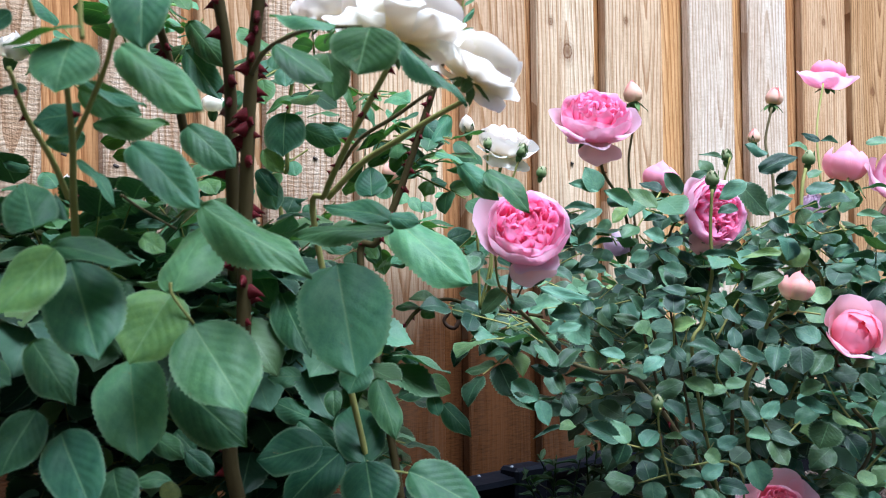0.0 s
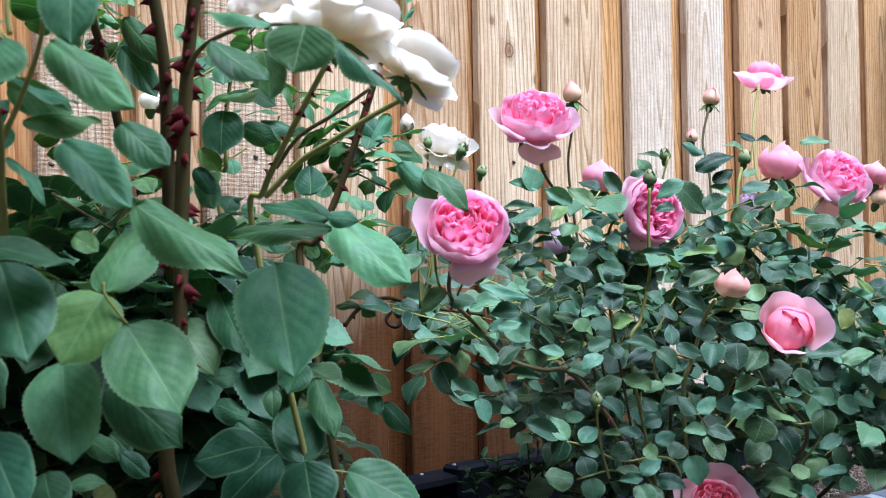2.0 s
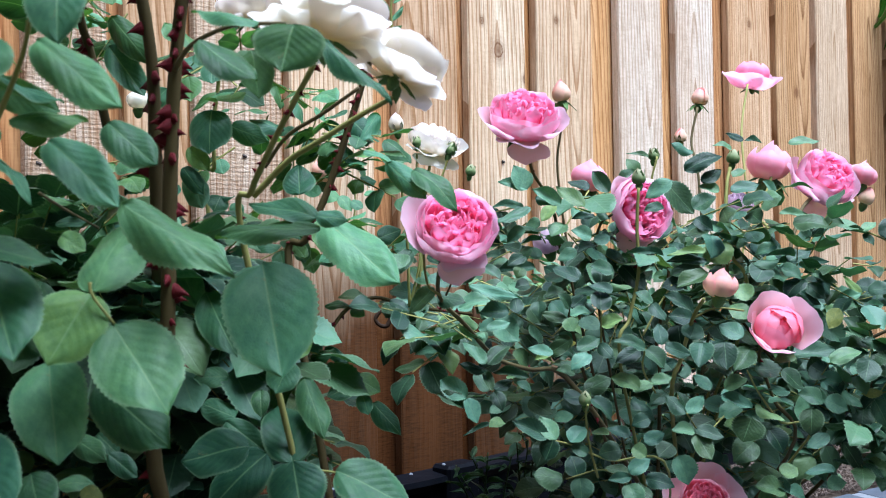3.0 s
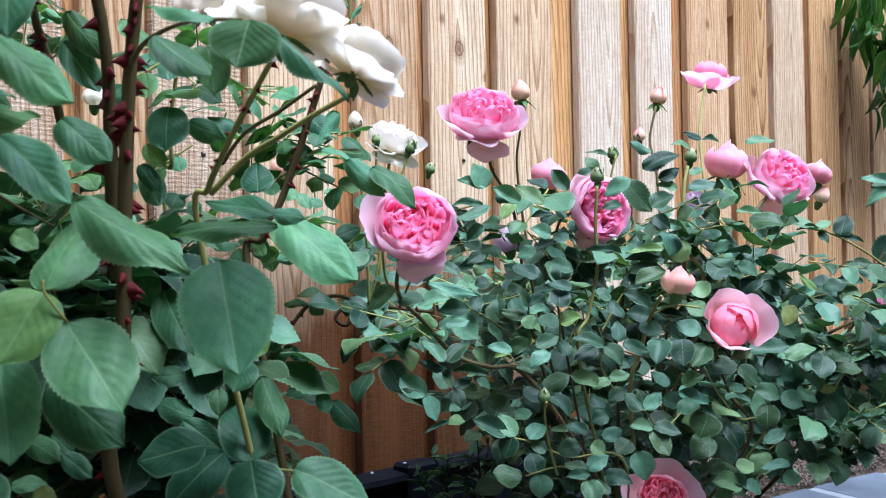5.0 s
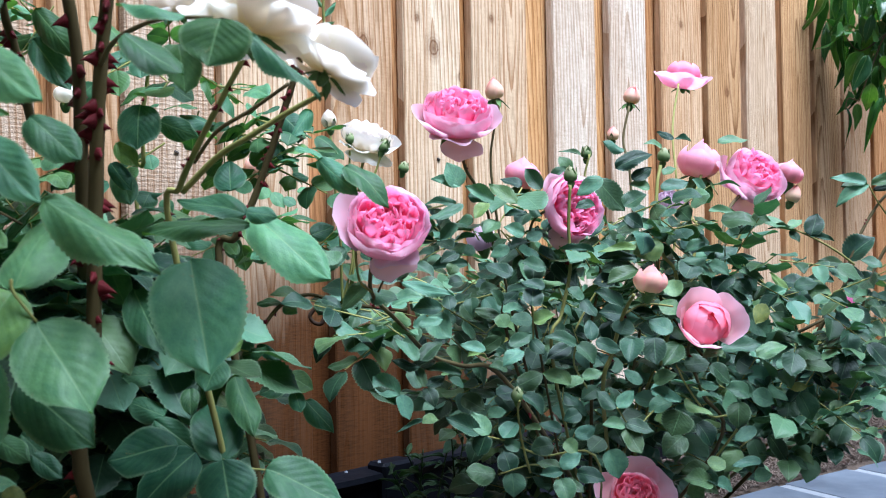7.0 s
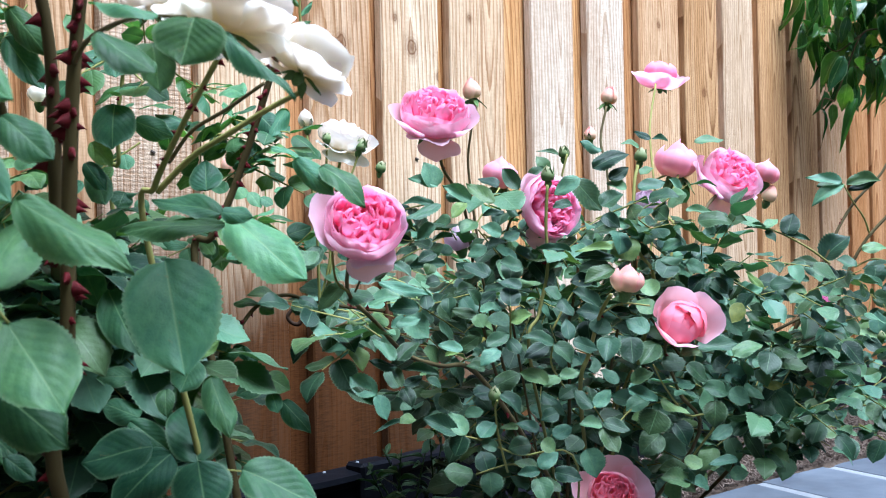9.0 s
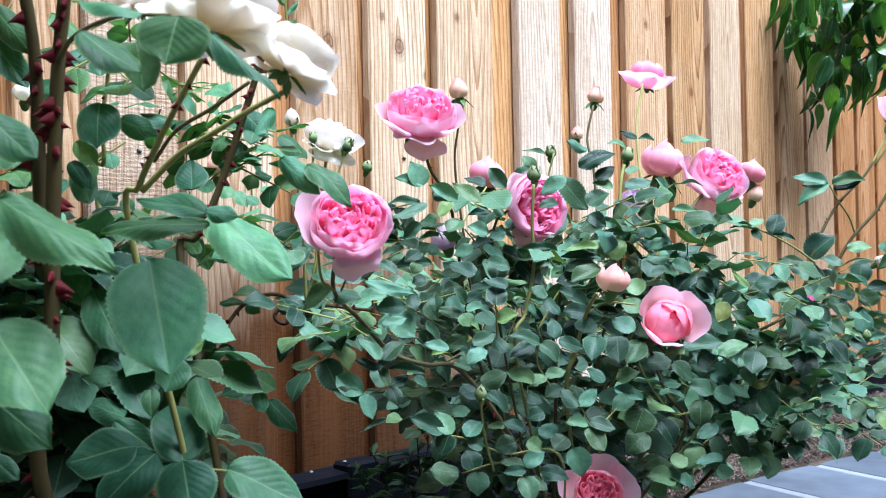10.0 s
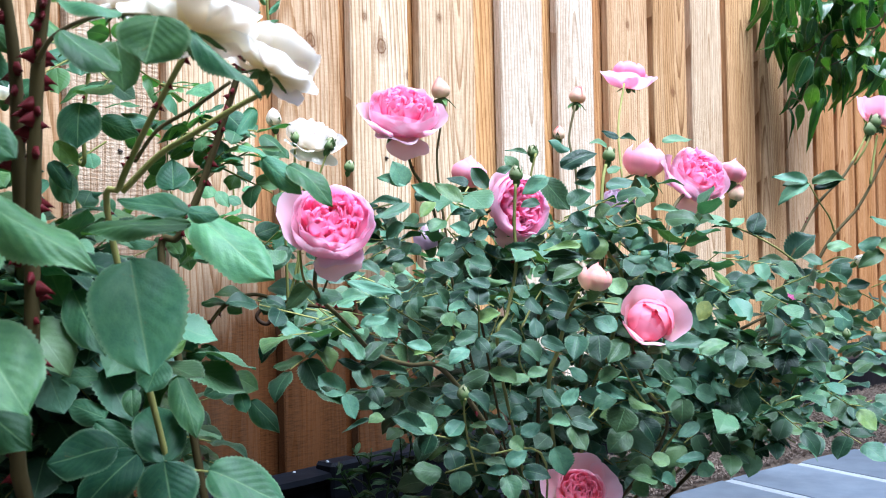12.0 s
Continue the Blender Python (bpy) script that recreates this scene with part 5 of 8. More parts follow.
leaf(white_bush, (-0.827, -0.562, 0.414), (-0.828, -0.587, 0.39), 0.021, (-0.4, -0.64, 0.65))
leaf(white_bush, (-0.789, -0.642, 0.35), (-0.802, -0.645, 0.329), 0.024, (-0.51, -0.65, 0.57))
leaf(white_bush, (-0.781, -0.633, 0.278), (-0.768, -0.595, 0.322), 0.037, (-0.42, -0.53, 0.73))
leaf(white_bush, (-0.758, -0.615, 0.335), (-0.767, -0.651, 0.298), 0.022, (-0.41, -0.8, 0.43))
leaf(white_bush, (-0.831, -0.658, 0.298), (-0.868, -0.634, 0.294), 0.036, (-0.42, -0.53, 0.73))
leaf(white_bush, (-0.809, -0.675, 0.288), (-0.814, -0.692, 0.256), 0.039, (-0.47, -0.59, 0.65))
leaf(white_bush, (-0.787, -0.692, 0.28), (-0.758, -0.735, 0.265), 0.036, (-0.44, -0.56, 0.7))
leaf(white_bush, (-0.806, -0.639, 0.289), (-0.845, -0.629, 0.257), 0.034, (-0.53, -0.68, 0.51))
leaf(white_bush, (-0.786, -0.566, 0.304), (-0.805, -0.54, 0.318), 0.020, (-0.51, -0.65, 0.57))
leaf(white_bush, (-0.78, -0.546, 0.333), (-0.801, -0.53, 0.332), 0.018, (-0.53, -0.68, 0.51))
leaf(white_bush, (-0.792, -0.562, 0.301), (-0.778, -0.598, 0.281), 0.019, (-0.56, -0.7, 0.44))
leaf(white_bush, (-0.761, -0.536, 0.32), (-0.757, -0.562, 0.292), 0.016, (-0.58, -0.73, 0.36))
leaf(white_bush, (-0.772, -0.578, 0.324), (-0.78, -0.591, 0.309), 0.014, (-0.53, -0.68, 0.51))
leaf(white_bush, (-0.761, -0.536, 0.342), (-0.752, -0.559, 0.325), 0.011, (-0.26, -0.8, 0.54))
leaf(white_bush, (-0.607, -0.478, 0.317), (-0.633, -0.457, 0.32), 0.021, (-0.51, -0.65, 0.57))
leaf(white_bush, (-0.609, -0.477, 0.308), (-0.632, -0.467, 0.298), 0.021, (-0.51, -0.65, 0.57))
leaf(white_bush, (-0.607, -0.478, 0.313), (-0.594, -0.497, 0.303), 0.022, (-0.51, -0.65, 0.57))
leaf(white_bush, (-0.603, -0.481, 0.299), (-0.604, -0.492, 0.281), 0.015, (-0.56, -0.7, 0.44))
leaf(white_bush, (-0.595, -0.487, 0.29), (-0.584, -0.514, 0.265), 0.020, (-0.53, -0.68, 0.51))
leaf(white_bush, (-0.618, -0.445, 0.341), (-0.608, -0.47, 0.324), 0.012, (-0.58, -0.73, 0.36))
leaf(white_bush, (-0.634, -0.458, 0.344), (-0.613, -0.445, 0.368), 0.022, (-0.51, -0.65, 0.57))
leaf(white_bush, (-0.759, -0.589, 0.347), (-0.738, -0.598, 0.358), 0.013, (-0.51, -0.65, 0.57))
leaf(white_bush, (-0.618, -0.446, 0.378), (-0.598, -0.459, 0.383), 0.016, (-0.26, -0.35, 0.9))
leaf(white_bush, (-0.599, -0.461, 0.376), (-0.592, -0.473, 0.37), 0.013, (-0.42, -0.53, 0.73))
leaf(white_bush, (-0.604, -0.458, 0.391), (-0.587, -0.483, 0.378), 0.014, (-0.26, -0.35, 0.9))
leaf(white_bush, (-1.053, -0.743, 0.536), (-1.067, -0.737, 0.528), 0.016, (-0.48, -0.61, 0.63))
leaf(white_bush, (-1.032, -0.695, 0.507), (-1.044, -0.684, 0.511), 0.013, (-0.36, -0.47, 0.81))
leaf(white_bush, (-0.952, -0.44, 0.492), (-0.966, -0.423, 0.5), 0.010, (-0.51, -0.65, 0.57))
leaf(white_bush, (-1.005, -0.654, 0.536), (-1.02, -0.651, 0.527), 0.010, (-0.26, -0.35, 0.9))
leaf(white_bush, (-0.887, -0.617, 0.44), (-0.878, -0.646, 0.414), 0.011, (-0.56, -0.7, 0.44))
leaf(white_bush, (-0.928, -0.585, 0.444), (-0.912, -0.594, 0.448), 0.009, (-0.45, -0.57, 0.68))
leaf(white_bush, (-0.935, -0.58, 0.463), (-0.92, -0.595, 0.457), 0.006, (-0.26, -0.35, 0.9))
leaf(white_bush, (-0.919, -0.592, 0.457), (-0.909, -0.595, 0.462), 0.006, (-0.26, -0.35, 0.9))
leaf(white_bush, (-0.997, -0.657, 0.443), (-1, -0.647, 0.46), 0.007, (0.3, -0.84, 0.44))
leaf(white_bush, (-0.957, -0.664, 0.434), (-0.949, -0.677, 0.426), 0.013, (-0.56, -0.7, 0.44))
leaf(white_bush, (-0.965, -0.657, 0.408), (-0.978, -0.666, 0.389), 0.020, (-0.56, -0.7, 0.44))

# leaves of the pink rose
leaf(pink_bush, (-0.476, -0.573, 0.485), (-0.486, -0.568, 0.508), 0.022, (-0.53, -0.36, 0.77))
leaf(pink_bush, (-0.476, -0.574, 0.485), (-0.496, -0.557, 0.496), 0.011, (-0.49, -0.74, 0.45))
leaf(pink_bush, (-0.456, -0.565, 0.479), (-0.447, -0.582, 0.47), 0.011, (-0.3, -0.82, 0.49))
leaf(pink_bush, (-0.464, -0.557, 0.469), (-0.488, -0.536, 0.473), 0.011, (-0.55, -0.55, 0.63))
leaf(pink_bush, (-0.474, -0.575, 0.468), (-0.511, -0.565, 0.452), 0.015, (-0.58, -0.36, 0.73))
leaf(pink_bush, (-0.439, -0.582, 0.472), (-0.46, -0.565, 0.487), 0.015, (-0.76, -0.49, 0.42))
leaf(pink_bush, (-0.428, -0.564, 0.472), (-0.446, -0.562, 0.457), 0.014, (-0.48, -0.44, 0.76))
leaf(pink_bush, (-0.438, -0.554, 0.456), (-0.448, -0.538, 0.45), 0.015, (-0.75, -0.39, 0.53))
leaf(pink_bush, (-0.422, -0.57, 0.453), (-0.439, -0.568, 0.442), 0.021, (-0.67, -0.33, 0.67))
leaf(pink_bush, (-0.478, -0.57, 0.449), (-0.493, -0.562, 0.436), 0.013, (-0.47, -0.67, 0.57))
leaf(pink_bush, (-0.466, -0.554, 0.428), (-0.472, -0.537, 0.437), 0.015, (-0.49, -0.53, 0.69))
leaf(pink_bush, (-0.478, -0.57, 0.423), (-0.499, -0.571, 0.417), 0.013, (-0.55, -0.68, 0.49))
leaf(pink_bush, (-0.461, -0.545, 0.422), (-0.453, -0.558, 0.431), 0.014, (-0.3, -0.73, 0.62))
leaf(pink_bush, (-0.495, -0.582, 0.412), (-0.501, -0.582, 0.403), 0.013, (-0.29, -0.71, 0.64))
leaf(pink_bush, (-0.43, -0.547, 0.428), (-0.444, -0.543, 0.423), 0.014, (-0.36, -0.76, 0.54))
leaf(pink_bush, (-0.456, -0.563, 0.412), (-0.483, -0.537, 0.41), 0.014, (-0.38, -0.8, 0.47))
leaf(pink_bush, (-0.438, -0.61, 0.468), (-0.449, -0.585, 0.489), 0.016, (-0.64, -0.34, 0.69))
leaf(pink_bush, (-0.374, -0.562, 0.49), (-0.387, -0.547, 0.501), 0.017, (-0.26, -0.64, 0.72))
leaf(pink_bush, (-0.359, -0.575, 0.486), (-0.367, -0.561, 0.509), 0.017, (-0.74, -0.46, 0.49))
leaf(pink_bush, (-0.352, -0.583, 0.497), (-0.33, -0.591, 0.509), 0.015, (-0.61, -0.65, 0.45))
leaf(pink_bush, (-0.234, -0.531, 0.534), (-0.256, -0.519, 0.54), 0.009, (-0.48, -0.52, 0.71))
leaf(pink_bush, (-0.305, -0.628, 0.507), (-0.277, -0.654, 0.526), 0.020, (-0.76, -0.5, 0.42))
leaf(pink_bush, (-0.198, -0.565, 0.537), (-0.216, -0.548, 0.548), 0.013, (-0.65, -0.45, 0.61))
leaf(pink_bush, (-0.168, -0.595, 0.54), (-0.186, -0.585, 0.547), 0.013, (-0.31, -0.6, 0.74))
leaf(pink_bush, (-0.293, -0.64, 0.495), (-0.274, -0.651, 0.507), 0.015, (-0.65, -0.57, 0.5))
leaf(pink_bush, (-0.28, -0.652, 0.485), (-0.291, -0.635, 0.492), 0.015, (-0.32, -0.81, 0.49))
leaf(pink_bush, (-0.364, -0.655, 0.492), (-0.384, -0.639, 0.477), 0.017, (-0.73, -0.54, 0.42))
leaf(pink_bush, (-0.351, -0.639, 0.491), (-0.34, -0.665, 0.464), 0.025, (-0.68, -0.54, 0.51))
leaf(pink_bush, (-0.349, -0.668, 0.465), (-0.334, -0.684, 0.477), 0.021, (-0.66, -0.44, 0.61))
leaf(pink_bush, (-0.393, -0.667, 0.465), (-0.413, -0.66, 0.463), 0.012, (-0.55, -0.5, 0.67))
leaf(pink_bush, (-0.331, -0.658, 0.457), (-0.333, -0.678, 0.446), 0.015, (-0.8, -0.41, 0.45))
leaf(pink_bush, (-0.392, -0.584, 0.461), (-0.406, -0.566, 0.463), 0.009, (-0.55, -0.59, 0.59))
leaf(pink_bush, (-0.382, -0.594, 0.458), (-0.383, -0.577, 0.47), 0.010, (-0.48, -0.52, 0.71))
leaf(pink_bush, (-0.433, -0.614, 0.44), (-0.45, -0.606, 0.447), 0.015, (-0.83, -0.39, 0.41))
leaf(pink_bush, (-0.416, -0.603, 0.435), (-0.402, -0.611, 0.441), 0.015, (-0.56, -0.49, 0.67))
leaf(pink_bush, (-0.399, -0.591, 0.433), (-0.424, -0.588, 0.426), 0.014, (-0.49, -0.4, 0.77))
leaf(pink_bush, (-0.443, -0.604, 0.427), (-0.457, -0.592, 0.419), 0.013, (-0.39, -0.77, 0.51))
leaf(pink_bush, (-0.456, -0.618, 0.4), (-0.468, -0.597, 0.415), 0.017, (-0.59, -0.28, 0.76))
leaf(pink_bush, (-0.435, -0.64, 0.407), (-0.454, -0.63, 0.413), 0.018, (-0.27, -0.72, 0.64))
leaf(pink_bush, (-0.41, -0.678, 0.421), (-0.44, -0.662, 0.426), 0.008, (-0.3, -0.75, 0.59))
leaf(pink_bush, (-0.357, -0.687, 0.425), (-0.385, -0.665, 0.425), 0.011, (-0.48, -0.6, 0.64))
leaf(pink_bush, (-0.356, -0.688, 0.415), (-0.381, -0.662, 0.42), 0.010, (-0.77, -0.44, 0.47))
leaf(pink_bush, (-0.254, -0.648, 0.432), (-0.284, -0.633, 0.419), 0.028, (-0.63, -0.61, 0.48))
leaf(pink_bush, (-0.38, -0.664, 0.403), (-0.357, -0.689, 0.409), 0.016, (-0.38, -0.6, 0.7))
leaf(pink_bush, (-0.115, -0.577, 0.556), (-0.134, -0.565, 0.563), 0.012, (-0.61, -0.53, 0.59))
leaf(pink_bush, (-0.056, -0.564, 0.558), (-0.078, -0.555, 0.561), 0.010, (-0.67, -0.41, 0.62))
leaf(pink_bush, (0.057, -0.534, 0.567), (0.087, -0.563, 0.572), 0.017, (-0.38, -0.6, 0.7))
leaf(pink_bush, (-0.169, -0.593, 0.493), (-0.147, -0.615, 0.505), 0.018, (-0.75, -0.33, 0.57))
leaf(pink_bush, (-0.124, -0.567, 0.513), (-0.108, -0.575, 0.522), 0.015, (-0.58, -0.3, 0.76))
leaf(pink_bush, (-0.099, -0.591, 0.508), (-0.1, -0.614, 0.481), 0.011, (-0.48, -0.52, 0.71))
leaf(pink_bush, (-0.041, -0.577, 0.472), (-0.014, -0.6, 0.475), 0.012, (-0.63, -0.42, 0.65))
leaf(pink_bush, (-0.174, -0.656, 0.428), (-0.188, -0.636, 0.443), 0.014, (-0.54, -0.73, 0.41))
leaf(pink_bush, (-0.063, -0.625, 0.449), (-0.033, -0.642, 0.456), 0.015, (-0.29, -0.65, 0.7))
leaf(pink_bush, (-0.06, -0.627, 0.448), (-0.062, -0.645, 0.431), 0.014, (-0.31, -0.81, 0.5))
leaf(pink_bush, (0.075, -0.619, 0.454), (0.047, -0.589, 0.469), 0.022, (-0.41, -0.48, 0.77))
leaf(pink_bush, (0.083, -0.627, 0.447), (0.058, -0.603, 0.452), 0.008, (-0.26, -0.64, 0.72))
leaf(pink_bush, (0.077, -0.621, 0.451), (0.097, -0.63, 0.463), 0.014, (-0.39, -0.51, 0.77))
leaf(pink_bush, (0.098, -0.641, 0.441), (0.108, -0.645, 0.471), 0.025, (-0.54, -0.4, 0.74))
leaf(pink_bush, (0.077, -0.621, 0.446), (0.085, -0.633, 0.433), 0.017, (-0.48, -0.41, 0.77))
leaf(pink_bush, (0.097, -0.64, 0.441), (0.117, -0.664, 0.435), 0.011, (-0.66, -0.5, 0.56))
leaf(pink_bush, (-0.632, -0.616, 0.397), (-0.651, -0.605, 0.378), 0.016, (-0.33, -0.65, 0.69))
leaf(pink_bush, (-0.632, -0.559, 0.385), (-0.623, -0.574, 0.38), 0.013, (-0.36, -0.58, 0.73))
leaf(pink_bush, (-0.617, -0.602, 0.39), (-0.604, -0.623, 0.384), 0.018, (-0.61, -0.5, 0.61))
leaf(pink_bush, (-0.59, -0.6, 0.379), (-0.573, -0.619, 0.388), 0.016, (-0.44, -0.5, 0.74))
leaf(pink_bush, (-0.57, -0.591, 0.397), (-0.548, -0.633, 0.385), 0.013, (-0.64, -0.32, 0.7))
leaf(pink_bush, (-0.545, -0.615, 0.374), (-0.562, -0.595, 0.374), 0.017, (-0.65, -0.59, 0.48))
leaf(pink_bush, (-0.512, -0.564, 0.365), (-0.501, -0.583, 0.345), 0.025, (-0.68, -0.48, 0.56))
leaf(pink_bush, (-0.553, -0.594, 0.358), (-0.532, -0.604, 0.367), 0.010, (-0.57, -0.6, 0.56))
leaf(pink_bush, (-0.539, -0.509, 0.35), (-0.547, -0.513, 0.326), 0.021, (-0.6, -0.54, 0.59))
leaf(pink_bush, (-0.531, -0.518, 0.352), (-0.53, -0.543, 0.334), 0.021, (-0.34, -0.62, 0.71))
leaf(pink_bush, (-0.588, -0.629, 0.333), (-0.593, -0.608, 0.354), 0.013, (-0.36, -0.66, 0.66))
leaf(pink_bush, (-0.587, -0.63, 0.333), (-0.566, -0.634, 0.351), 0.016, (-0.53, -0.44, 0.73))
leaf(pink_bush, (-0.586, -0.63, 0.328), (-0.6, -0.61, 0.333), 0.009, (-0.54, -0.48, 0.69))
leaf(pink_bush, (-0.584, -0.632, 0.311), (-0.582, -0.617, 0.331), 0.010, (-0.24, -0.64, 0.74))
leaf(pink_bush, (-0.583, -0.633, 0.312), (-0.569, -0.642, 0.319), 0.012, (-0.65, -0.37, 0.67))
leaf(pink_bush, (-0.562, -0.654, 0.321), (-0.579, -0.628, 0.326), 0.009, (-0.7, -0.36, 0.62))
leaf(pink_bush, (-0.546, -0.64, 0.309), (-0.559, -0.637, 0.317), 0.011, (-0.27, -0.61, 0.74))
leaf(pink_bush, (-0.538, -0.579, 0.302), (-0.538, -0.565, 0.321), 0.015, (-0.41, -0.52, 0.75))
leaf(pink_bush, (-0.599, -0.618, 0.305), (-0.608, -0.594, 0.32), 0.019, (-0.72, -0.55, 0.43))
leaf(pink_bush, (-0.6, -0.616, 0.298), (-0.616, -0.6, 0.31), 0.015, (-0.33, -0.66, 0.68))
leaf(pink_bush, (-0.599, -0.617, 0.305), (-0.598, -0.63, 0.287), 0.014, (-0.32, -0.61, 0.72))
leaf(pink_bush, (-0.569, -0.619, 0.308), (-0.572, -0.632, 0.296), 0.014, (-0.51, -0.64, 0.57))
leaf(pink_bush, (-0.499, -0.577, 0.384), (-0.504, -0.585, 0.37), 0.014, (-0.63, -0.52, 0.58))
leaf(pink_bush, (-0.484, -0.592, 0.381), (-0.49, -0.598, 0.367), 0.015, (-0.63, -0.34, 0.7))
leaf(pink_bush, (-0.472, -0.616, 0.365), (-0.492, -0.602, 0.37), 0.012, (-0.73, -0.42, 0.53))
leaf(pink_bush, (-0.451, -0.595, 0.39), (-0.473, -0.591, 0.385), 0.013, (-0.5, -0.47, 0.73))
leaf(pink_bush, (-0.511, -0.634, 0.337), (-0.531, -0.623, 0.343), 0.011, (-0.7, -0.45, 0.56))
leaf(pink_bush, (-0.506, -0.625, 0.336), (-0.5, -0.641, 0.348), 0.014, (-0.46, -0.76, 0.46))
leaf(pink_bush, (-0.504, -0.627, 0.336), (-0.515, -0.615, 0.331), 0.008, (-0.45, -0.53, 0.72))
leaf(pink_bush, (-0.443, -0.632, 0.395), (-0.43, -0.625, 0.417), 0.021, (-0.53, -0.62, 0.58))
leaf(pink_bush, (-0.45, -0.652, 0.39), (-0.466, -0.638, 0.397), 0.013, (-0.41, -0.66, 0.63))
leaf(pink_bush, (-0.466, -0.651, 0.373), (-0.456, -0.643, 0.393), 0.020, (-0.25, -0.6, 0.76))
leaf(pink_bush, (-0.445, -0.644, 0.395), (-0.434, -0.662, 0.392), 0.008, (-0.72, -0.4, 0.57))
leaf(pink_bush, (-0.47, -0.618, 0.375), (-0.482, -0.617, 0.389), 0.013, (-0.6, -0.35, 0.72))
leaf(pink_bush, (-0.47, -0.619, 0.375), (-0.458, -0.628, 0.386), 0.014, (-0.32, -0.69, 0.65))
leaf(pink_bush, (-0.478, -0.625, 0.369), (-0.464, -0.639, 0.371), 0.012, (-0.47, -0.43, 0.77))
leaf(pink_bush, (-0.488, -0.629, 0.366), (-0.485, -0.636, 0.355), 0.019, (-0.28, -0.61, 0.74))
leaf(pink_bush, (-0.443, -0.63, 0.358), (-0.46, -0.619, 0.363), 0.017, (-0.29, -0.74, 0.61))
leaf(pink_bush, (-0.458, -0.644, 0.359), (-0.448, -0.661, 0.366), 0.016, (-0.35, -0.69, 0.63))
leaf(pink_bush, (-0.487, -0.629, 0.338), (-0.495, -0.627, 0.352), 0.017, (-0.44, -0.64, 0.63))
leaf(pink_bush, (-0.488, -0.642, 0.338), (-0.466, -0.65, 0.351), 0.014, (-0.36, -0.69, 0.63))
leaf(pink_bush, (-0.488, -0.656, 0.336), (-0.508, -0.652, 0.327), 0.015, (-0.42, -0.49, 0.76))
leaf(pink_bush, (-0.482, -0.662, 0.345), (-0.477, -0.672, 0.332), 0.013, (-0.64, -0.41, 0.65))
leaf(pink_bush, (-0.462, -0.696, 0.341), (-0.485, -0.682, 0.351), 0.015, (-0.34, -0.65, 0.68))
leaf(pink_bush, (-0.457, -0.686, 0.34), (-0.481, -0.678, 0.329), 0.015, (-0.68, -0.59, 0.43))
leaf(pink_bush, (-0.461, -0.696, 0.341), (-0.453, -0.709, 0.324), 0.018, (-0.32, -0.77, 0.56))
leaf(pink_bush, (-0.444, -0.699, 0.343), (-0.439, -0.693, 0.362), 0.013, (-0.53, -0.69, 0.49))
leaf(pink_bush, (-0.442, -0.701, 0.342), (-0.428, -0.719, 0.336), 0.013, (-0.78, -0.38, 0.5))
leaf(pink_bush, (-0.373, -0.699, 0.404), (-0.401, -0.685, 0.393), 0.020, (-0.57, -0.32, 0.76))
leaf(pink_bush, (-0.391, -0.695, 0.37), (-0.413, -0.681, 0.387), 0.019, (-0.38, -0.52, 0.77))
leaf(pink_bush, (-0.371, -0.673, 0.396), (-0.388, -0.66, 0.394), 0.017, (-0.31, -0.86, 0.41))
leaf(pink_bush, (-0.409, -0.664, 0.378), (-0.419, -0.656, 0.39), 0.014, (-0.37, -0.52, 0.77))
leaf(pink_bush, (-0.433, -0.682, 0.379), (-0.431, -0.694, 0.363), 0.017, (-0.28, -0.69, 0.67))
leaf(pink_bush, (-0.341, -0.66, 0.36), (-0.36, -0.646, 0.365), 0.021, (-0.73, -0.43, 0.53))
leaf(pink_bush, (-0.368, -0.675, 0.343), (-0.358, -0.676, 0.358), 0.022, (-0.63, -0.51, 0.59))
leaf(pink_bush, (-0.385, -0.701, 0.342), (-0.404, -0.709, 0.322), 0.022, (-0.56, -0.47, 0.68))
leaf(pink_bush, (-0.333, -0.709, 0.344), (-0.341, -0.689, 0.357), 0.020, (-0.62, -0.35, 0.7))
leaf(pink_bush, (-0.362, -0.708, 0.341), (-0.375, -0.719, 0.321), 0.023, (-0.72, -0.54, 0.43))
leaf(pink_bush, (-0.328, -0.713, 0.333), (-0.349, -0.71, 0.315), 0.022, (-0.62, -0.52, 0.59))
leaf(pink_bush, (-0.465, -0.691, 0.307), (-0.476, -0.669, 0.317), 0.016, (-0.57, -0.44, 0.69))
leaf(pink_bush, (-0.442, -0.686, 0.309), (-0.428, -0.698, 0.316), 0.012, (-0.34, -0.62, 0.71))
leaf(pink_bush, (-0.442, -0.686, 0.31), (-0.459, -0.682, 0.306), 0.013, (-0.55, -0.39, 0.74))
leaf(pink_bush, (-0.437, -0.606, 0.297), (-0.417, -0.621, 0.307), 0.021, (-0.35, -0.71, 0.61))
leaf(pink_bush, (-0.444, -0.6, 0.313), (-0.459, -0.592, 0.318), 0.013, (-0.49, -0.53, 0.69))
leaf(pink_bush, (-0.336, -0.677, 0.296), (-0.351, -0.665, 0.307), 0.016, (-0.45, -0.54, 0.72))
leaf(pink_bush, (-0.345, -0.696, 0.297), (-0.329, -0.711, 0.306), 0.015, (-0.49, -0.61, 0.63))
leaf(pink_bush, (-0.196, -0.676, 0.413), (-0.172, -0.69, 0.426), 0.017, (-0.57, -0.49, 0.66))
leaf(pink_bush, (-0.184, -0.688, 0.415), (-0.16, -0.706, 0.416), 0.007, (-0.75, -0.44, 0.49))
leaf(pink_bush, (-0.219, -0.682, 0.408), (-0.207, -0.699, 0.397), 0.020, (-0.62, -0.32, 0.72))
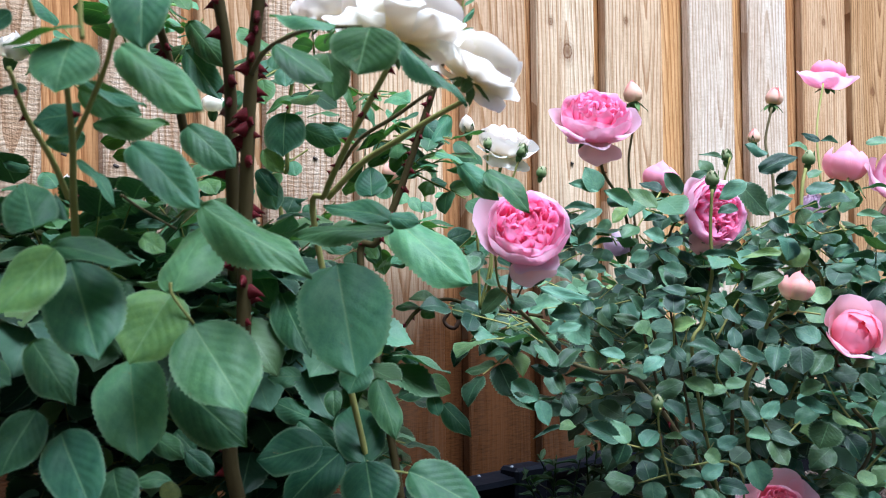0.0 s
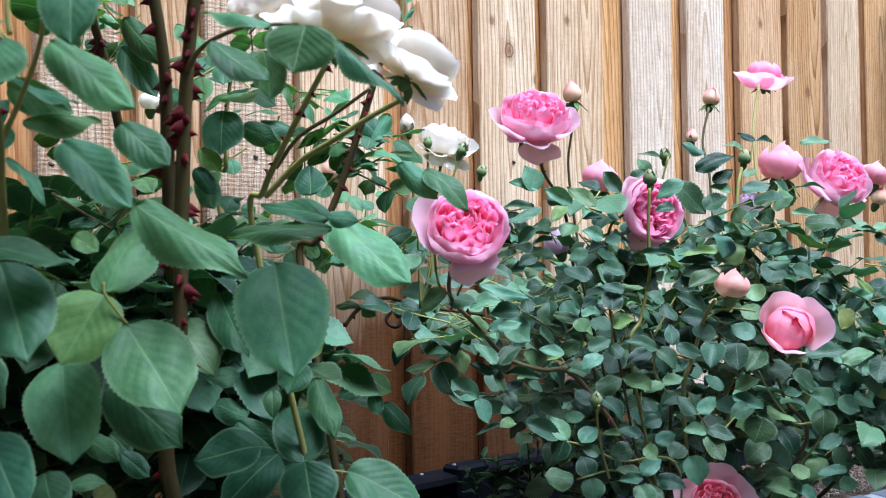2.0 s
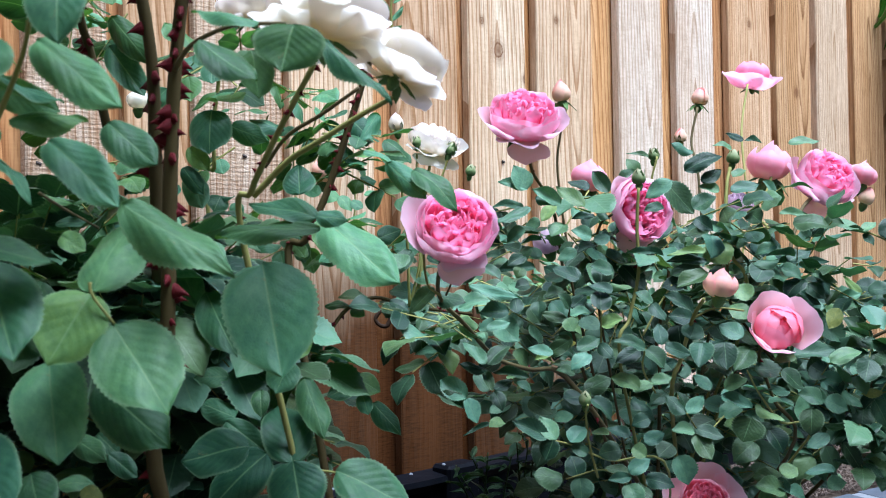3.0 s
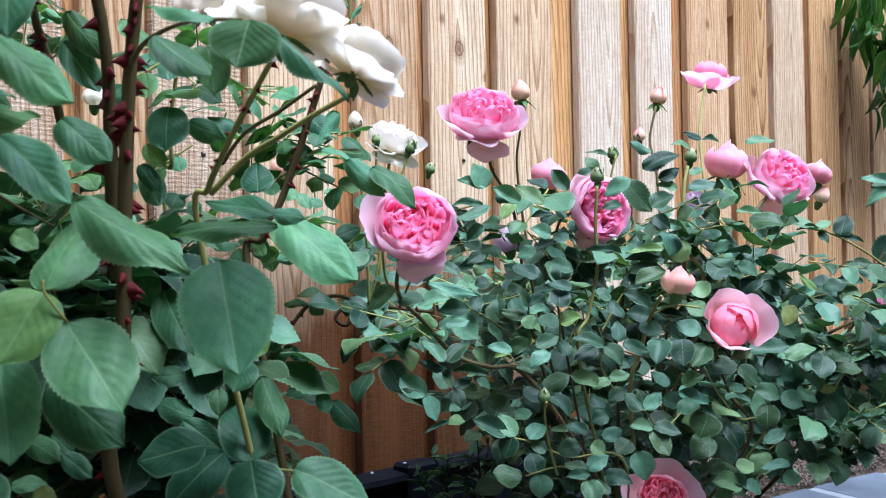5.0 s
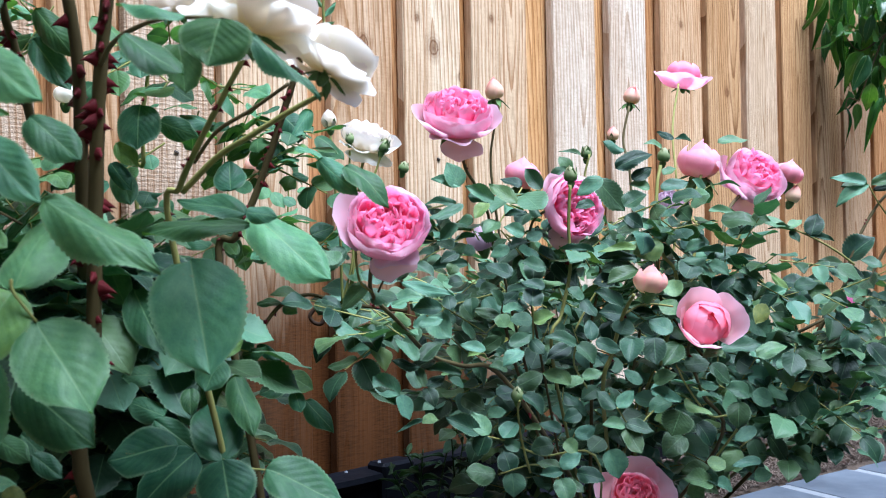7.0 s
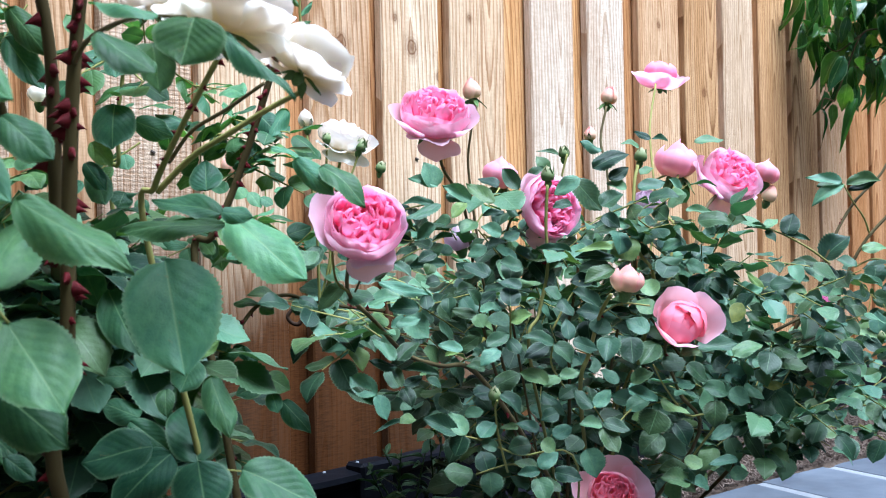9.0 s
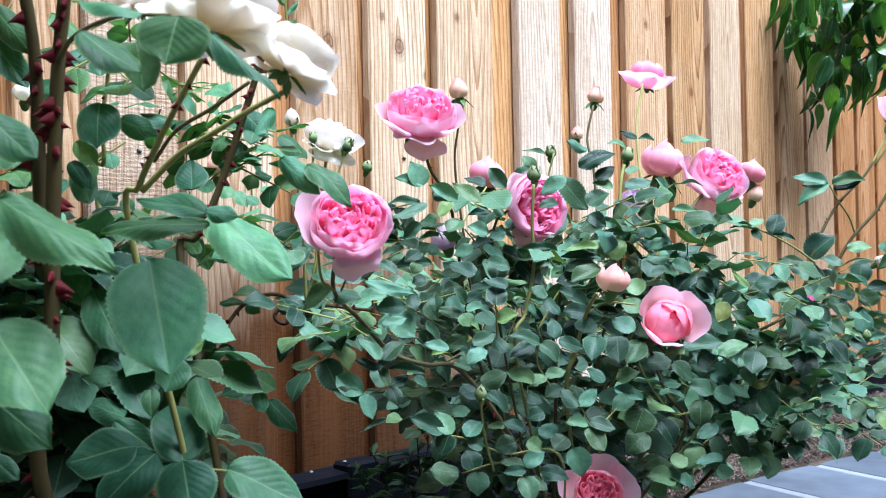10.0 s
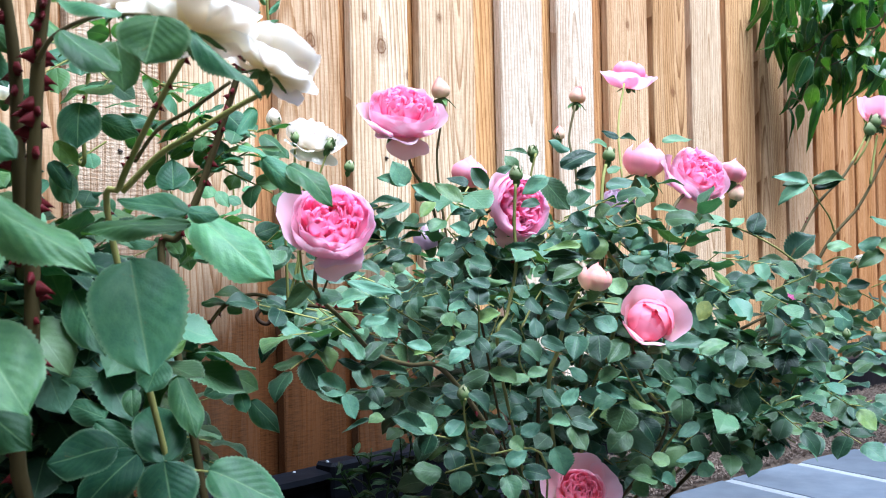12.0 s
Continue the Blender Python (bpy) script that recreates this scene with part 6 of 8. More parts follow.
leaf(pink_bush, (-0.145, -0.683, 0.403), (-0.135, -0.703, 0.405), 0.012, (-0.61, -0.4, 0.68))
leaf(pink_bush, (-0.152, -0.676, 0.401), (-0.142, -0.703, 0.394), 0.012, (-0.37, -0.78, 0.49))
leaf(pink_bush, (-0.203, -0.697, 0.396), (-0.229, -0.693, 0.382), 0.022, (-0.66, -0.3, 0.69))
leaf(pink_bush, (-0.22, -0.681, 0.416), (-0.24, -0.662, 0.41), 0.012, (-0.5, -0.39, 0.77))
leaf(pink_bush, (-0.204, -0.668, 0.431), (-0.222, -0.655, 0.423), 0.015, (-0.39, -0.64, 0.66))
leaf(pink_bush, (-0.065, -0.691, 0.376), (-0.078, -0.675, 0.397), 0.011, (-0.64, -0.28, 0.72))
leaf(pink_bush, (-0.133, -0.694, 0.366), (-0.102, -0.709, 0.38), 0.015, (-0.36, -0.72, 0.59))
leaf(pink_bush, (-0.155, -0.674, 0.389), (-0.153, -0.695, 0.375), 0.020, (-0.6, -0.26, 0.75))
leaf(pink_bush, (-0.17, -0.672, 0.383), (-0.151, -0.691, 0.371), 0.012, (-0.53, -0.56, 0.64))
leaf(pink_bush, (-0.155, -0.742, 0.331), (-0.156, -0.716, 0.357), 0.025, (-0.34, -0.54, 0.77))
leaf(pink_bush, (-0.145, -0.682, 0.352), (-0.142, -0.709, 0.329), 0.028, (-0.64, -0.59, 0.49))
leaf(pink_bush, (-0.255, -0.714, 0.322), (-0.22, -0.742, 0.333), 0.021, (-0.35, -0.54, 0.76))
leaf(pink_bush, (-0.229, -0.739, 0.316), (-0.203, -0.759, 0.33), 0.018, (-0.57, -0.46, 0.67))
leaf(pink_bush, (-0.139, -0.757, 0.33), (-0.167, -0.74, 0.332), 0.017, (-0.58, -0.41, 0.7))
leaf(pink_bush, (-0.281, -0.731, 0.326), (-0.3, -0.722, 0.321), 0.014, (-0.82, -0.37, 0.43))
leaf(pink_bush, (0, -0.684, 0.386), (0.006, -0.711, 0.355), 0.029, (-0.48, -0.71, 0.52))
leaf(pink_bush, (0.021, -0.705, 0.385), (-0.002, -0.682, 0.389), 0.014, (-0.47, -0.7, 0.54))
leaf(pink_bush, (0.079, -0.691, 0.404), (0.051, -0.672, 0.41), 0.015, (-0.49, -0.63, 0.61))
leaf(pink_bush, (0.082, -0.694, 0.383), (0.067, -0.68, 0.402), 0.018, (-0.4, -0.59, 0.7))
leaf(pink_bush, (0.1, -0.711, 0.369), (0.081, -0.685, 0.375), 0.018, (-0.35, -0.65, 0.68))
leaf(pink_bush, (0.013, -0.695, 0.345), (0.02, -0.716, 0.325), 0.022, (-0.39, -0.67, 0.63))
leaf(pink_bush, (-0.04, -0.713, 0.324), (-0.029, -0.742, 0.316), 0.012, (-0.57, -0.44, 0.69))
leaf(pink_bush, (0.034, -0.715, 0.308), (0.057, -0.72, 0.331), 0.028, (-0.6, -0.48, 0.64))
leaf(pink_bush, (-0.059, -0.696, 0.348), (-0.036, -0.714, 0.344), 0.011, (-0.37, -0.54, 0.76))
leaf(pink_bush, (-0.017, -0.735, 0.297), (-0.029, -0.75, 0.264), 0.034, (-0.28, -0.71, 0.65))
leaf(pink_bush, (0.016, -0.697, 0.292), (0.028, -0.711, 0.282), 0.020, (-0.6, -0.6, 0.53))
leaf(pink_bush, (-0.536, -0.649, 0.269), (-0.559, -0.631, 0.283), 0.017, (-0.53, -0.68, 0.5))
leaf(pink_bush, (-0.531, -0.654, 0.267), (-0.536, -0.64, 0.286), 0.016, (-0.59, -0.39, 0.71))
leaf(pink_bush, (-0.533, -0.653, 0.267), (-0.543, -0.651, 0.252), 0.019, (-0.61, -0.38, 0.7))
leaf(pink_bush, (-0.508, -0.649, 0.261), (-0.489, -0.65, 0.273), 0.017, (-0.64, -0.45, 0.62))
leaf(pink_bush, (-0.497, -0.659, 0.251), (-0.506, -0.648, 0.258), 0.011, (-0.75, -0.41, 0.52))
leaf(pink_bush, (-0.476, -0.666, 0.268), (-0.49, -0.658, 0.27), 0.009, (-0.3, -0.59, 0.75))
leaf(pink_bush, (-0.465, -0.62, 0.222), (-0.465, -0.613, 0.241), 0.021, (-0.45, -0.76, 0.46))
leaf(pink_bush, (-0.49, -0.624, 0.225), (-0.511, -0.607, 0.228), 0.022, (-0.33, -0.65, 0.68))
leaf(pink_bush, (-0.479, -0.634, 0.225), (-0.483, -0.64, 0.205), 0.021, (-0.48, -0.61, 0.63))
leaf(pink_bush, (-0.478, -0.637, 0.298), (-0.497, -0.632, 0.296), 0.019, (-0.28, -0.59, 0.76))
leaf(pink_bush, (-0.487, -0.656, 0.298), (-0.48, -0.673, 0.28), 0.016, (-0.33, -0.56, 0.76))
leaf(pink_bush, (-0.439, -0.535, 0.281), (-0.43, -0.558, 0.27), 0.021, (-0.56, -0.58, 0.59))
leaf(pink_bush, (-0.421, -0.552, 0.264), (-0.414, -0.569, 0.269), 0.014, (-0.46, -0.56, 0.68))
leaf(pink_bush, (-0.514, -0.56, 0.286), (-0.51, -0.568, 0.28), 0.017, (-0.3, -0.8, 0.52))
leaf(pink_bush, (-0.492, -0.553, 0.268), (-0.509, -0.551, 0.266), 0.013, (-0.62, -0.39, 0.68))
leaf(pink_bush, (-0.501, -0.545, 0.267), (-0.526, -0.533, 0.259), 0.006, (-0.63, -0.5, 0.6))
leaf(pink_bush, (-0.445, -0.654, 0.248), (-0.462, -0.643, 0.246), 0.019, (-0.61, -0.62, 0.5))
leaf(pink_bush, (-0.411, -0.701, 0.281), (-0.416, -0.682, 0.295), 0.015, (-0.36, -0.65, 0.67))
leaf(pink_bush, (-0.403, -0.695, 0.282), (-0.404, -0.688, 0.3), 0.011, (-0.3, -0.74, 0.61))
leaf(pink_bush, (-0.411, -0.701, 0.281), (-0.397, -0.709, 0.296), 0.014, (-0.34, -0.58, 0.74))
leaf(pink_bush, (-0.406, -0.705, 0.265), (-0.422, -0.692, 0.267), 0.014, (-0.41, -0.58, 0.7))
leaf(pink_bush, (-0.406, -0.706, 0.267), (-0.393, -0.727, 0.261), 0.014, (-0.54, -0.58, 0.61))
leaf(pink_bush, (-0.406, -0.706, 0.262), (-0.41, -0.726, 0.246), 0.018, (-0.47, -0.48, 0.74))
leaf(pink_bush, (-0.327, -0.713, 0.278), (-0.347, -0.693, 0.292), 0.014, (-0.58, -0.32, 0.75))
leaf(pink_bush, (-0.299, -0.684, 0.275), (-0.318, -0.671, 0.266), 0.019, (-0.36, -0.55, 0.76))
leaf(pink_bush, (-0.327, -0.713, 0.27), (-0.34, -0.711, 0.249), 0.031, (-0.41, -0.49, 0.76))
leaf(pink_bush, (-0.308, -0.703, 0.244), (-0.333, -0.699, 0.231), 0.026, (-0.62, -0.6, 0.51))
leaf(pink_bush, (-0.307, -0.704, 0.278), (-0.297, -0.73, 0.264), 0.014, (-0.32, -0.58, 0.75))
leaf(pink_bush, (-0.271, -0.697, 0.251), (-0.268, -0.712, 0.23), 0.022, (-0.47, -0.53, 0.7))
leaf(pink_bush, (-0.252, -0.674, 0.252), (-0.247, -0.689, 0.24), 0.018, (-0.53, -0.39, 0.75))
leaf(pink_bush, (-0.26, -0.706, 0.19), (-0.282, -0.686, 0.197), 0.022, (-0.39, -0.6, 0.7))
leaf(pink_bush, (-0.448, -0.664, 0.229), (-0.432, -0.676, 0.241), 0.015, (-0.48, -0.72, 0.5))
leaf(pink_bush, (-0.448, -0.664, 0.229), (-0.464, -0.652, 0.236), 0.011, (-0.43, -0.59, 0.68))
leaf(pink_bush, (-0.455, -0.671, 0.227), (-0.476, -0.664, 0.227), 0.011, (-0.76, -0.45, 0.46))
leaf(pink_bush, (-0.438, -0.661, 0.25), (-0.432, -0.672, 0.242), 0.015, (-0.66, -0.4, 0.63))
leaf(pink_bush, (-0.447, -0.666, 0.262), (-0.458, -0.649, 0.27), 0.013, (-0.43, -0.66, 0.61))
leaf(pink_bush, (-0.429, -0.668, 0.222), (-0.421, -0.692, 0.219), 0.017, (-0.75, -0.33, 0.57))
leaf(pink_bush, (-0.444, -0.668, 0.219), (-0.44, -0.684, 0.208), 0.013, (-0.5, -0.55, 0.67))
leaf(pink_bush, (-0.448, -0.664, 0.219), (-0.456, -0.68, 0.201), 0.020, (-0.58, -0.56, 0.59))
leaf(pink_bush, (-0.423, -0.662, 0.253), (-0.409, -0.675, 0.261), 0.015, (-0.77, -0.4, 0.5))
leaf(pink_bush, (-0.351, -0.647, 0.23), (-0.347, -0.656, 0.202), 0.025, (-0.57, -0.68, 0.46))
leaf(pink_bush, (-0.363, -0.649, 0.242), (-0.38, -0.645, 0.233), 0.021, (-0.81, -0.36, 0.46))
leaf(pink_bush, (-0.263, -0.704, 0.207), (-0.248, -0.713, 0.215), 0.018, (-0.59, -0.48, 0.65))
leaf(pink_bush, (-0.258, -0.695, 0.2), (-0.256, -0.709, 0.189), 0.015, (-0.43, -0.54, 0.73))
leaf(pink_bush, (-0.207, -0.718, 0.275), (-0.229, -0.705, 0.283), 0.020, (-0.45, -0.65, 0.61))
leaf(pink_bush, (-0.205, -0.72, 0.275), (-0.196, -0.74, 0.267), 0.020, (-0.78, -0.38, 0.5))
leaf(pink_bush, (-0.242, -0.726, 0.271), (-0.251, -0.73, 0.247), 0.024, (-0.61, -0.44, 0.66))
leaf(pink_bush, (-0.174, -0.722, 0.281), (-0.163, -0.738, 0.265), 0.015, (-0.36, -0.81, 0.47))
leaf(pink_bush, (-0.131, -0.735, 0.269), (-0.125, -0.747, 0.241), 0.024, (-0.62, -0.27, 0.73))
leaf(pink_bush, (-0.202, -0.721, 0.241), (-0.226, -0.711, 0.228), 0.016, (-0.52, -0.44, 0.74))
leaf(pink_bush, (-0.183, -0.712, 0.228), (-0.16, -0.716, 0.242), 0.019, (-0.42, -0.51, 0.75))
leaf(pink_bush, (-0.174, -0.721, 0.229), (-0.163, -0.738, 0.199), 0.018, (-0.68, -0.51, 0.52))
leaf(pink_bush, (-0.217, -0.735, 0.21), (-0.244, -0.72, 0.211), 0.012, (-0.41, -0.51, 0.76))
leaf(pink_bush, (-0.136, -0.729, 0.207), (-0.135, -0.751, 0.197), 0.016, (-0.4, -0.78, 0.48))
leaf(pink_bush, (-0.134, -0.731, 0.216), (-0.126, -0.743, 0.226), 0.016, (-0.52, -0.39, 0.76))
leaf(pink_bush, (-0.203, -0.719, 0.19), (-0.198, -0.736, 0.195), 0.016, (-0.6, -0.57, 0.56))
leaf(pink_bush, (-0.252, -0.7, 0.2), (-0.275, -0.682, 0.206), 0.021, (-0.55, -0.53, 0.64))
leaf(pink_bush, (-0.258, -0.694, 0.184), (-0.267, -0.68, 0.178), 0.021, (-0.45, -0.7, 0.56))
leaf(pink_bush, (-0.22, -0.703, 0.181), (-0.239, -0.696, 0.188), 0.018, (-0.31, -0.69, 0.65))
leaf(pink_bush, (-0.064, -0.759, 0.307), (-0.084, -0.758, 0.281), 0.029, (-0.47, -0.56, 0.68))
leaf(pink_bush, (0.111, -0.72, 0.3), (0.092, -0.685, 0.311), 0.020, (-0.51, -0.48, 0.72))
leaf(pink_bush, (0.094, -0.703, 0.287), (0.11, -0.734, 0.248), 0.022, (-0.5, -0.75, 0.43))
leaf(pink_bush, (-0.003, -0.748, 0.264), (-0.022, -0.738, 0.236), 0.021, (-0.46, -0.6, 0.66))
leaf(pink_bush, (0.119, -0.726, 0.234), (0.129, -0.749, 0.21), 0.016, (-0.83, -0.38, 0.41))
leaf(pink_bush, (0.133, -0.739, 0.213), (0.14, -0.757, 0.185), 0.014, (-0.78, -0.4, 0.48))
leaf(pink_bush, (0.042, -0.72, 0.205), (0.058, -0.74, 0.188), 0.011, (-0.51, -0.42, 0.75))
leaf(pink_bush, (-0.359, -0.641, 0.29), (-0.379, -0.638, 0.283), 0.016, (-0.47, -0.66, 0.58))
leaf(pink_bush, (-0.367, -0.605, 0.282), (-0.356, -0.616, 0.271), 0.018, (-0.24, -0.64, 0.73))
leaf(pink_bush, (-0.395, -0.647, 0.27), (-0.409, -0.638, 0.265), 0.016, (-0.57, -0.6, 0.56))
leaf(pink_bush, (-0.152, -0.675, 0.303), (-0.149, -0.695, 0.292), 0.026, (-0.63, -0.58, 0.51))
leaf(pink_bush, (-0.093, -0.69, 0.3), (-0.086, -0.712, 0.288), 0.024, (-0.65, -0.58, 0.49))
leaf(pink_bush, (-0.218, -0.68, 0.303), (-0.207, -0.699, 0.285), 0.027, (-0.24, -0.63, 0.74))
leaf(pink_bush, (-0.281, -0.689, 0.308), (-0.268, -0.709, 0.314), 0.024, (-0.46, -0.51, 0.73))
leaf(pink_bush, (-0.099, -0.725, 0.272), (-0.118, -0.714, 0.254), 0.023, (-0.39, -0.5, 0.77))
leaf(pink_bush, (-0.038, -0.714, 0.259), (-0.033, -0.731, 0.247), 0.023, (-0.27, -0.7, 0.66))
leaf(pink_bush, (-0.283, -0.689, 0.38), (-0.289, -0.671, 0.392), 0.020, (-0.77, -0.34, 0.53))
leaf(pink_bush, (-0.261, -0.668, 0.357), (-0.261, -0.651, 0.374), 0.022, (-0.49, -0.54, 0.69))
leaf(pink_bush, (-0.143, -0.684, 0.349), (-0.146, -0.666, 0.361), 0.025, (-0.7, -0.52, 0.49))
leaf(pink_bush, (-0.065, -0.69, 0.358), (-0.042, -0.706, 0.367), 0.013, (-0.57, -0.7, 0.43))
leaf(pink_bush, (-0.536, -0.513, 0.366), (-0.56, -0.505, 0.359), 0.013, (-0.37, -0.59, 0.72))
leaf(pink_bush, (-0.551, -0.498, 0.366), (-0.565, -0.483, 0.369), 0.019, (-0.57, -0.41, 0.71))
leaf(pink_bush, (-0.543, -0.506, 0.377), (-0.566, -0.499, 0.364), 0.017, (-0.49, -0.4, 0.77))
leaf(pink_bush, (-0.562, -0.558, 0.398), (-0.575, -0.544, 0.408), 0.016, (-0.38, -0.8, 0.46))
leaf(pink_bush, (-0.526, -0.565, 0.413), (-0.519, -0.58, 0.402), 0.014, (-0.26, -0.69, 0.67))
leaf(pink_bush, (-0.475, -0.573, 0.396), (-0.487, -0.566, 0.394), 0.015, (-0.32, -0.67, 0.67))
leaf(pink_bush, (-0.622, -0.569, 0.414), (-0.626, -0.553, 0.428), 0.020, (-0.36, -0.68, 0.64))
leaf(pink_bush, (-0.587, -0.535, 0.429), (-0.606, -0.534, 0.409), 0.016, (-0.47, -0.79, 0.4))
leaf(pink_bush, (-0.523, -0.553, 0.358), (-0.539, -0.547, 0.367), 0.012, (-0.38, -0.81, 0.46))
leaf(pink_bush, (-0.157, -0.712, 0.365), (-0.173, -0.708, 0.344), 0.018, (-0.66, -0.68, 0.32), SICK_LEAVES)
leaf(pink_bush, (-0.149, -0.692, 0.334), (-0.157, -0.677, 0.335), 0.011, (-0.35, -0.53, 0.77), SICK_LEAVES)
leaf(pink_bush, (-0.126, -0.741, 0.278), (-0.145, -0.727, 0.276), 0.012, (-0.43, -0.56, 0.71), SICK_LEAVES)
leaf(pink_bush, (-0.453, -0.607, 0.343), (-0.463, -0.612, 0.339), 0.006, (-0.33, -0.65, 0.69), SICK_LEAVES)

# withered leaves
leaf(pink_bush, (0.13, -0.643, 0.253), (0.137, -0.65, 0.232), 0.012, (-0.6, -0.6, 0.5), DRY_LEAVES)
leaf(pink_bush, (0.154, -0.639, 0.222), (0.16, -0.646, 0.209), 0.01, (-0.6, -0.6, 0.5), DRY_LEAVES)
leaf(pink_bush, (0.149, -0.649, 0.235), (0.142, -0.641, 0.219), 0.009, (-0.6, -0.6, 0.5), DRY_LEAVES)
leaf(pink_bush, (-0.064, -0.653, 0.277), (-0.07, -0.646, 0.266), 0.008, (-0.6, -0.6, 0.5), DRY_LEAVES)
leaf(white_bush, (-0.948, -0.667, 0.289), (-0.938, -0.675, 0.283), 0.012, (-0.5, -0.6, 0.6), SICK_LEAVES)

# canes of the pink rose
cane(pink_bush, [(-0.16, -0.47, 0), (-0.2, -0.5, 0.12), (-0.355, -0.573, 0.233), (-0.423, -0.567, 0.307), (-0.477, -0.573, 0.317), (-0.529, -0.581, 0.332), (-0.577, -0.593, 0.364), (-0.621, -0.61, 0.39), (-0.648, -0.643, 0.42)], 0.0030, 0.0016, CANE_RED, 8, 0.005, 21)
cane(pink_bush, [(-0.648, -0.642, 0.391), (-0.655, -0.635, 0.4), (-0.657, -0.633, 0.42), (-0.657, -0.634, 0.431)], 0.0011, 0.0011, CANE_GREEN)
cane(pink_bush, [(-0.638, -0.637, 0.391), (-0.637, -0.645, 0.404), (-0.637, -0.652, 0.413)], 0.0009, 0.0009, CANE_RED)
cane(pink_bush, [(-0.16, -0.47, 0), (-0.25, -0.5, 0.15), (-0.369, -0.535, 0.336), (-0.396, -0.535, 0.463), (-0.424, -0.531, 0.508), (-0.438, -0.542, 0.532)], 0.0019, 0.0016, CANE_RED, 6, 0.004, 22)
cane(pink_bush, [(-0.16, -0.47, 0), (-0.327, -0.506, 0.356), (-0.343, -0.503, 0.442), (-0.355, -0.503, 0.514), (-0.359, -0.511, 0.549), (-0.36, -0.521, 0.577)], 0.0019, 0.0012, CANE_RED, 6, 0.004, 23)
cane(pink_bush, [(-0.16, -0.47, 0), (-0.22, -0.52, 0.1), (-0.398, -0.617, 0.319), (-0.392, -0.624, 0.362), (-0.386, -0.631, 0.405), (-0.387, -0.631, 0.448), (-0.386, -0.633, 0.486)], 0.0019, 0.0015, CANE_GREEN, 4, 0.004, 24)
cane(pink_bush, [(-0.16, -0.47, 0), (-0.354, -0.55, 0.393), (-0.367, -0.562, 0.428), (-0.376, -0.577, 0.453), (-0.38, -0.596, 0.463)], 0.0016, 0.0013, CANE_RED, 3, 0.004, 25)
cane(pink_bush, [(-0.335, -0.499, 0.405), (-0.323, -0.477, 0.443), (-0.282, -0.484, 0.497)], 0.0012, 0.0010, CANE_GREEN)
cane(pink_bush, [(-0.16, -0.47, 0), (-0.15, -0.5, 0.12), (-0.339, -0.632, 0.282), (-0.352, -0.653, 0.322), (-0.363, -0.675, 0.361), (-0.375, -0.696, 0.381)], 0.0027, 0.0017, CANE_GREEN, 4, 0.004, 26)
cane(pink_bush, [(-0.366, -0.677, 0.362), (-0.343, -0.686, 0.371), (-0.315, -0.699, 0.368)], 0.0011, 0.0009, CANE_GREEN)
cane(pink_bush, [(-0.16, -0.47, 0), (-0.08, -0.5, 0.2), (-0.156, -0.602, 0.376), (-0.157, -0.585, 0.421), (-0.151, -0.574, 0.454), (-0.14, -0.569, 0.5), (-0.126, -0.565, 0.524)], 0.0023, 0.0021, CANE_GREEN, 4, 0.004, 27)
cane(pink_bush, [(-0.16, -0.47, 0), (-0.094, -0.523, 0.388), (-0.096, -0.506, 0.457), (-0.09, -0.496, 0.528), (-0.085, -0.484, 0.565), (-0.069, -0.483, 0.609)], 0.0019, 0.0017, CANE_RED, 4, 0.004, 28)
cane(pink_bush, [(-0.16, -0.47, 0), (0.061, -0.466, 0.446), (0.099, -0.444, 0.518), (0.132, -0.418, 0.602), (0.176, -0.402, 0.675)], 0.0018, 0.0017, CANE_GREEN)
cane(pink_bush, [(-0.16, -0.47, 0), (-0.05, -0.48, 0.2), (-0.04, -0.576, 0.4), (0, -0.57, 0.442), (0.038, -0.561, 0.479), (0.082, -0.557, 0.502)], 0.0025, 0.0024, CANE_RED, 4, 0.004, 29)
cane(pink_bush, [(-0.1, -0.45, 0.1), (-0.01, -0.535, 0.414), (0.031, -0.507, 0.474), (0.086, -0.492, 0.53)], 0.0020, 0.0018, CANE_GREEN)
cane(pink_bush, [(-0.03, -0.587, 0.427), (0.051, -0.561, 0.443), (0.144, -0.547, 0.463)], 0.0017, 0.0012, CANE_RED)
cane(pink_bush, [(0.168, -0.666, 0.403), (0.14, -0.653, 0.422), (0.107, -0.636, 0.44), (0.074, -0.618, 0.454)], 0.0015, 0.0011, CANE_GREEN)
cane(pink_bush, [(-0.16, -0.47, 0), (-0.214, -0.682, 0.215), (-0.245, -0.686, 0.277), (-0.275, -0.69, 0.319), (-0.292, -0.706, 0.337)], 0.0021, 0.0015, CANE_RED, 3, 0.004, 30)
cane(pink_bush, [(-0.16, -0.47, 0), (-0.092, -0.66, 0.222), (-0.129, -0.627, 0.293), (-0.161, -0.597, 0.351), (-0.17, -0.589, 0.376), (-0.172, -0.588, 0.434)], 0.0020, 0.0018, CANE_OLD, 4, 0.004, 31)
cane(pink_bush, [(-0.16, -0.47, 0), (-0.225, -0.533, 0.27), (-0.227, -0.532, 0.327), (-0.218, -0.543, 0.403), (-0.225, -0.538, 0.467)], 0.0023, 0.0018, CANE_OLD, 6, 0.004, 32)
cane(pink_bush, [(-0.46, -0.639, 0.223), (-0.476, -0.643, 0.256), (-0.488, -0.65, 0.283), (-0.497, -0.66, 0.293)], 0.0012, 0.0010, CANE_GREEN)
cane(pink_bush, [(-0.16, -0.47, 0), (-0.382, -0.659, 0.219), (-0.447, -0.642, 0.237), (-0.495, -0.643, 0.256), (-0.532, -0.654, 0.266)], 0.0013, 0.0008, CANE_GREEN)
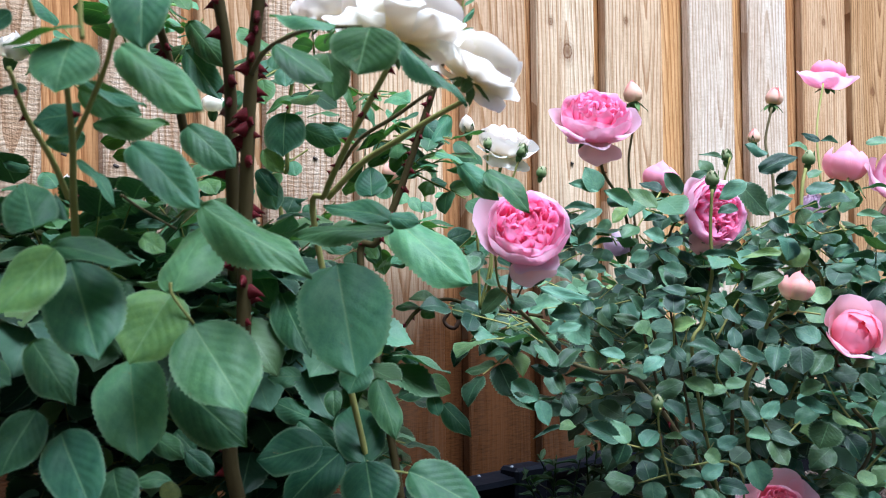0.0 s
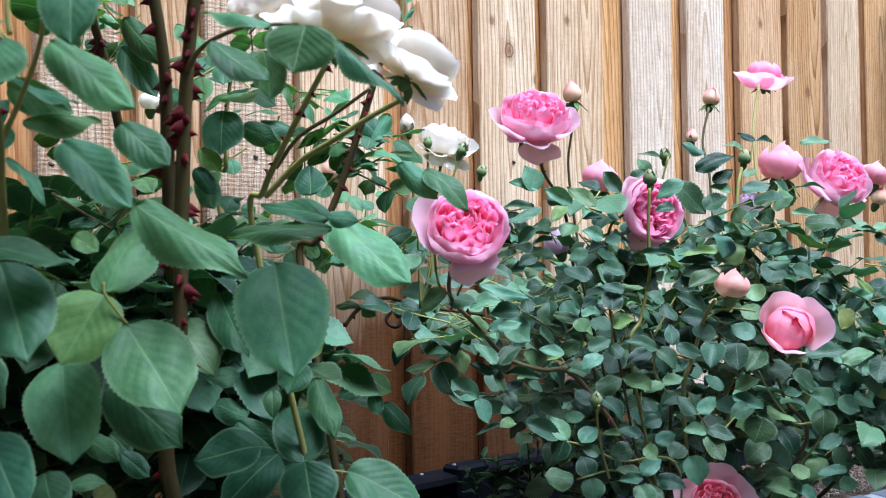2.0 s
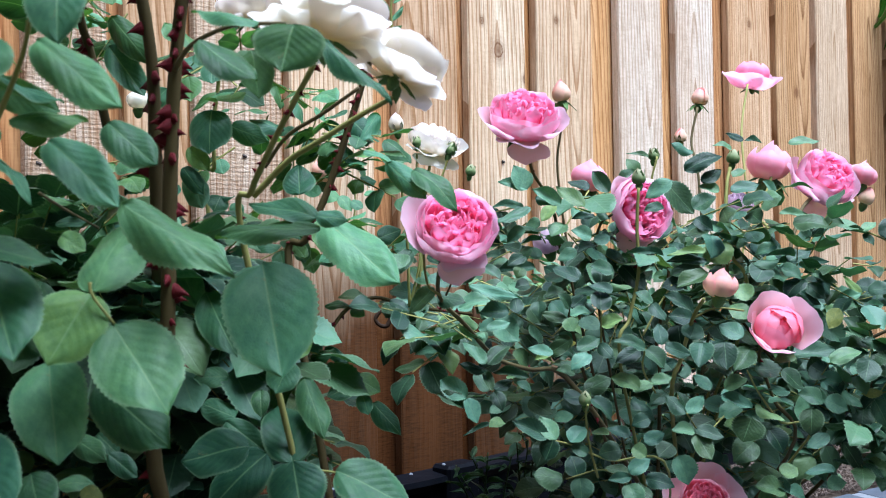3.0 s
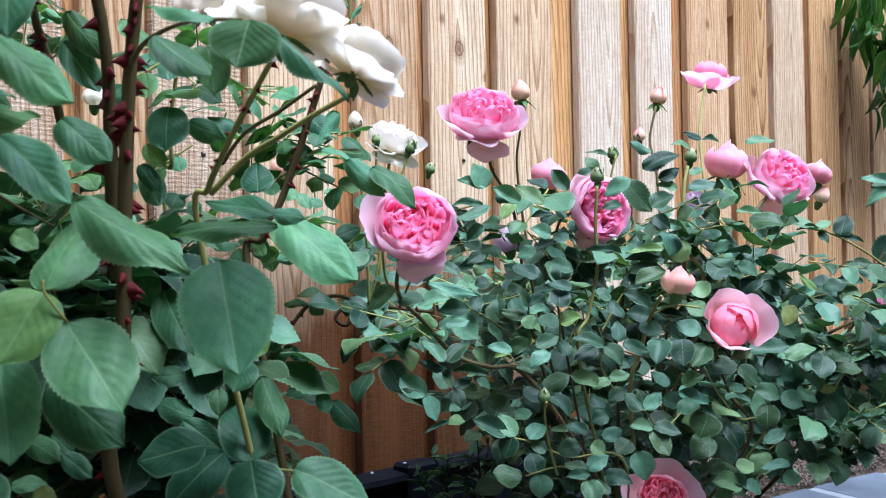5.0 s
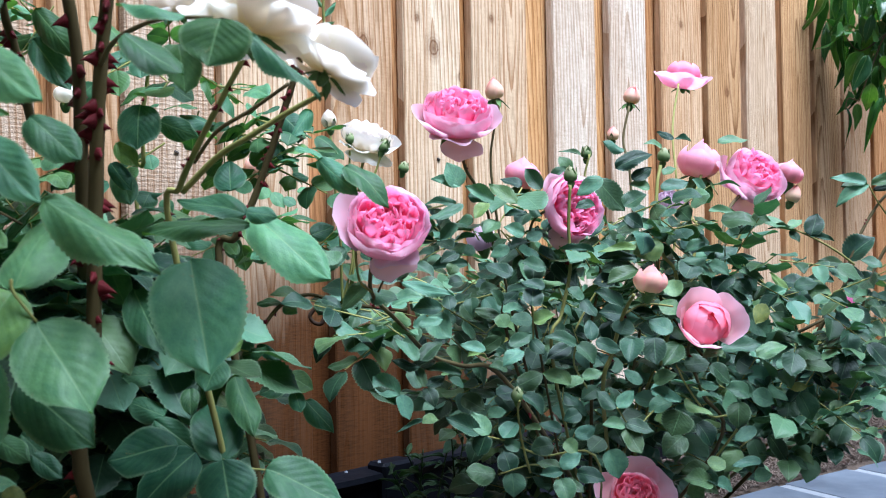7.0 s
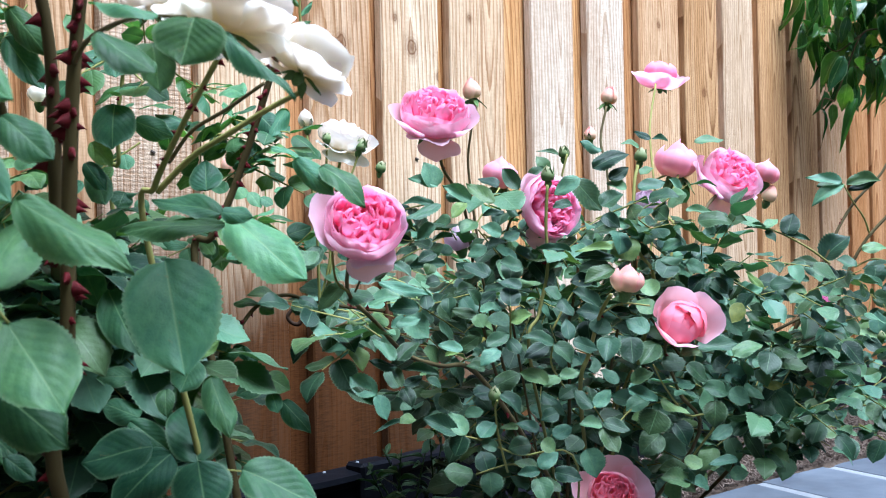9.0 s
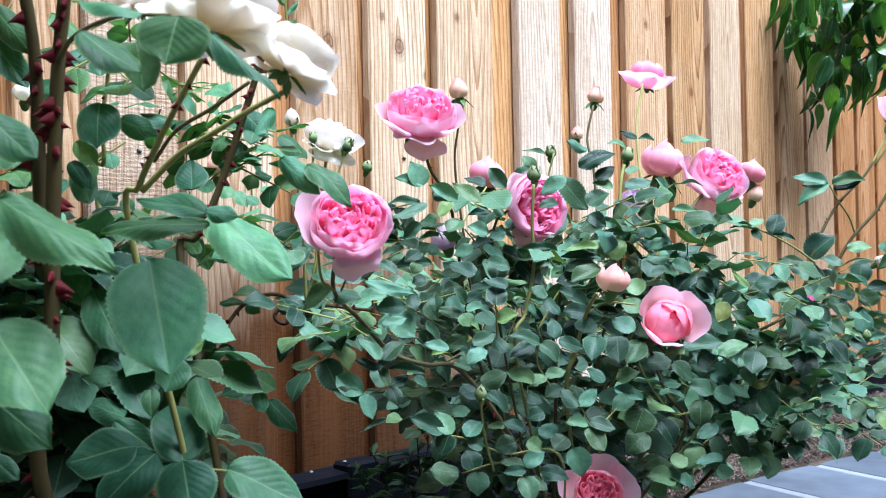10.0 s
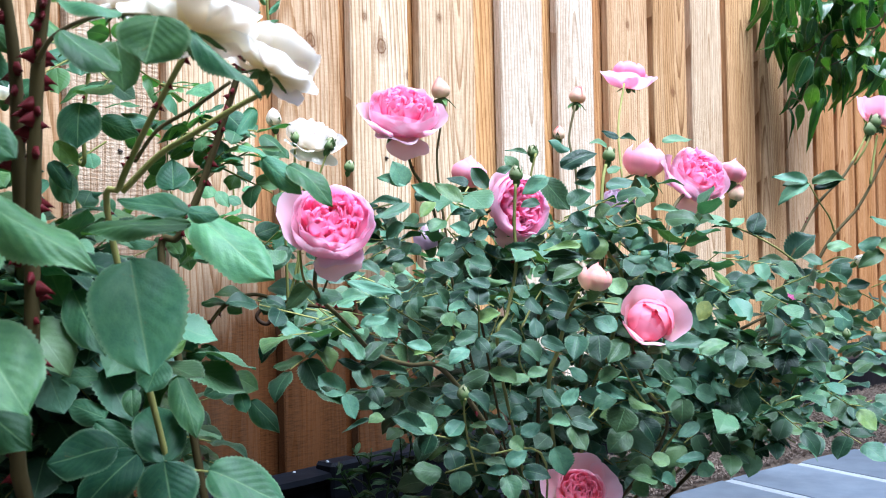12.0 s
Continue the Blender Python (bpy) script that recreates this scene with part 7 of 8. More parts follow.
cane(pink_bush, [(-0.426, -0.644, 0.213), (-0.452, -0.639, 0.229), (-0.488, -0.626, 0.224)], 0.0010, 0.0008, CANE_GREEN)
cane(pink_bush, [(-0.45, -0.637, 0.334), (-0.458, -0.644, 0.355), (-0.466, -0.651, 0.373)], 0.0010, 0.0008, CANE_GREEN)
cane(pink_bush, [(-0.407, -0.664, 0.296), (-0.439, -0.675, 0.32), (-0.462, -0.695, 0.341)], 0.0010, 0.0008, CANE_GREEN)
cane(pink_bush, [(-0.399, -0.645, 0.347), (-0.389, -0.655, 0.373), (-0.38, -0.665, 0.394)], 0.0011, 0.0008, CANE_GREEN)
cane(pink_bush, [(-0.345, -0.695, 0.271), (-0.38, -0.696, 0.259), (-0.412, -0.701, 0.281)], 0.0008, 0.0008, CANE_GREEN)
cane(pink_bush, [(-0.16, -0.47, 0), (-0.199, -0.696, 0.232), (-0.248, -0.696, 0.255), (-0.293, -0.7, 0.288), (-0.33, -0.711, 0.313)], 0.0014, 0.0008, CANE_GREEN)
cane(pink_bush, [(0.1, -0.42, 0), (-0.027, -0.653, 0.194), (-0.001, -0.663, 0.258), (0.025, -0.671, 0.29), (0.05, -0.679, 0.343), (0.074, -0.686, 0.37)], 0.0026, 0.0022, CANE_OLD, 4, 0.004, 33)
cane(pink_bush, [(-0.037, -0.647, 0.307), (0.035, -0.682, 0.337), (0.074, -0.685, 0.349)], 0.0021, 0.0017, CANE_OLD, 2, 0.004, 34)
cane(pink_bush, [(-0.146, -0.477, 0.544), (-0.151, -0.471, 0.506), (-0.146, -0.474, 0.444)], 0.0014, 0.0014, CANE_GREEN)

# the farther rose bush
cupped_rose(far_bush, (0.451, -0.678, 0.61), (-0.01, -0.31, 0.95), 0.0340, "bright", seed=41, guards=5, flare=-0.15)
green_bud(far_bush, (0.402, -0.679, 0.588), (-0.08, -0.25, 0.97), 0.0118, 9)
green_bud(far_bush, (0.407, -0.685, 0.599), (-0.08, -0.25, 0.97), 0.0118, 9)
bud(far_bush, (0.408, -0.653, 0.398), (0.32, -0.73, 0.6), 0.0110, "white", seed=42, cover=0.4)
green_bud(far_bush, (0.378, -0.692, 0.29), (-0.07, -0.09, 0.99), 0.0097, 44)
green_bud(far_bush, (0.298, -0.68, 0.295), (-0.07, -0.09, 0.99), 0.0075, 45)
cane(far_bush, [(0.46, -0.27, 0), (0.293, -0.6, 0.258), (0.307, -0.617, 0.356), (0.339, -0.64, 0.429), (0.38, -0.671, 0.483), (0.413, -0.693, 0.545), (0.443, -0.698, 0.576)], 0.0030, 0.0022, CANE_RED, 6, 0.005, 43)
cane(far_bush, [(0.46, -0.27, 0), (0.224, -0.599, 0.327), (0.245, -0.625, 0.406), (0.266, -0.633, 0.446), (0.302, -0.644, 0.488), (0.344, -0.661, 0.523), (0.365, -0.67, 0.548)], 0.0027, 0.0020, CANE_RED, 6, 0.005, 44)
cane(far_bush, [(0.272, -0.642, 0.514), (0.291, -0.647, 0.49), (0.321, -0.65, 0.467), (0.346, -0.647, 0.446)], 0.0011, 0.0016)
cane(far_bush, [(0.362, -0.667, 0.543), (0.381, -0.674, 0.568), (0.398, -0.678, 0.589)], 0.0018, 0.0016)
cane(far_bush, [(0.376, -0.667, 0.543), (0.386, -0.679, 0.566), (0.404, -0.685, 0.596)], 0.0018, 0.0016)
cane(far_bush, [(0.391, -0.684, 0.515), (0.405, -0.685, 0.554), (0.429, -0.682, 0.589)], 0.0020, 0.0017)
cane(far_bush, [(0.322, -0.635, 0.397), (0.36, -0.647, 0.408), (0.407, -0.655, 0.402)], 0.0014, 0.0012)
leaf(far_bush, (0.262, -0.645, 0.517), (0.228, -0.611, 0.527), 0.019, (-0.6, -0.67, 0.44))
leaf(far_bush, (0.263, -0.646, 0.513), (0.221, -0.62, 0.493), 0.020, (-0.53, -0.37, 0.76))
leaf(far_bush, (0.281, -0.637, 0.516), (0.248, -0.614, 0.512), 0.017, (-0.59, -0.45, 0.67))
leaf(far_bush, (0.285, -0.641, 0.514), (0.324, -0.677, 0.525), 0.020, (-0.63, -0.54, 0.56))
leaf(far_bush, (0.287, -0.643, 0.506), (0.32, -0.67, 0.517), 0.014, (-0.4, -0.63, 0.66))
leaf(far_bush, (0.243, -0.622, 0.41), (0.266, -0.652, 0.441), 0.039, (-0.51, -0.47, 0.72))
leaf(far_bush, (0.259, -0.639, 0.382), (0.237, -0.596, 0.405), 0.022, (-0.65, -0.49, 0.58))
leaf(far_bush, (0.272, -0.654, 0.381), (0.241, -0.614, 0.389), 0.020, (-0.59, -0.54, 0.6))
leaf(far_bush, (0.294, -0.649, 0.397), (0.285, -0.624, 0.41), 0.026, (-0.3, -0.63, 0.72))
leaf(far_bush, (0.319, -0.675, 0.368), (0.295, -0.644, 0.385), 0.017, (-0.42, -0.53, 0.73))
leaf(far_bush, (0.348, -0.663, 0.363), (0.366, -0.69, 0.372), 0.019, (-0.65, -0.49, 0.58))
leaf(far_bush, (0.329, -0.643, 0.421), (0.361, -0.669, 0.43), 0.021, (-0.63, -0.44, 0.64))
leaf(far_bush, (0.36, -0.677, 0.42), (0.381, -0.702, 0.436), 0.023, (-0.69, -0.4, 0.6))
leaf(far_bush, (0.382, -0.701, 0.415), (0.351, -0.68, 0.395), 0.024, (-0.67, -0.59, 0.44))
leaf(far_bush, (0.393, -0.714, 0.452), (0.372, -0.689, 0.465), 0.019, (-0.33, -0.58, 0.74))
leaf(far_bush, (0.393, -0.713, 0.419), (0.381, -0.694, 0.428), 0.026, (-0.63, -0.32, 0.71))
leaf(far_bush, (0.296, -0.678, 0.303), (0.301, -0.673, 0.336), 0.026, (-0.79, -0.42, 0.44))
leaf(far_bush, (0.294, -0.676, 0.298), (0.278, -0.652, 0.312), 0.013, (-0.61, -0.46, 0.65))
leaf(far_bush, (0.298, -0.681, 0.296), (0.311, -0.704, 0.301), 0.013, (-0.43, -0.78, 0.46))
leaf(far_bush, (0.282, -0.663, 0.294), (0.281, -0.688, 0.279), 0.022, (-0.67, -0.26, 0.69))
leaf(far_bush, (0.37, -0.685, 0.272), (0.35, -0.66, 0.285), 0.019, (-0.37, -0.65, 0.66))
leaf(far_bush, (0.33, -0.716, 0.26), (0.304, -0.694, 0.27), 0.020, (-0.56, -0.35, 0.75))
leaf(far_bush, (0.336, -0.723, 0.3), (0.319, -0.709, 0.292), 0.017, (-0.45, -0.49, 0.74))
leaf(far_bush, (0.202, -0.649, 0.298), (0.198, -0.674, 0.269), 0.028, (-0.83, -0.32, 0.46))
leaf(far_bush, (0.144, -0.66, 0.317), (0.173, -0.678, 0.331), 0.017, (-0.52, -0.71, 0.48))
leaf(far_bush, (0.087, -0.672, 0.357), (0.077, -0.647, 0.372), 0.018, (-0.37, -0.67, 0.65))
leaf(far_bush, (0.218, -0.668, 0.344), (0.229, -0.694, 0.328), 0.018, (-0.56, -0.66, 0.5))
leaf(far_bush, (0.314, -0.698, 0.245), (0.303, -0.67, 0.253), 0.020, (-0.75, -0.28, 0.61))
leaf(far_bush, (0.334, -0.72, 0.244), (0.316, -0.705, 0.249), 0.019, (-0.56, -0.44, 0.7))

# the peach branch
bark = CANE_OLD
cane(peach_tree, [(2.6, 0.45, 0.0), (2.58, 0.42, 1.1), (2.5, 0.40, 2.1)], 0.035, 0.025, bark, name="trunk")
cane(peach_tree, [(2.5, 0.40, 2.08), (2.42, 0.15, 2.22), (2.15, -0.05, 1.9), (2.0, -0.09, 1.5), (1.625, -0.301, 1.153)], 0.02, 0.008, bark, name="limb")
cane(peach_tree, [(1.625, -0.301, 1.153), (1.605, -0.276, 1.008), (1.546, -0.211, 0.993), (1.512, -0.173, 0.979), (1.487, -0.144, 0.896), (1.465, -0.118, 0.809)], 0.0034, 0.0018, CANE_OLD, name="twig")
cane(peach_tree, [(1.605, -0.276, 1.008), (1.546, -0.209, 0.923), (1.492, -0.149, 0.888)], 0.0028, 0.0016, CANE_OLD, name="twig")
cane(peach_tree, [(1.625, -0.301, 1.153), (1.546, -0.214, 1.112), (1.449, -0.105, 1.101), (1.351, 0.003, 1.096)], 0.0028, 0.0016, CANE_OLD, name="twig")
cane(peach_tree, [(1.465, -0.118, 0.809), (1.448, -0.098, 0.817), (1.443, -0.092, 0.788)], 0.0020, 0.0014, CANE_OLD, name="twig")
cane(peach_tree, [(1.512, -0.173, 0.979), (1.468, -0.123, 0.937), (1.438, -0.092, 0.984)], 0.0020, 0.0014, CANE_OLD, name="twig")
cane(peach_tree, [(1.492, -0.149, 0.888), (1.497, -0.153, 0.852), (1.506, -0.163, 0.808)], 0.0020, 0.0014, CANE_OLD, name="twig")
leaf(peach_tree, (1.361, 0.024, 1.095), (1.389, 0.061, 1.029), 0.014, (-0.41, -0.79, 0.46))
leaf(peach_tree, (1.389, 0.025, 1.097), (1.39, 0.02, 1.025), 0.027, (-0.27, -0.96, -0.11))
leaf(peach_tree, (1.47, -0.01, 1.104), (1.441, -0.033, 0.968), 0.028, (-0.48, -0.7, 0.53))
leaf(peach_tree, (1.43, -0.092, 1.078), (1.431, -0.082, 0.997), 0.033, (-0.88, -0.35, 0.31))
leaf(peach_tree, (1.362, -0.14, 1.067), (1.403, -0.121, 0.993), 0.025, (-0.94, -0.33, 0.11))
leaf(peach_tree, (1.541, -0.136, 1.096), (1.472, -0.112, 0.998), 0.040, (-0.86, -0.24, 0.45))
leaf(peach_tree, (1.546, -0.181, 1.081), (1.565, -0.145, 0.991), 0.051, (-0.97, -0.22, -0.11))
leaf(peach_tree, (1.519, -0.26, 1.052), (1.544, -0.231, 0.953), 0.041, (-0.78, -0.28, 0.56))
leaf(peach_tree, (1.545, -0.268, 1.07), (1.571, -0.269, 0.973), 0.032, (-0.22, -0.94, 0.25))
leaf(peach_tree, (1.388, -0.115, 0.976), (1.41, -0.069, 0.917), 0.017, (-0.23, -0.91, 0.35))
leaf(peach_tree, (1.536, -0.093, 0.95), (1.467, -0.068, 0.973), 0.020, (-0.89, -0.43, 0.17))
leaf(peach_tree, (1.411, -0.155, 0.92), (1.381, -0.105, 0.842), 0.038, (-0.98, -0.16, 0.12))
leaf(peach_tree, (1.392, -0.173, 0.908), (1.354, -0.156, 0.819), 0.040, (-0.54, -0.83, 0.14))
leaf(peach_tree, (1.555, -0.134, 0.942), (1.538, -0.117, 0.873), 0.031, (-0.75, -0.65, 0.14))
leaf(peach_tree, (1.527, -0.135, 0.993), (1.493, -0.167, 0.919), 0.029, (-0.84, -0.14, 0.52))
leaf(peach_tree, (1.591, -0.193, 0.973), (1.63, -0.192, 0.888), 0.044, (-0.35, -0.93, -0.12))
leaf(peach_tree, (1.551, -0.251, 0.946), (1.494, -0.255, 0.857), 0.024, (-0.65, -0.75, -0.13))
leaf(peach_tree, (1.548, -0.299, 0.984), (1.566, -0.279, 0.912), 0.030, (-0.23, -0.97, 0.02))
leaf(peach_tree, (1.613, -0.168, 0.911), (1.597, -0.169, 0.798), 0.040, (-0.24, -0.96, 0.12))
leaf(peach_tree, (1.584, -0.245, 0.896), (1.606, -0.23, 0.812), 0.031, (-0.43, -0.9, -0.05))
leaf(peach_tree, (1.604, -0.193, 0.9), (1.651, -0.178, 0.862), 0.031, (-0.33, -0.94, -0.1))
leaf(peach_tree, (1.415, -0.173, 0.843), (1.445, -0.142, 0.765), 0.040, (-0.81, -0.46, 0.36))
leaf(peach_tree, (1.474, -0.171, 0.847), (1.449, -0.169, 0.748), 0.035, (-0.25, -0.93, 0.26))
leaf(peach_tree, (1.47, -0.172, 0.81), (1.409, -0.156, 0.711), 0.024, (-0.96, -0.28, -0.05))
leaf(peach_tree, (1.474, -0.077, 0.797), (1.457, -0.123, 0.72), 0.015, (-0.19, -0.98, -0.01))
leaf(peach_tree, (1.547, -0.077, 0.814), (1.526, -0.093, 0.763), 0.027, (-0.69, -0.69, 0.21))
leaf(peach_tree, (1.464, -0.092, 0.841), (1.446, -0.083, 0.779), 0.024, (-0.36, -0.91, 0.22))
leaf(peach_tree, (1.428, -0.196, 0.838), (1.443, -0.213, 0.793), 0.017, (-0.27, -0.96, -0.1))
leaf(peach_tree, (1.667, -0.256, 1.111), (1.733, -0.259, 1), 0.045, (-0.89, -0.22, 0.41))
leaf(peach_tree, (1.57, -0.204, 1.103), (1.553, -0.194, 1.014), 0.037, (-0.41, -0.91, -0.05))
leaf(peach_tree, (1.407, -0.153, 1.084), (1.414, -0.166, 1.012), 0.036, (-0.35, -0.93, 0.1))
leaf(peach_tree, (1.464, 0.01, 1.14), (1.452, 0.018, 1.087), 0.027, (-0.29, -0.8, 0.52))
leaf(peach_tree, (1.417, -0.074, 1.116), (1.389, -0.073, 1.045), 0.028, (-0.46, -0.85, 0.25))
leaf(peach_tree, (1.509, -0.196, 0.978), (1.562, -0.18, 0.914), 0.033, (-0.95, -0.25, 0.18))
leaf(peach_tree, (1.679, -0.233, 0.952), (1.68, -0.257, 0.859), 0.038, (-0.58, -0.77, 0.28))
leaf(peach_tree, (1.443, -0.206, 0.91), (1.465, -0.174, 0.867), 0.030, (-0.81, -0.36, 0.46))
leaf(peach_tree, (1.434, -0.124, 0.979), (1.467, -0.131, 0.939), 0.028, (-0.37, -0.82, 0.43))
leaf(peach_tree, (1.649, -0.28, 0.926), (1.655, -0.254, 0.841), 0.038, (-0.44, -0.88, 0.16))
leaf(peach_tree, (1.449, -0.163, 1.018), (1.458, -0.143, 0.95), 0.028, (-0.66, -0.59, 0.47))
leaf(peach_tree, (1.538, -0.071, 0.942), (1.537, -0.074, 0.834), 0.020, (-0.87, -0.3, 0.39))
leaf(peach_tree, (1.723, -0.205, 0.925), (1.75, -0.181, 0.812), 0.031, (-0.3, -0.94, 0.13))
leaf(peach_tree, (1.684, -0.239, 0.892), (1.749, -0.242, 0.771), 0.028, (-0.86, -0.19, 0.46))
leaf(peach_tree, (1.643, -0.102, 0.973), (1.645, -0.113, 0.858), 0.023, (-0.58, -0.71, 0.4))
leaf(peach_tree, (1.528, -0.204, 0.895), (1.509, -0.223, 0.788), 0.019, (-0.74, -0.55, 0.39))
leaf(peach_tree, (1.517, -0.232, 0.92), (1.484, -0.241, 0.848), 0.022, (-0.98, -0.17, 0.13))
leaf(peach_tree, (1.522, -0.042, 1.134), (1.469, -0.056, 1.027), 0.030, (-0.81, -0.27, 0.51))
leaf(peach_tree, (1.525, -0.125, 1.061), (1.469, -0.121, 0.963), 0.033, (-0.95, -0.06, 0.31))
leaf(peach_tree, (1.573, -0.159, 1.037), (1.579, -0.184, 0.933), 0.033, (-0.3, -0.89, 0.34))
leaf(peach_tree, (1.513, -0.023, 1.041), (1.485, -0.065, 0.929), 0.036, (-0.75, -0.4, 0.53))
leaf(peach_tree, (1.571, 0.018, 1.067), (1.528, 0.026, 0.954), 0.031, (-0.84, -0.49, 0.23))
leaf(peach_tree, (1.549, -0.065, 0.939), (1.569, -0.086, 0.847), 0.035, (-0.78, -0.29, 0.56))
leaf(peach_tree, (1.553, -0.117, 1.057), (1.547, -0.116, 0.93), 0.024, (-0.93, -0.15, 0.33))
leaf(peach_tree, (1.472, -0.101, 0.962), (1.426, -0.086, 0.844), 0.028, (-0.17, -0.91, 0.38))
leaf(peach_tree, (1.514, -0.076, 1.102), (1.528, -0.052, 0.981), 0.029, (-0.51, -0.78, 0.35))
leaf(peach_tree, (1.433, -0.05, 1.001), (1.421, -0.055, 0.914), 0.025, (-0.68, -0.69, 0.26))
leaf(peach_tree, (1.749, -0.167, 0.964), (1.689, -0.172, 0.884), 0.028, (-0.23, -0.94, 0.26))
leaf(peach_tree, (1.649, -0.219, 0.991), (1.646, -0.231, 0.887), 0.030, (-0.21, -0.97, 0.15))
leaf(peach_tree, (1.758, -0.21, 1.082), (1.751, -0.232, 0.99), 0.021, (-0.47, -0.86, 0.21))
leaf(peach_tree, (1.653, -0.214, 0.835), (1.66, -0.208, 0.76), 0.028, (-0.9, -0.43, 0))
leaf(peach_tree, (1.704, -0.215, 1.117), (1.766, -0.211, 1.045), 0.033, (-0.93, -0.05, 0.37))
leaf(peach_tree, (1.748, -0.265, 0.87), (1.725, -0.293, 0.793), 0.023, (-0.15, -0.93, 0.34))
leaf(peach_tree, (1.445, -0.112, 0.929), (1.411, -0.132, 0.849), 0.025, (-0.58, -0.81, -0.1))
leaf(peach_tree, (1.641, -0.066, 1.141), (1.626, -0.076, 1.063), 0.033, (-0.96, -0.17, 0.21))
leaf(peach_tree, (1.656, -0.147, 1.004), (1.65, -0.137, 0.879), 0.021, (-0.92, -0.18, 0.34))
leaf(peach_tree, (1.625, -0.276, 0.92), (1.577, -0.276, 0.813), 0.028, (-0.39, -0.88, 0.27))
leaf(peach_tree, (1.549, -0.046, 1.072), (1.495, -0.045, 0.952), 0.032, (-0.93, -0.11, 0.35))
leaf(peach_tree, (1.441, -0.049, 1.028), (1.478, -0.056, 0.951), 0.027, (-0.35, -0.93, -0.11))
leaf(peach_tree, (1.374, -0.054, 1.09), (1.412, -0.045, 0.976), 0.022, (-0.13, -0.94, 0.31))
leaf(peach_tree, (1.514, -0.022, 1.036), (1.467, -0.023, 0.94), 0.025, (-0.87, -0.45, 0.19))
leaf(peach_tree, (1.671, -0.229, 0.912), (1.692, -0.214, 0.8), 0.034, (-0.58, -0.74, 0.33))
leaf(peach_tree, (1.648, -0.07, 1.135), (1.586, -0.074, 1.053), 0.021, (-0.67, -0.58, 0.46))
leaf(peach_tree, (1.474, -0.167, 0.894), (1.459, -0.166, 0.791), 0.026, (-0.98, -0.19, 0.01))
leaf(peach_tree, (1.468, -0.138, 0.917), (1.456, -0.125, 0.843), 0.023, (-0.93, -0.37, 0.07))
leaf(peach_tree, (1.499, 0.017, 1.014), (1.482, -0.019, 0.916), 0.031, (-0.63, -0.53, 0.56))
leaf(peach_tree, (1.55, -0.216, 1.028), (1.517, -0.24, 0.915), 0.022, (-1, -0.04, 0.06))
leaf(peach_tree, (1.502, -0.129, 0.898), (1.46, -0.132, 0.806), 0.027, (-0.39, -0.83, 0.4))
leaf(peach_tree, (1.627, -0.012, 1.03), (1.66, -0.004, 0.905), 0.028, (-1, -0.02, -0.05))
leaf(peach_tree, (1.521, -0.13, 1.113), (1.581, -0.135, 1.022), 0.028, (-0.99, -0.12, -0.05))
leaf(peach_tree, (1.553, -0.143, 0.89), (1.532, -0.132, 0.82), 0.020, (-0.99, -0.08, 0.08))
leaf(peach_tree, (1.532, -0.083, 1.124), (1.513, -0.122, 1.044), 0.022, (-0.8, -0.52, 0.31))
leaf(peach_tree, (1.618, -0.049, 1.133), (1.641, -0.066, 1.031), 0.030, (-0.96, -0.27, -0.1))
leaf(peach_tree, (1.678, -0.092, 1.009), (1.716, -0.083, 0.921), 0.033, (-0.89, -0.39, 0.24))
leaf(peach_tree, (1.585, -0.026, 1.133), (1.527, -0.022, 1.036), 0.033, (-0.91, -0.41, -0.02))
leaf(peach_tree, (1.409, -0.113, 1.091), (1.383, -0.127, 0.995), 0.023, (-0.48, -0.87, -0.1))
leaf(peach_tree, (1.586, -0.05, 1.072), (1.597, -0.038, 1.001), 0.025, (-0.56, -0.63, 0.54))
leaf(peach_tree, (1.763, -0.168, 0.968), (1.753, -0.191, 0.867), 0.031, (-0.4, -0.83, 0.39))
leaf(peach_tree, (1.602, -0.249, 0.991), (1.539, -0.243, 0.91), 0.022, (-0.51, -0.86, 0.1))
leaf(peach_tree, (1.613, -0.226, 0.945), (1.605, -0.198, 0.879), 0.021, (-0.23, -0.84, 0.49))
leaf(peach_tree, (1.531, -0.052, 1.058), (1.484, -0.059, 0.96), 0.020, (-0.28, -0.88, 0.39))
leaf(peach_tree, (1.661, -0.119, 1.105), (1.699, -0.097, 1.001), 0.036, (-0.98, -0.15, 0.13))
leaf(peach_tree, (1.578, -0.123, 1.027), (1.551, -0.15, 0.926), 0.035, (-0.14, -0.95, 0.27))
leaf(peach_tree, (1.682, -0.221, 0.994), (1.692, -0.246, 0.921), 0.020, (-0.64, -0.56, 0.53))
leaf(peach_tree, (1.567, -0.03, 1.098), (1.545, -0.042, 1.011), 0.026, (-0.94, -0.31, 0.16))
leaf(peach_tree, (1.614, -0.303, 0.802), (1.571, -0.322, 0.683), 0.025, (-0.29, -0.93, 0.23))
leaf(peach_tree, (1.565, -0.013, 1.136), (1.618, -0.014, 1.03), 0.023, (-0.82, -0.4, 0.41))
leaf(peach_tree, (1.634, -0.162, 0.906), (1.594, -0.143, 0.814), 0.028, (-0.96, -0.23, 0.18))
leaf(peach_tree, (1.434, -0.014, 1.086), (1.472, 0.008, 1.006), 0.031, (-0.12, -0.91, 0.39))
leaf(peach_tree, (1.654, -0.182, 0.932), (1.645, -0.203, 0.828), 0.026, (-0.48, -0.83, 0.28))
leaf(peach_tree, (1.521, 0.005, 1.136), (1.503, -0.007, 1.041), 0.033, (-0.77, -0.35, 0.54))
leaf(peach_tree, (1.737, -0.165, 1.133), (1.768, -0.162, 1.021), 0.036, (-0.43, -0.76, 0.48))
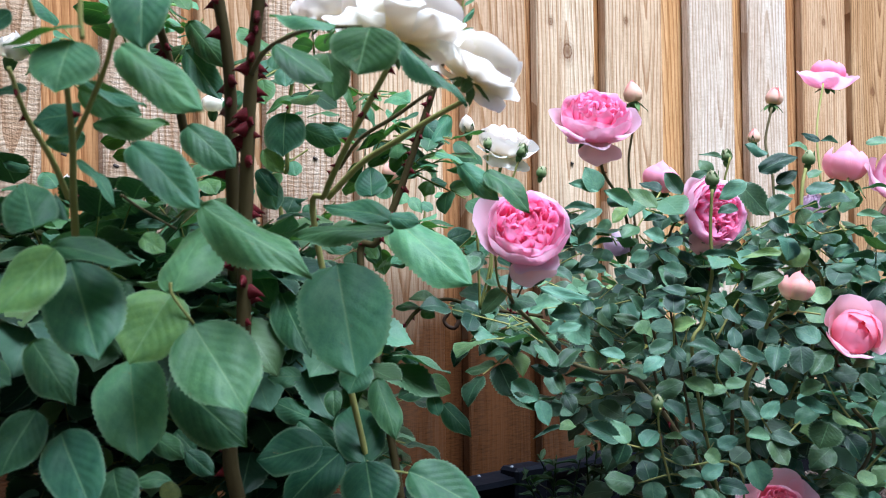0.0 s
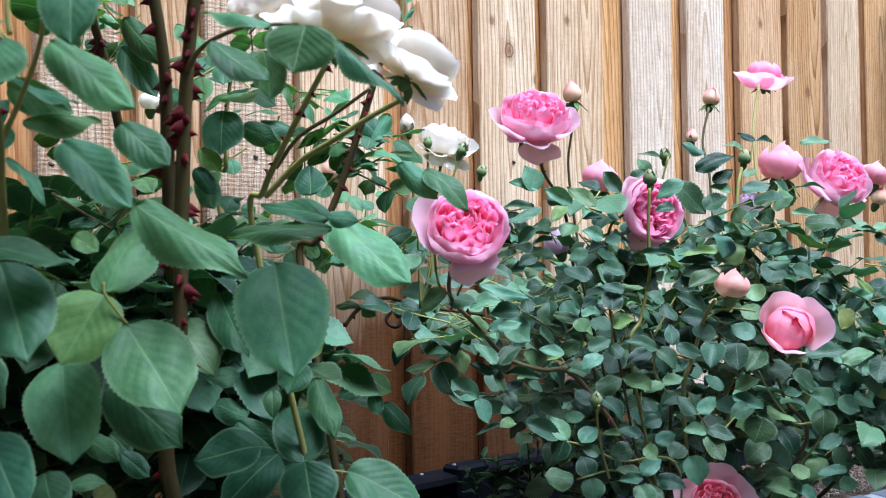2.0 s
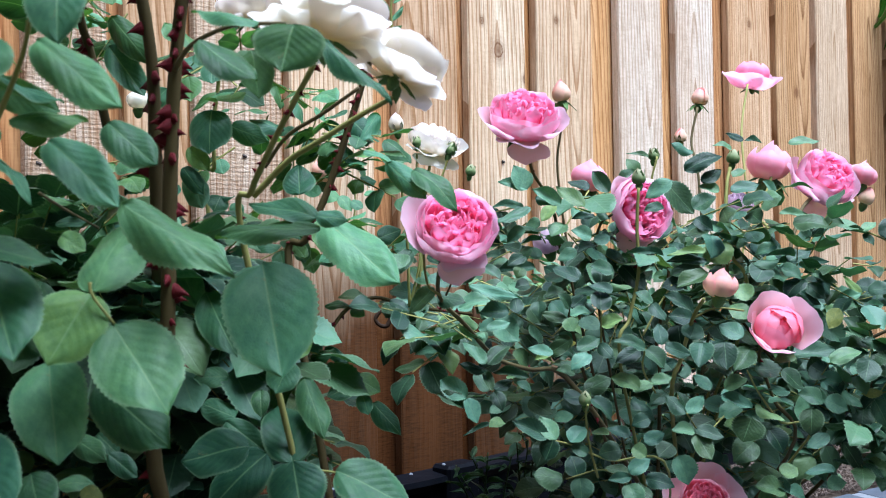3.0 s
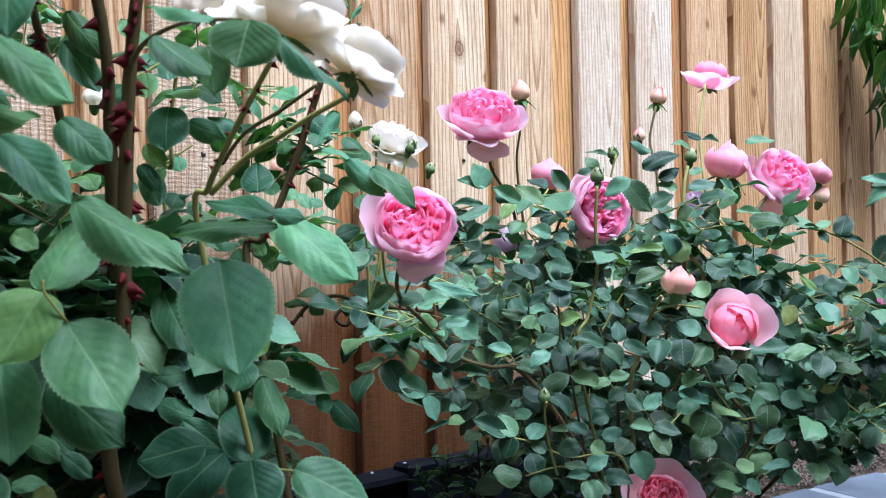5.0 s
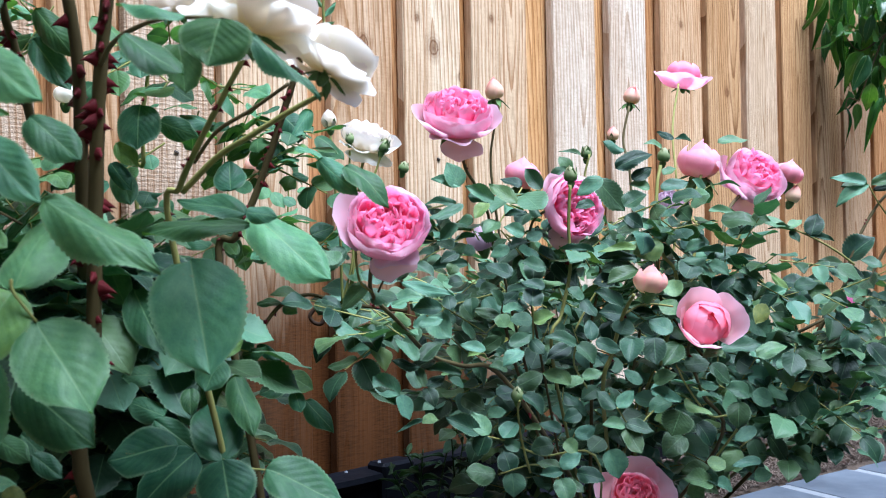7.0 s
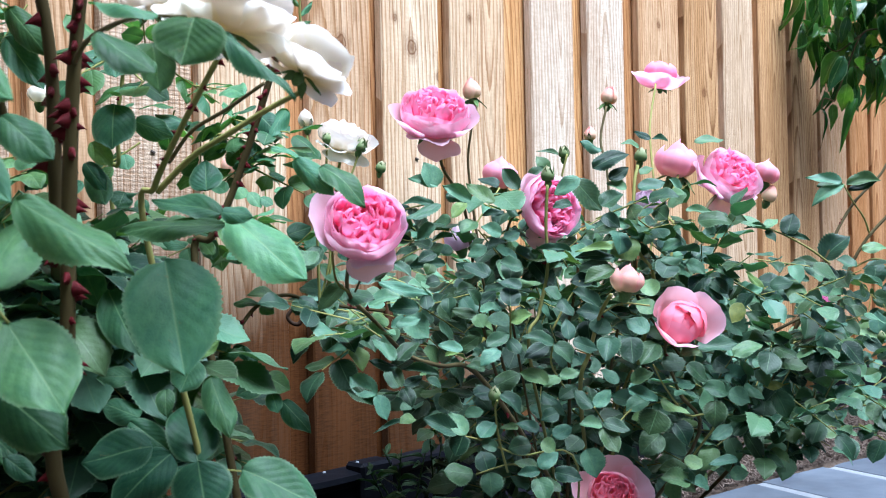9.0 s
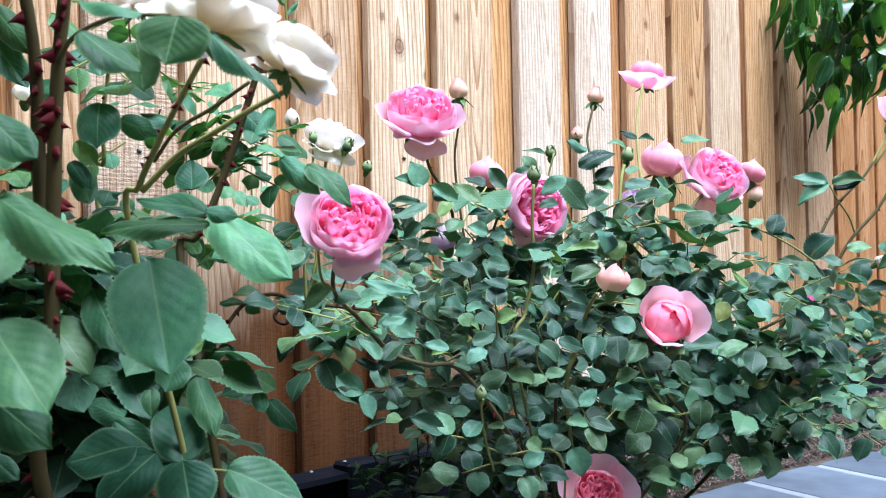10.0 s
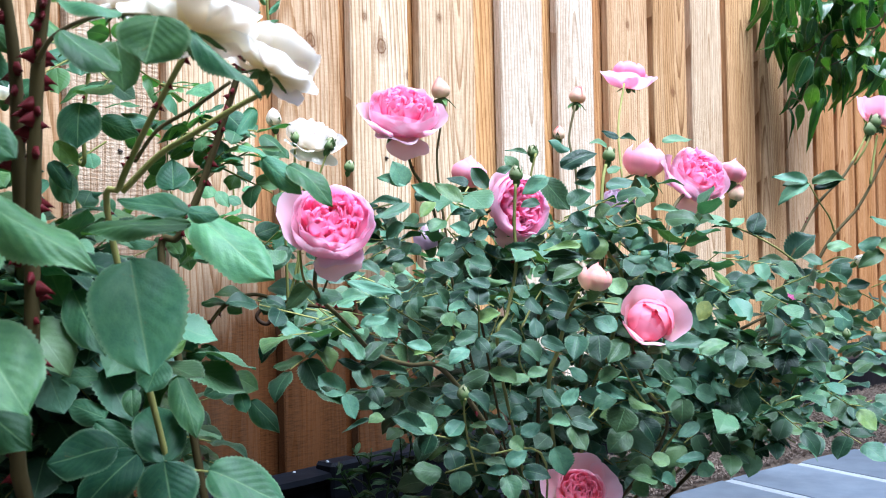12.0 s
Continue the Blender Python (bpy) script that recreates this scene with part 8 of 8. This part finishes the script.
leaf(peach_tree, (1.728, -0.125, 1.1), (1.696, -0.162, 0.987), 0.024, (-0.67, -0.71, 0.2))
leaf(peach_tree, (1.58, -0.096, 1.099), (1.616, -0.106, 0.995), 0.035, (-0.86, -0.51, -0.04))
leaf(peach_tree, (1.546, -0.17, 0.93), (1.602, -0.171, 0.848), 0.023, (-0.87, -0.33, 0.36))
leaf(peach_tree, (1.509, -0.035, 1.028), (1.518, -0.008, 0.918), 0.021, (-0.27, -0.84, 0.47))
leaf(peach_tree, (1.506, -0.137, 1.021), (1.492, -0.166, 0.917), 0.024, (-0.49, -0.66, 0.56))
leaf(peach_tree, (1.386, -0.039, 1.1), (1.408, -0.033, 1.006), 0.022, (-0.57, -0.73, 0.38))
leaf(peach_tree, (1.595, -0.223, 1.1), (1.652, -0.221, 1.014), 0.035, (-0.26, -0.91, 0.33))
leaf(peach_tree, (1.436, -0.092, 0.986), (1.402, -0.103, 0.866), 0.021, (-0.98, -0.19, -0.04))
leaf(peach_tree, (1.687, -0.144, 1.12), (1.742, -0.135, 1.014), 0.034, (-0.39, -0.76, 0.52))

# a thin shoot, and a dark curl standing in for a knob on the fence
cane(white_bush, [(-0.6, -0.53, 0.618), (-0.602, -0.53, 0.644), (-0.599, -0.533, 0.674)], 0.0015, 0.0010)
cane(white_bush, [(-0.607, -0.525, 0.623), (-0.609, -0.524, 0.649), (-0.611, -0.523, 0.674)], 0.0010, 0.0008)
leaf(white_bush, (-0.602, -0.53, 0.633), (-0.589, -0.532, 0.649), 0.005, (-0.51, -0.65, 0.57))
leaf(white_bush, (-0.601, -0.53, 0.641), (-0.604, -0.518, 0.658), 0.005, (-0.51, -0.65, 0.57))
leaf(white_bush, (-0.6, -0.531, 0.649), (-0.588, -0.535, 0.658), 0.004, (-0.51, -0.65, 0.57))
leaf(white_bush, (-0.607, -0.526, 0.634), (-0.609, -0.514, 0.646), 0.004, (-0.51, -0.65, 0.57))
leaf(white_bush, (-0.602, -0.529, 0.626), (-0.593, -0.535, 0.629), 0.004, (-0.51, -0.65, 0.57))
cane(white_bush, [(-0.253, -0.096, 0.347), (-0.259, -0.092, 0.333), (-0.267, -0.085, 0.335), (-0.271, -0.082, 0.344), (-0.265, -0.087, 0.355)], 0.0036, 0.0028, DARK_CURL, 0, 0.005, 19)

# ---- thick growth inside the bushes, and unseen leaf clumps added for shade ----
def fill(bush, blobs, sprays, leaflet, meshes, material, seed, singles, facing):
    """Leaf sprays through egg-shaped clumps (middle, half axes, turn); the first ones are leaves of their own."""
    rng = random.Random(seed)
    poses, stalks = [], []
    for i in range(sprays):
        c, ax, turn = blobs[i % len(blobs)]
        while True:
            q = Vector([rng.uniform(-1, 1) for _ in range(3)])
            if 0.25 < q.length < 1:
                break
        rot = Matrix.Rotation(radians(turn), 3, "Z")
        off = rot @ Vector([q[k] * ax[k] for k in range(3)])
        way = rot @ Vector((q.x * 0.8, q.y * 0.6 - 0.25, rng.uniform(-0.35, 0.35)))
        ps, st = spray_leaves(rng, Vector(c) + off, way, Vector((0, 0, 1)) + Vector(facing) * rng.uniform(0.2, 1.1), leaflet * 2.2, leaflet * rng.uniform(0.8, 1.15))
        poses += ps
        stalks.append(st)
    for ps in poses[:singles]:
        leaf(bush, *ps)
    joined_leaves("foliage", bush, poses[singles:], meshes, stalks, material)


# the last, flat clump is added to shade the leaves under it
fill(pink_bush, [((-0.09, -0.40, 0.27), (0.17, 0.12, 0.12), -43), ((0.09, -0.33, 0.25), (0.17, 0.12, 0.13), -43), ((0.03, -0.38, 0.12), (0.16, 0.12, 0.08), -43), ((0.08, -0.32, 0.23), (0.24, 0.12, 0.16), -43), ((-0.06, -0.36, 0.35), (0.24, 0.10, 0.08), -43), ((-0.12, -0.46, 0.36), (0.20, 0.10, 0.018), -43)], 350, 0.030, MID_LEAVES, LEAF_MID, 31, 0, (-0.7, -0.7, 0))
fill(pink_bush, [((-0.21, -0.585, 0.448), (0.060, 0.06, 0.026), -43), ((-0.114, -0.645, 0.398), (0.071, 0.06, 0.028), -43), ((-0.27, -0.577, 0.425), (0.055, 0.06, 0.037), -43), ((-0.374, -0.508, 0.451), (0.065, 0.05, 0.033), -43), ((-0.505, -0.54, 0.363), (0.048, 0.05, 0.026), -43), ((-0.077, -0.715, 0.344), (0.057, 0.06, 0.044), -43), ((-0.029, -0.676, 0.297), (0.053, 0.06, 0.026), -43), ((-0.173, -0.669, 0.271), (0.043, 0.06, 0.027), -43), ((-0.104, -0.712, 0.243), (0.047, 0.05, 0.022), -43), ((-0.009, -0.728, 0.262), (0.039, 0.05, 0.020), -43)], 116, 0.028, MID_LEAVES, LEAF_MID, 43, 100, (-0.5, -0.5, 0))
fill(pink_bush, [((-0.035, -0.713, 0.221), (0.050, 0.05, 0.025), -43), ((-0.085, -0.690, 0.200), (0.050, 0.05, 0.022), -43), ((0.028, -0.736, 0.232), (0.040, 0.05, 0.022), -43)], 22, 0.026, MID_LEAVES, LEAF_MID, 47, 60, (-0.5, -0.5, 0))
fill(white_bush, [((-0.814, -0.297, 0.612), (0.111, 0.08, 0.058), -39), ((-0.805, -0.301, 0.495), (0.095, 0.06, 0.048), -39), ((-0.671, -0.434, 0.548), (0.057, 0.05, 0.031), -39), ((-0.643, -0.429, 0.493), (0.064, 0.05, 0.032), -39), ((-0.59, -0.445, 0.44), (0.043, 0.05, 0.032), -39), ((-0.719, -0.474, 0.594), (0.029, 0.05, 0.029), -39), ((-0.752, -0.347, 0.637), (0.064, 0.06, 0.032), -39)], 49, 0.027, NEAR_LEAVES, LEAF_NEAR, 41, 80, (-0.5, -0.5, 0))
# inner leaves borrow the pink rose's darker leaf colour, painting in deep shade
# the two clumps at x -1.30 stand out of view, added to block light
fill(white_bush, [((-0.898, -0.325, 0.319), (0.068, 0.08, 0.093), -39), ((-0.784, -0.312, 0.288), (0.085, 0.1, 0.090), -39), ((-0.701, -0.377, 0.261), (0.058, 0.1, 0.064), -39), ((-0.834, -0.276, 0.432), (0.064, 0.06, 0.026), -39), ((-0.733, -0.329, 0.361), (0.059, 0.06, 0.065), -39), ((-1.30, -0.48, 0.55), (0.20, 0.24, 0.45), -39), ((-1.30, -0.55, 0.40), (0.22, 0.24, 0.40), -39)], 340, 0.034, MID_LEAVES, LEAF_MID, 33, 60, (-0.7, -0.7, 0))
# flat layers hidden behind the big leaves, added to shade what is below
fill(white_bush, [((-0.90, -0.36, 0.405), (0.16, 0.13, 0.022), -39), ((-0.80, -0.42, 0.375), (0.09, 0.09, 0.02), -39)], 150, 0.040, MID_LEAVES, LEAF_MID, 45, 0, (-0.2, -0.2, 0))
# unseen canopy above the view, added to shade the bush's left side
fill(white_bush, [((-1.2, -0.60, 0.98), (0.25, 0.2, 0.3), -39)], 460, 0.042, MID_LEAVES, LEAF_NEAR, 34, 0, (-0.7, -0.7, 0))
fill(far_bush, [((0.39, -0.625, 0.285), (0.07, 0.05, 0.04), -43), ((0.31, -0.60, 0.28), (0.07, 0.05, 0.06), -43), ((0.42, -0.64, 0.345), (0.05, 0.04, 0.03), -43), ((0.255, -0.60, 0.215), (0.06, 0.05, 0.03), -43), ((0.62, -0.38, 0.24), (0.12, 0.08, 0.06), -43)], 40, 0.03, MID_LEAVES, LEAF_MID, 35, 0, (-0.7, -0.7, 0))
# unseen leaves high over the fence, added to shade its right end
fill(peach_tree, [((2.55, -0.12, 1.72), (0.4, 0.14, 0.2), 0), ((2.95, -0.24, 1.6), (0.6, 0.3, 0.4), 0)], 8, 0.11, PEACH_LEAVES, LEAF_PEACH, 38, 0, (0, 0, 0))
fill(peach_tree, [((1.60, -0.10, 1.10), (0.13, 0.06, 0.06), 0), ((1.62, -0.11, 1.00), (0.10, 0.06, 0.07), 0)], 18, 0.055, PEACH_LEAVES, LEAF_PEACH, 39, 0, (-0.9, -0.9, -0.6))
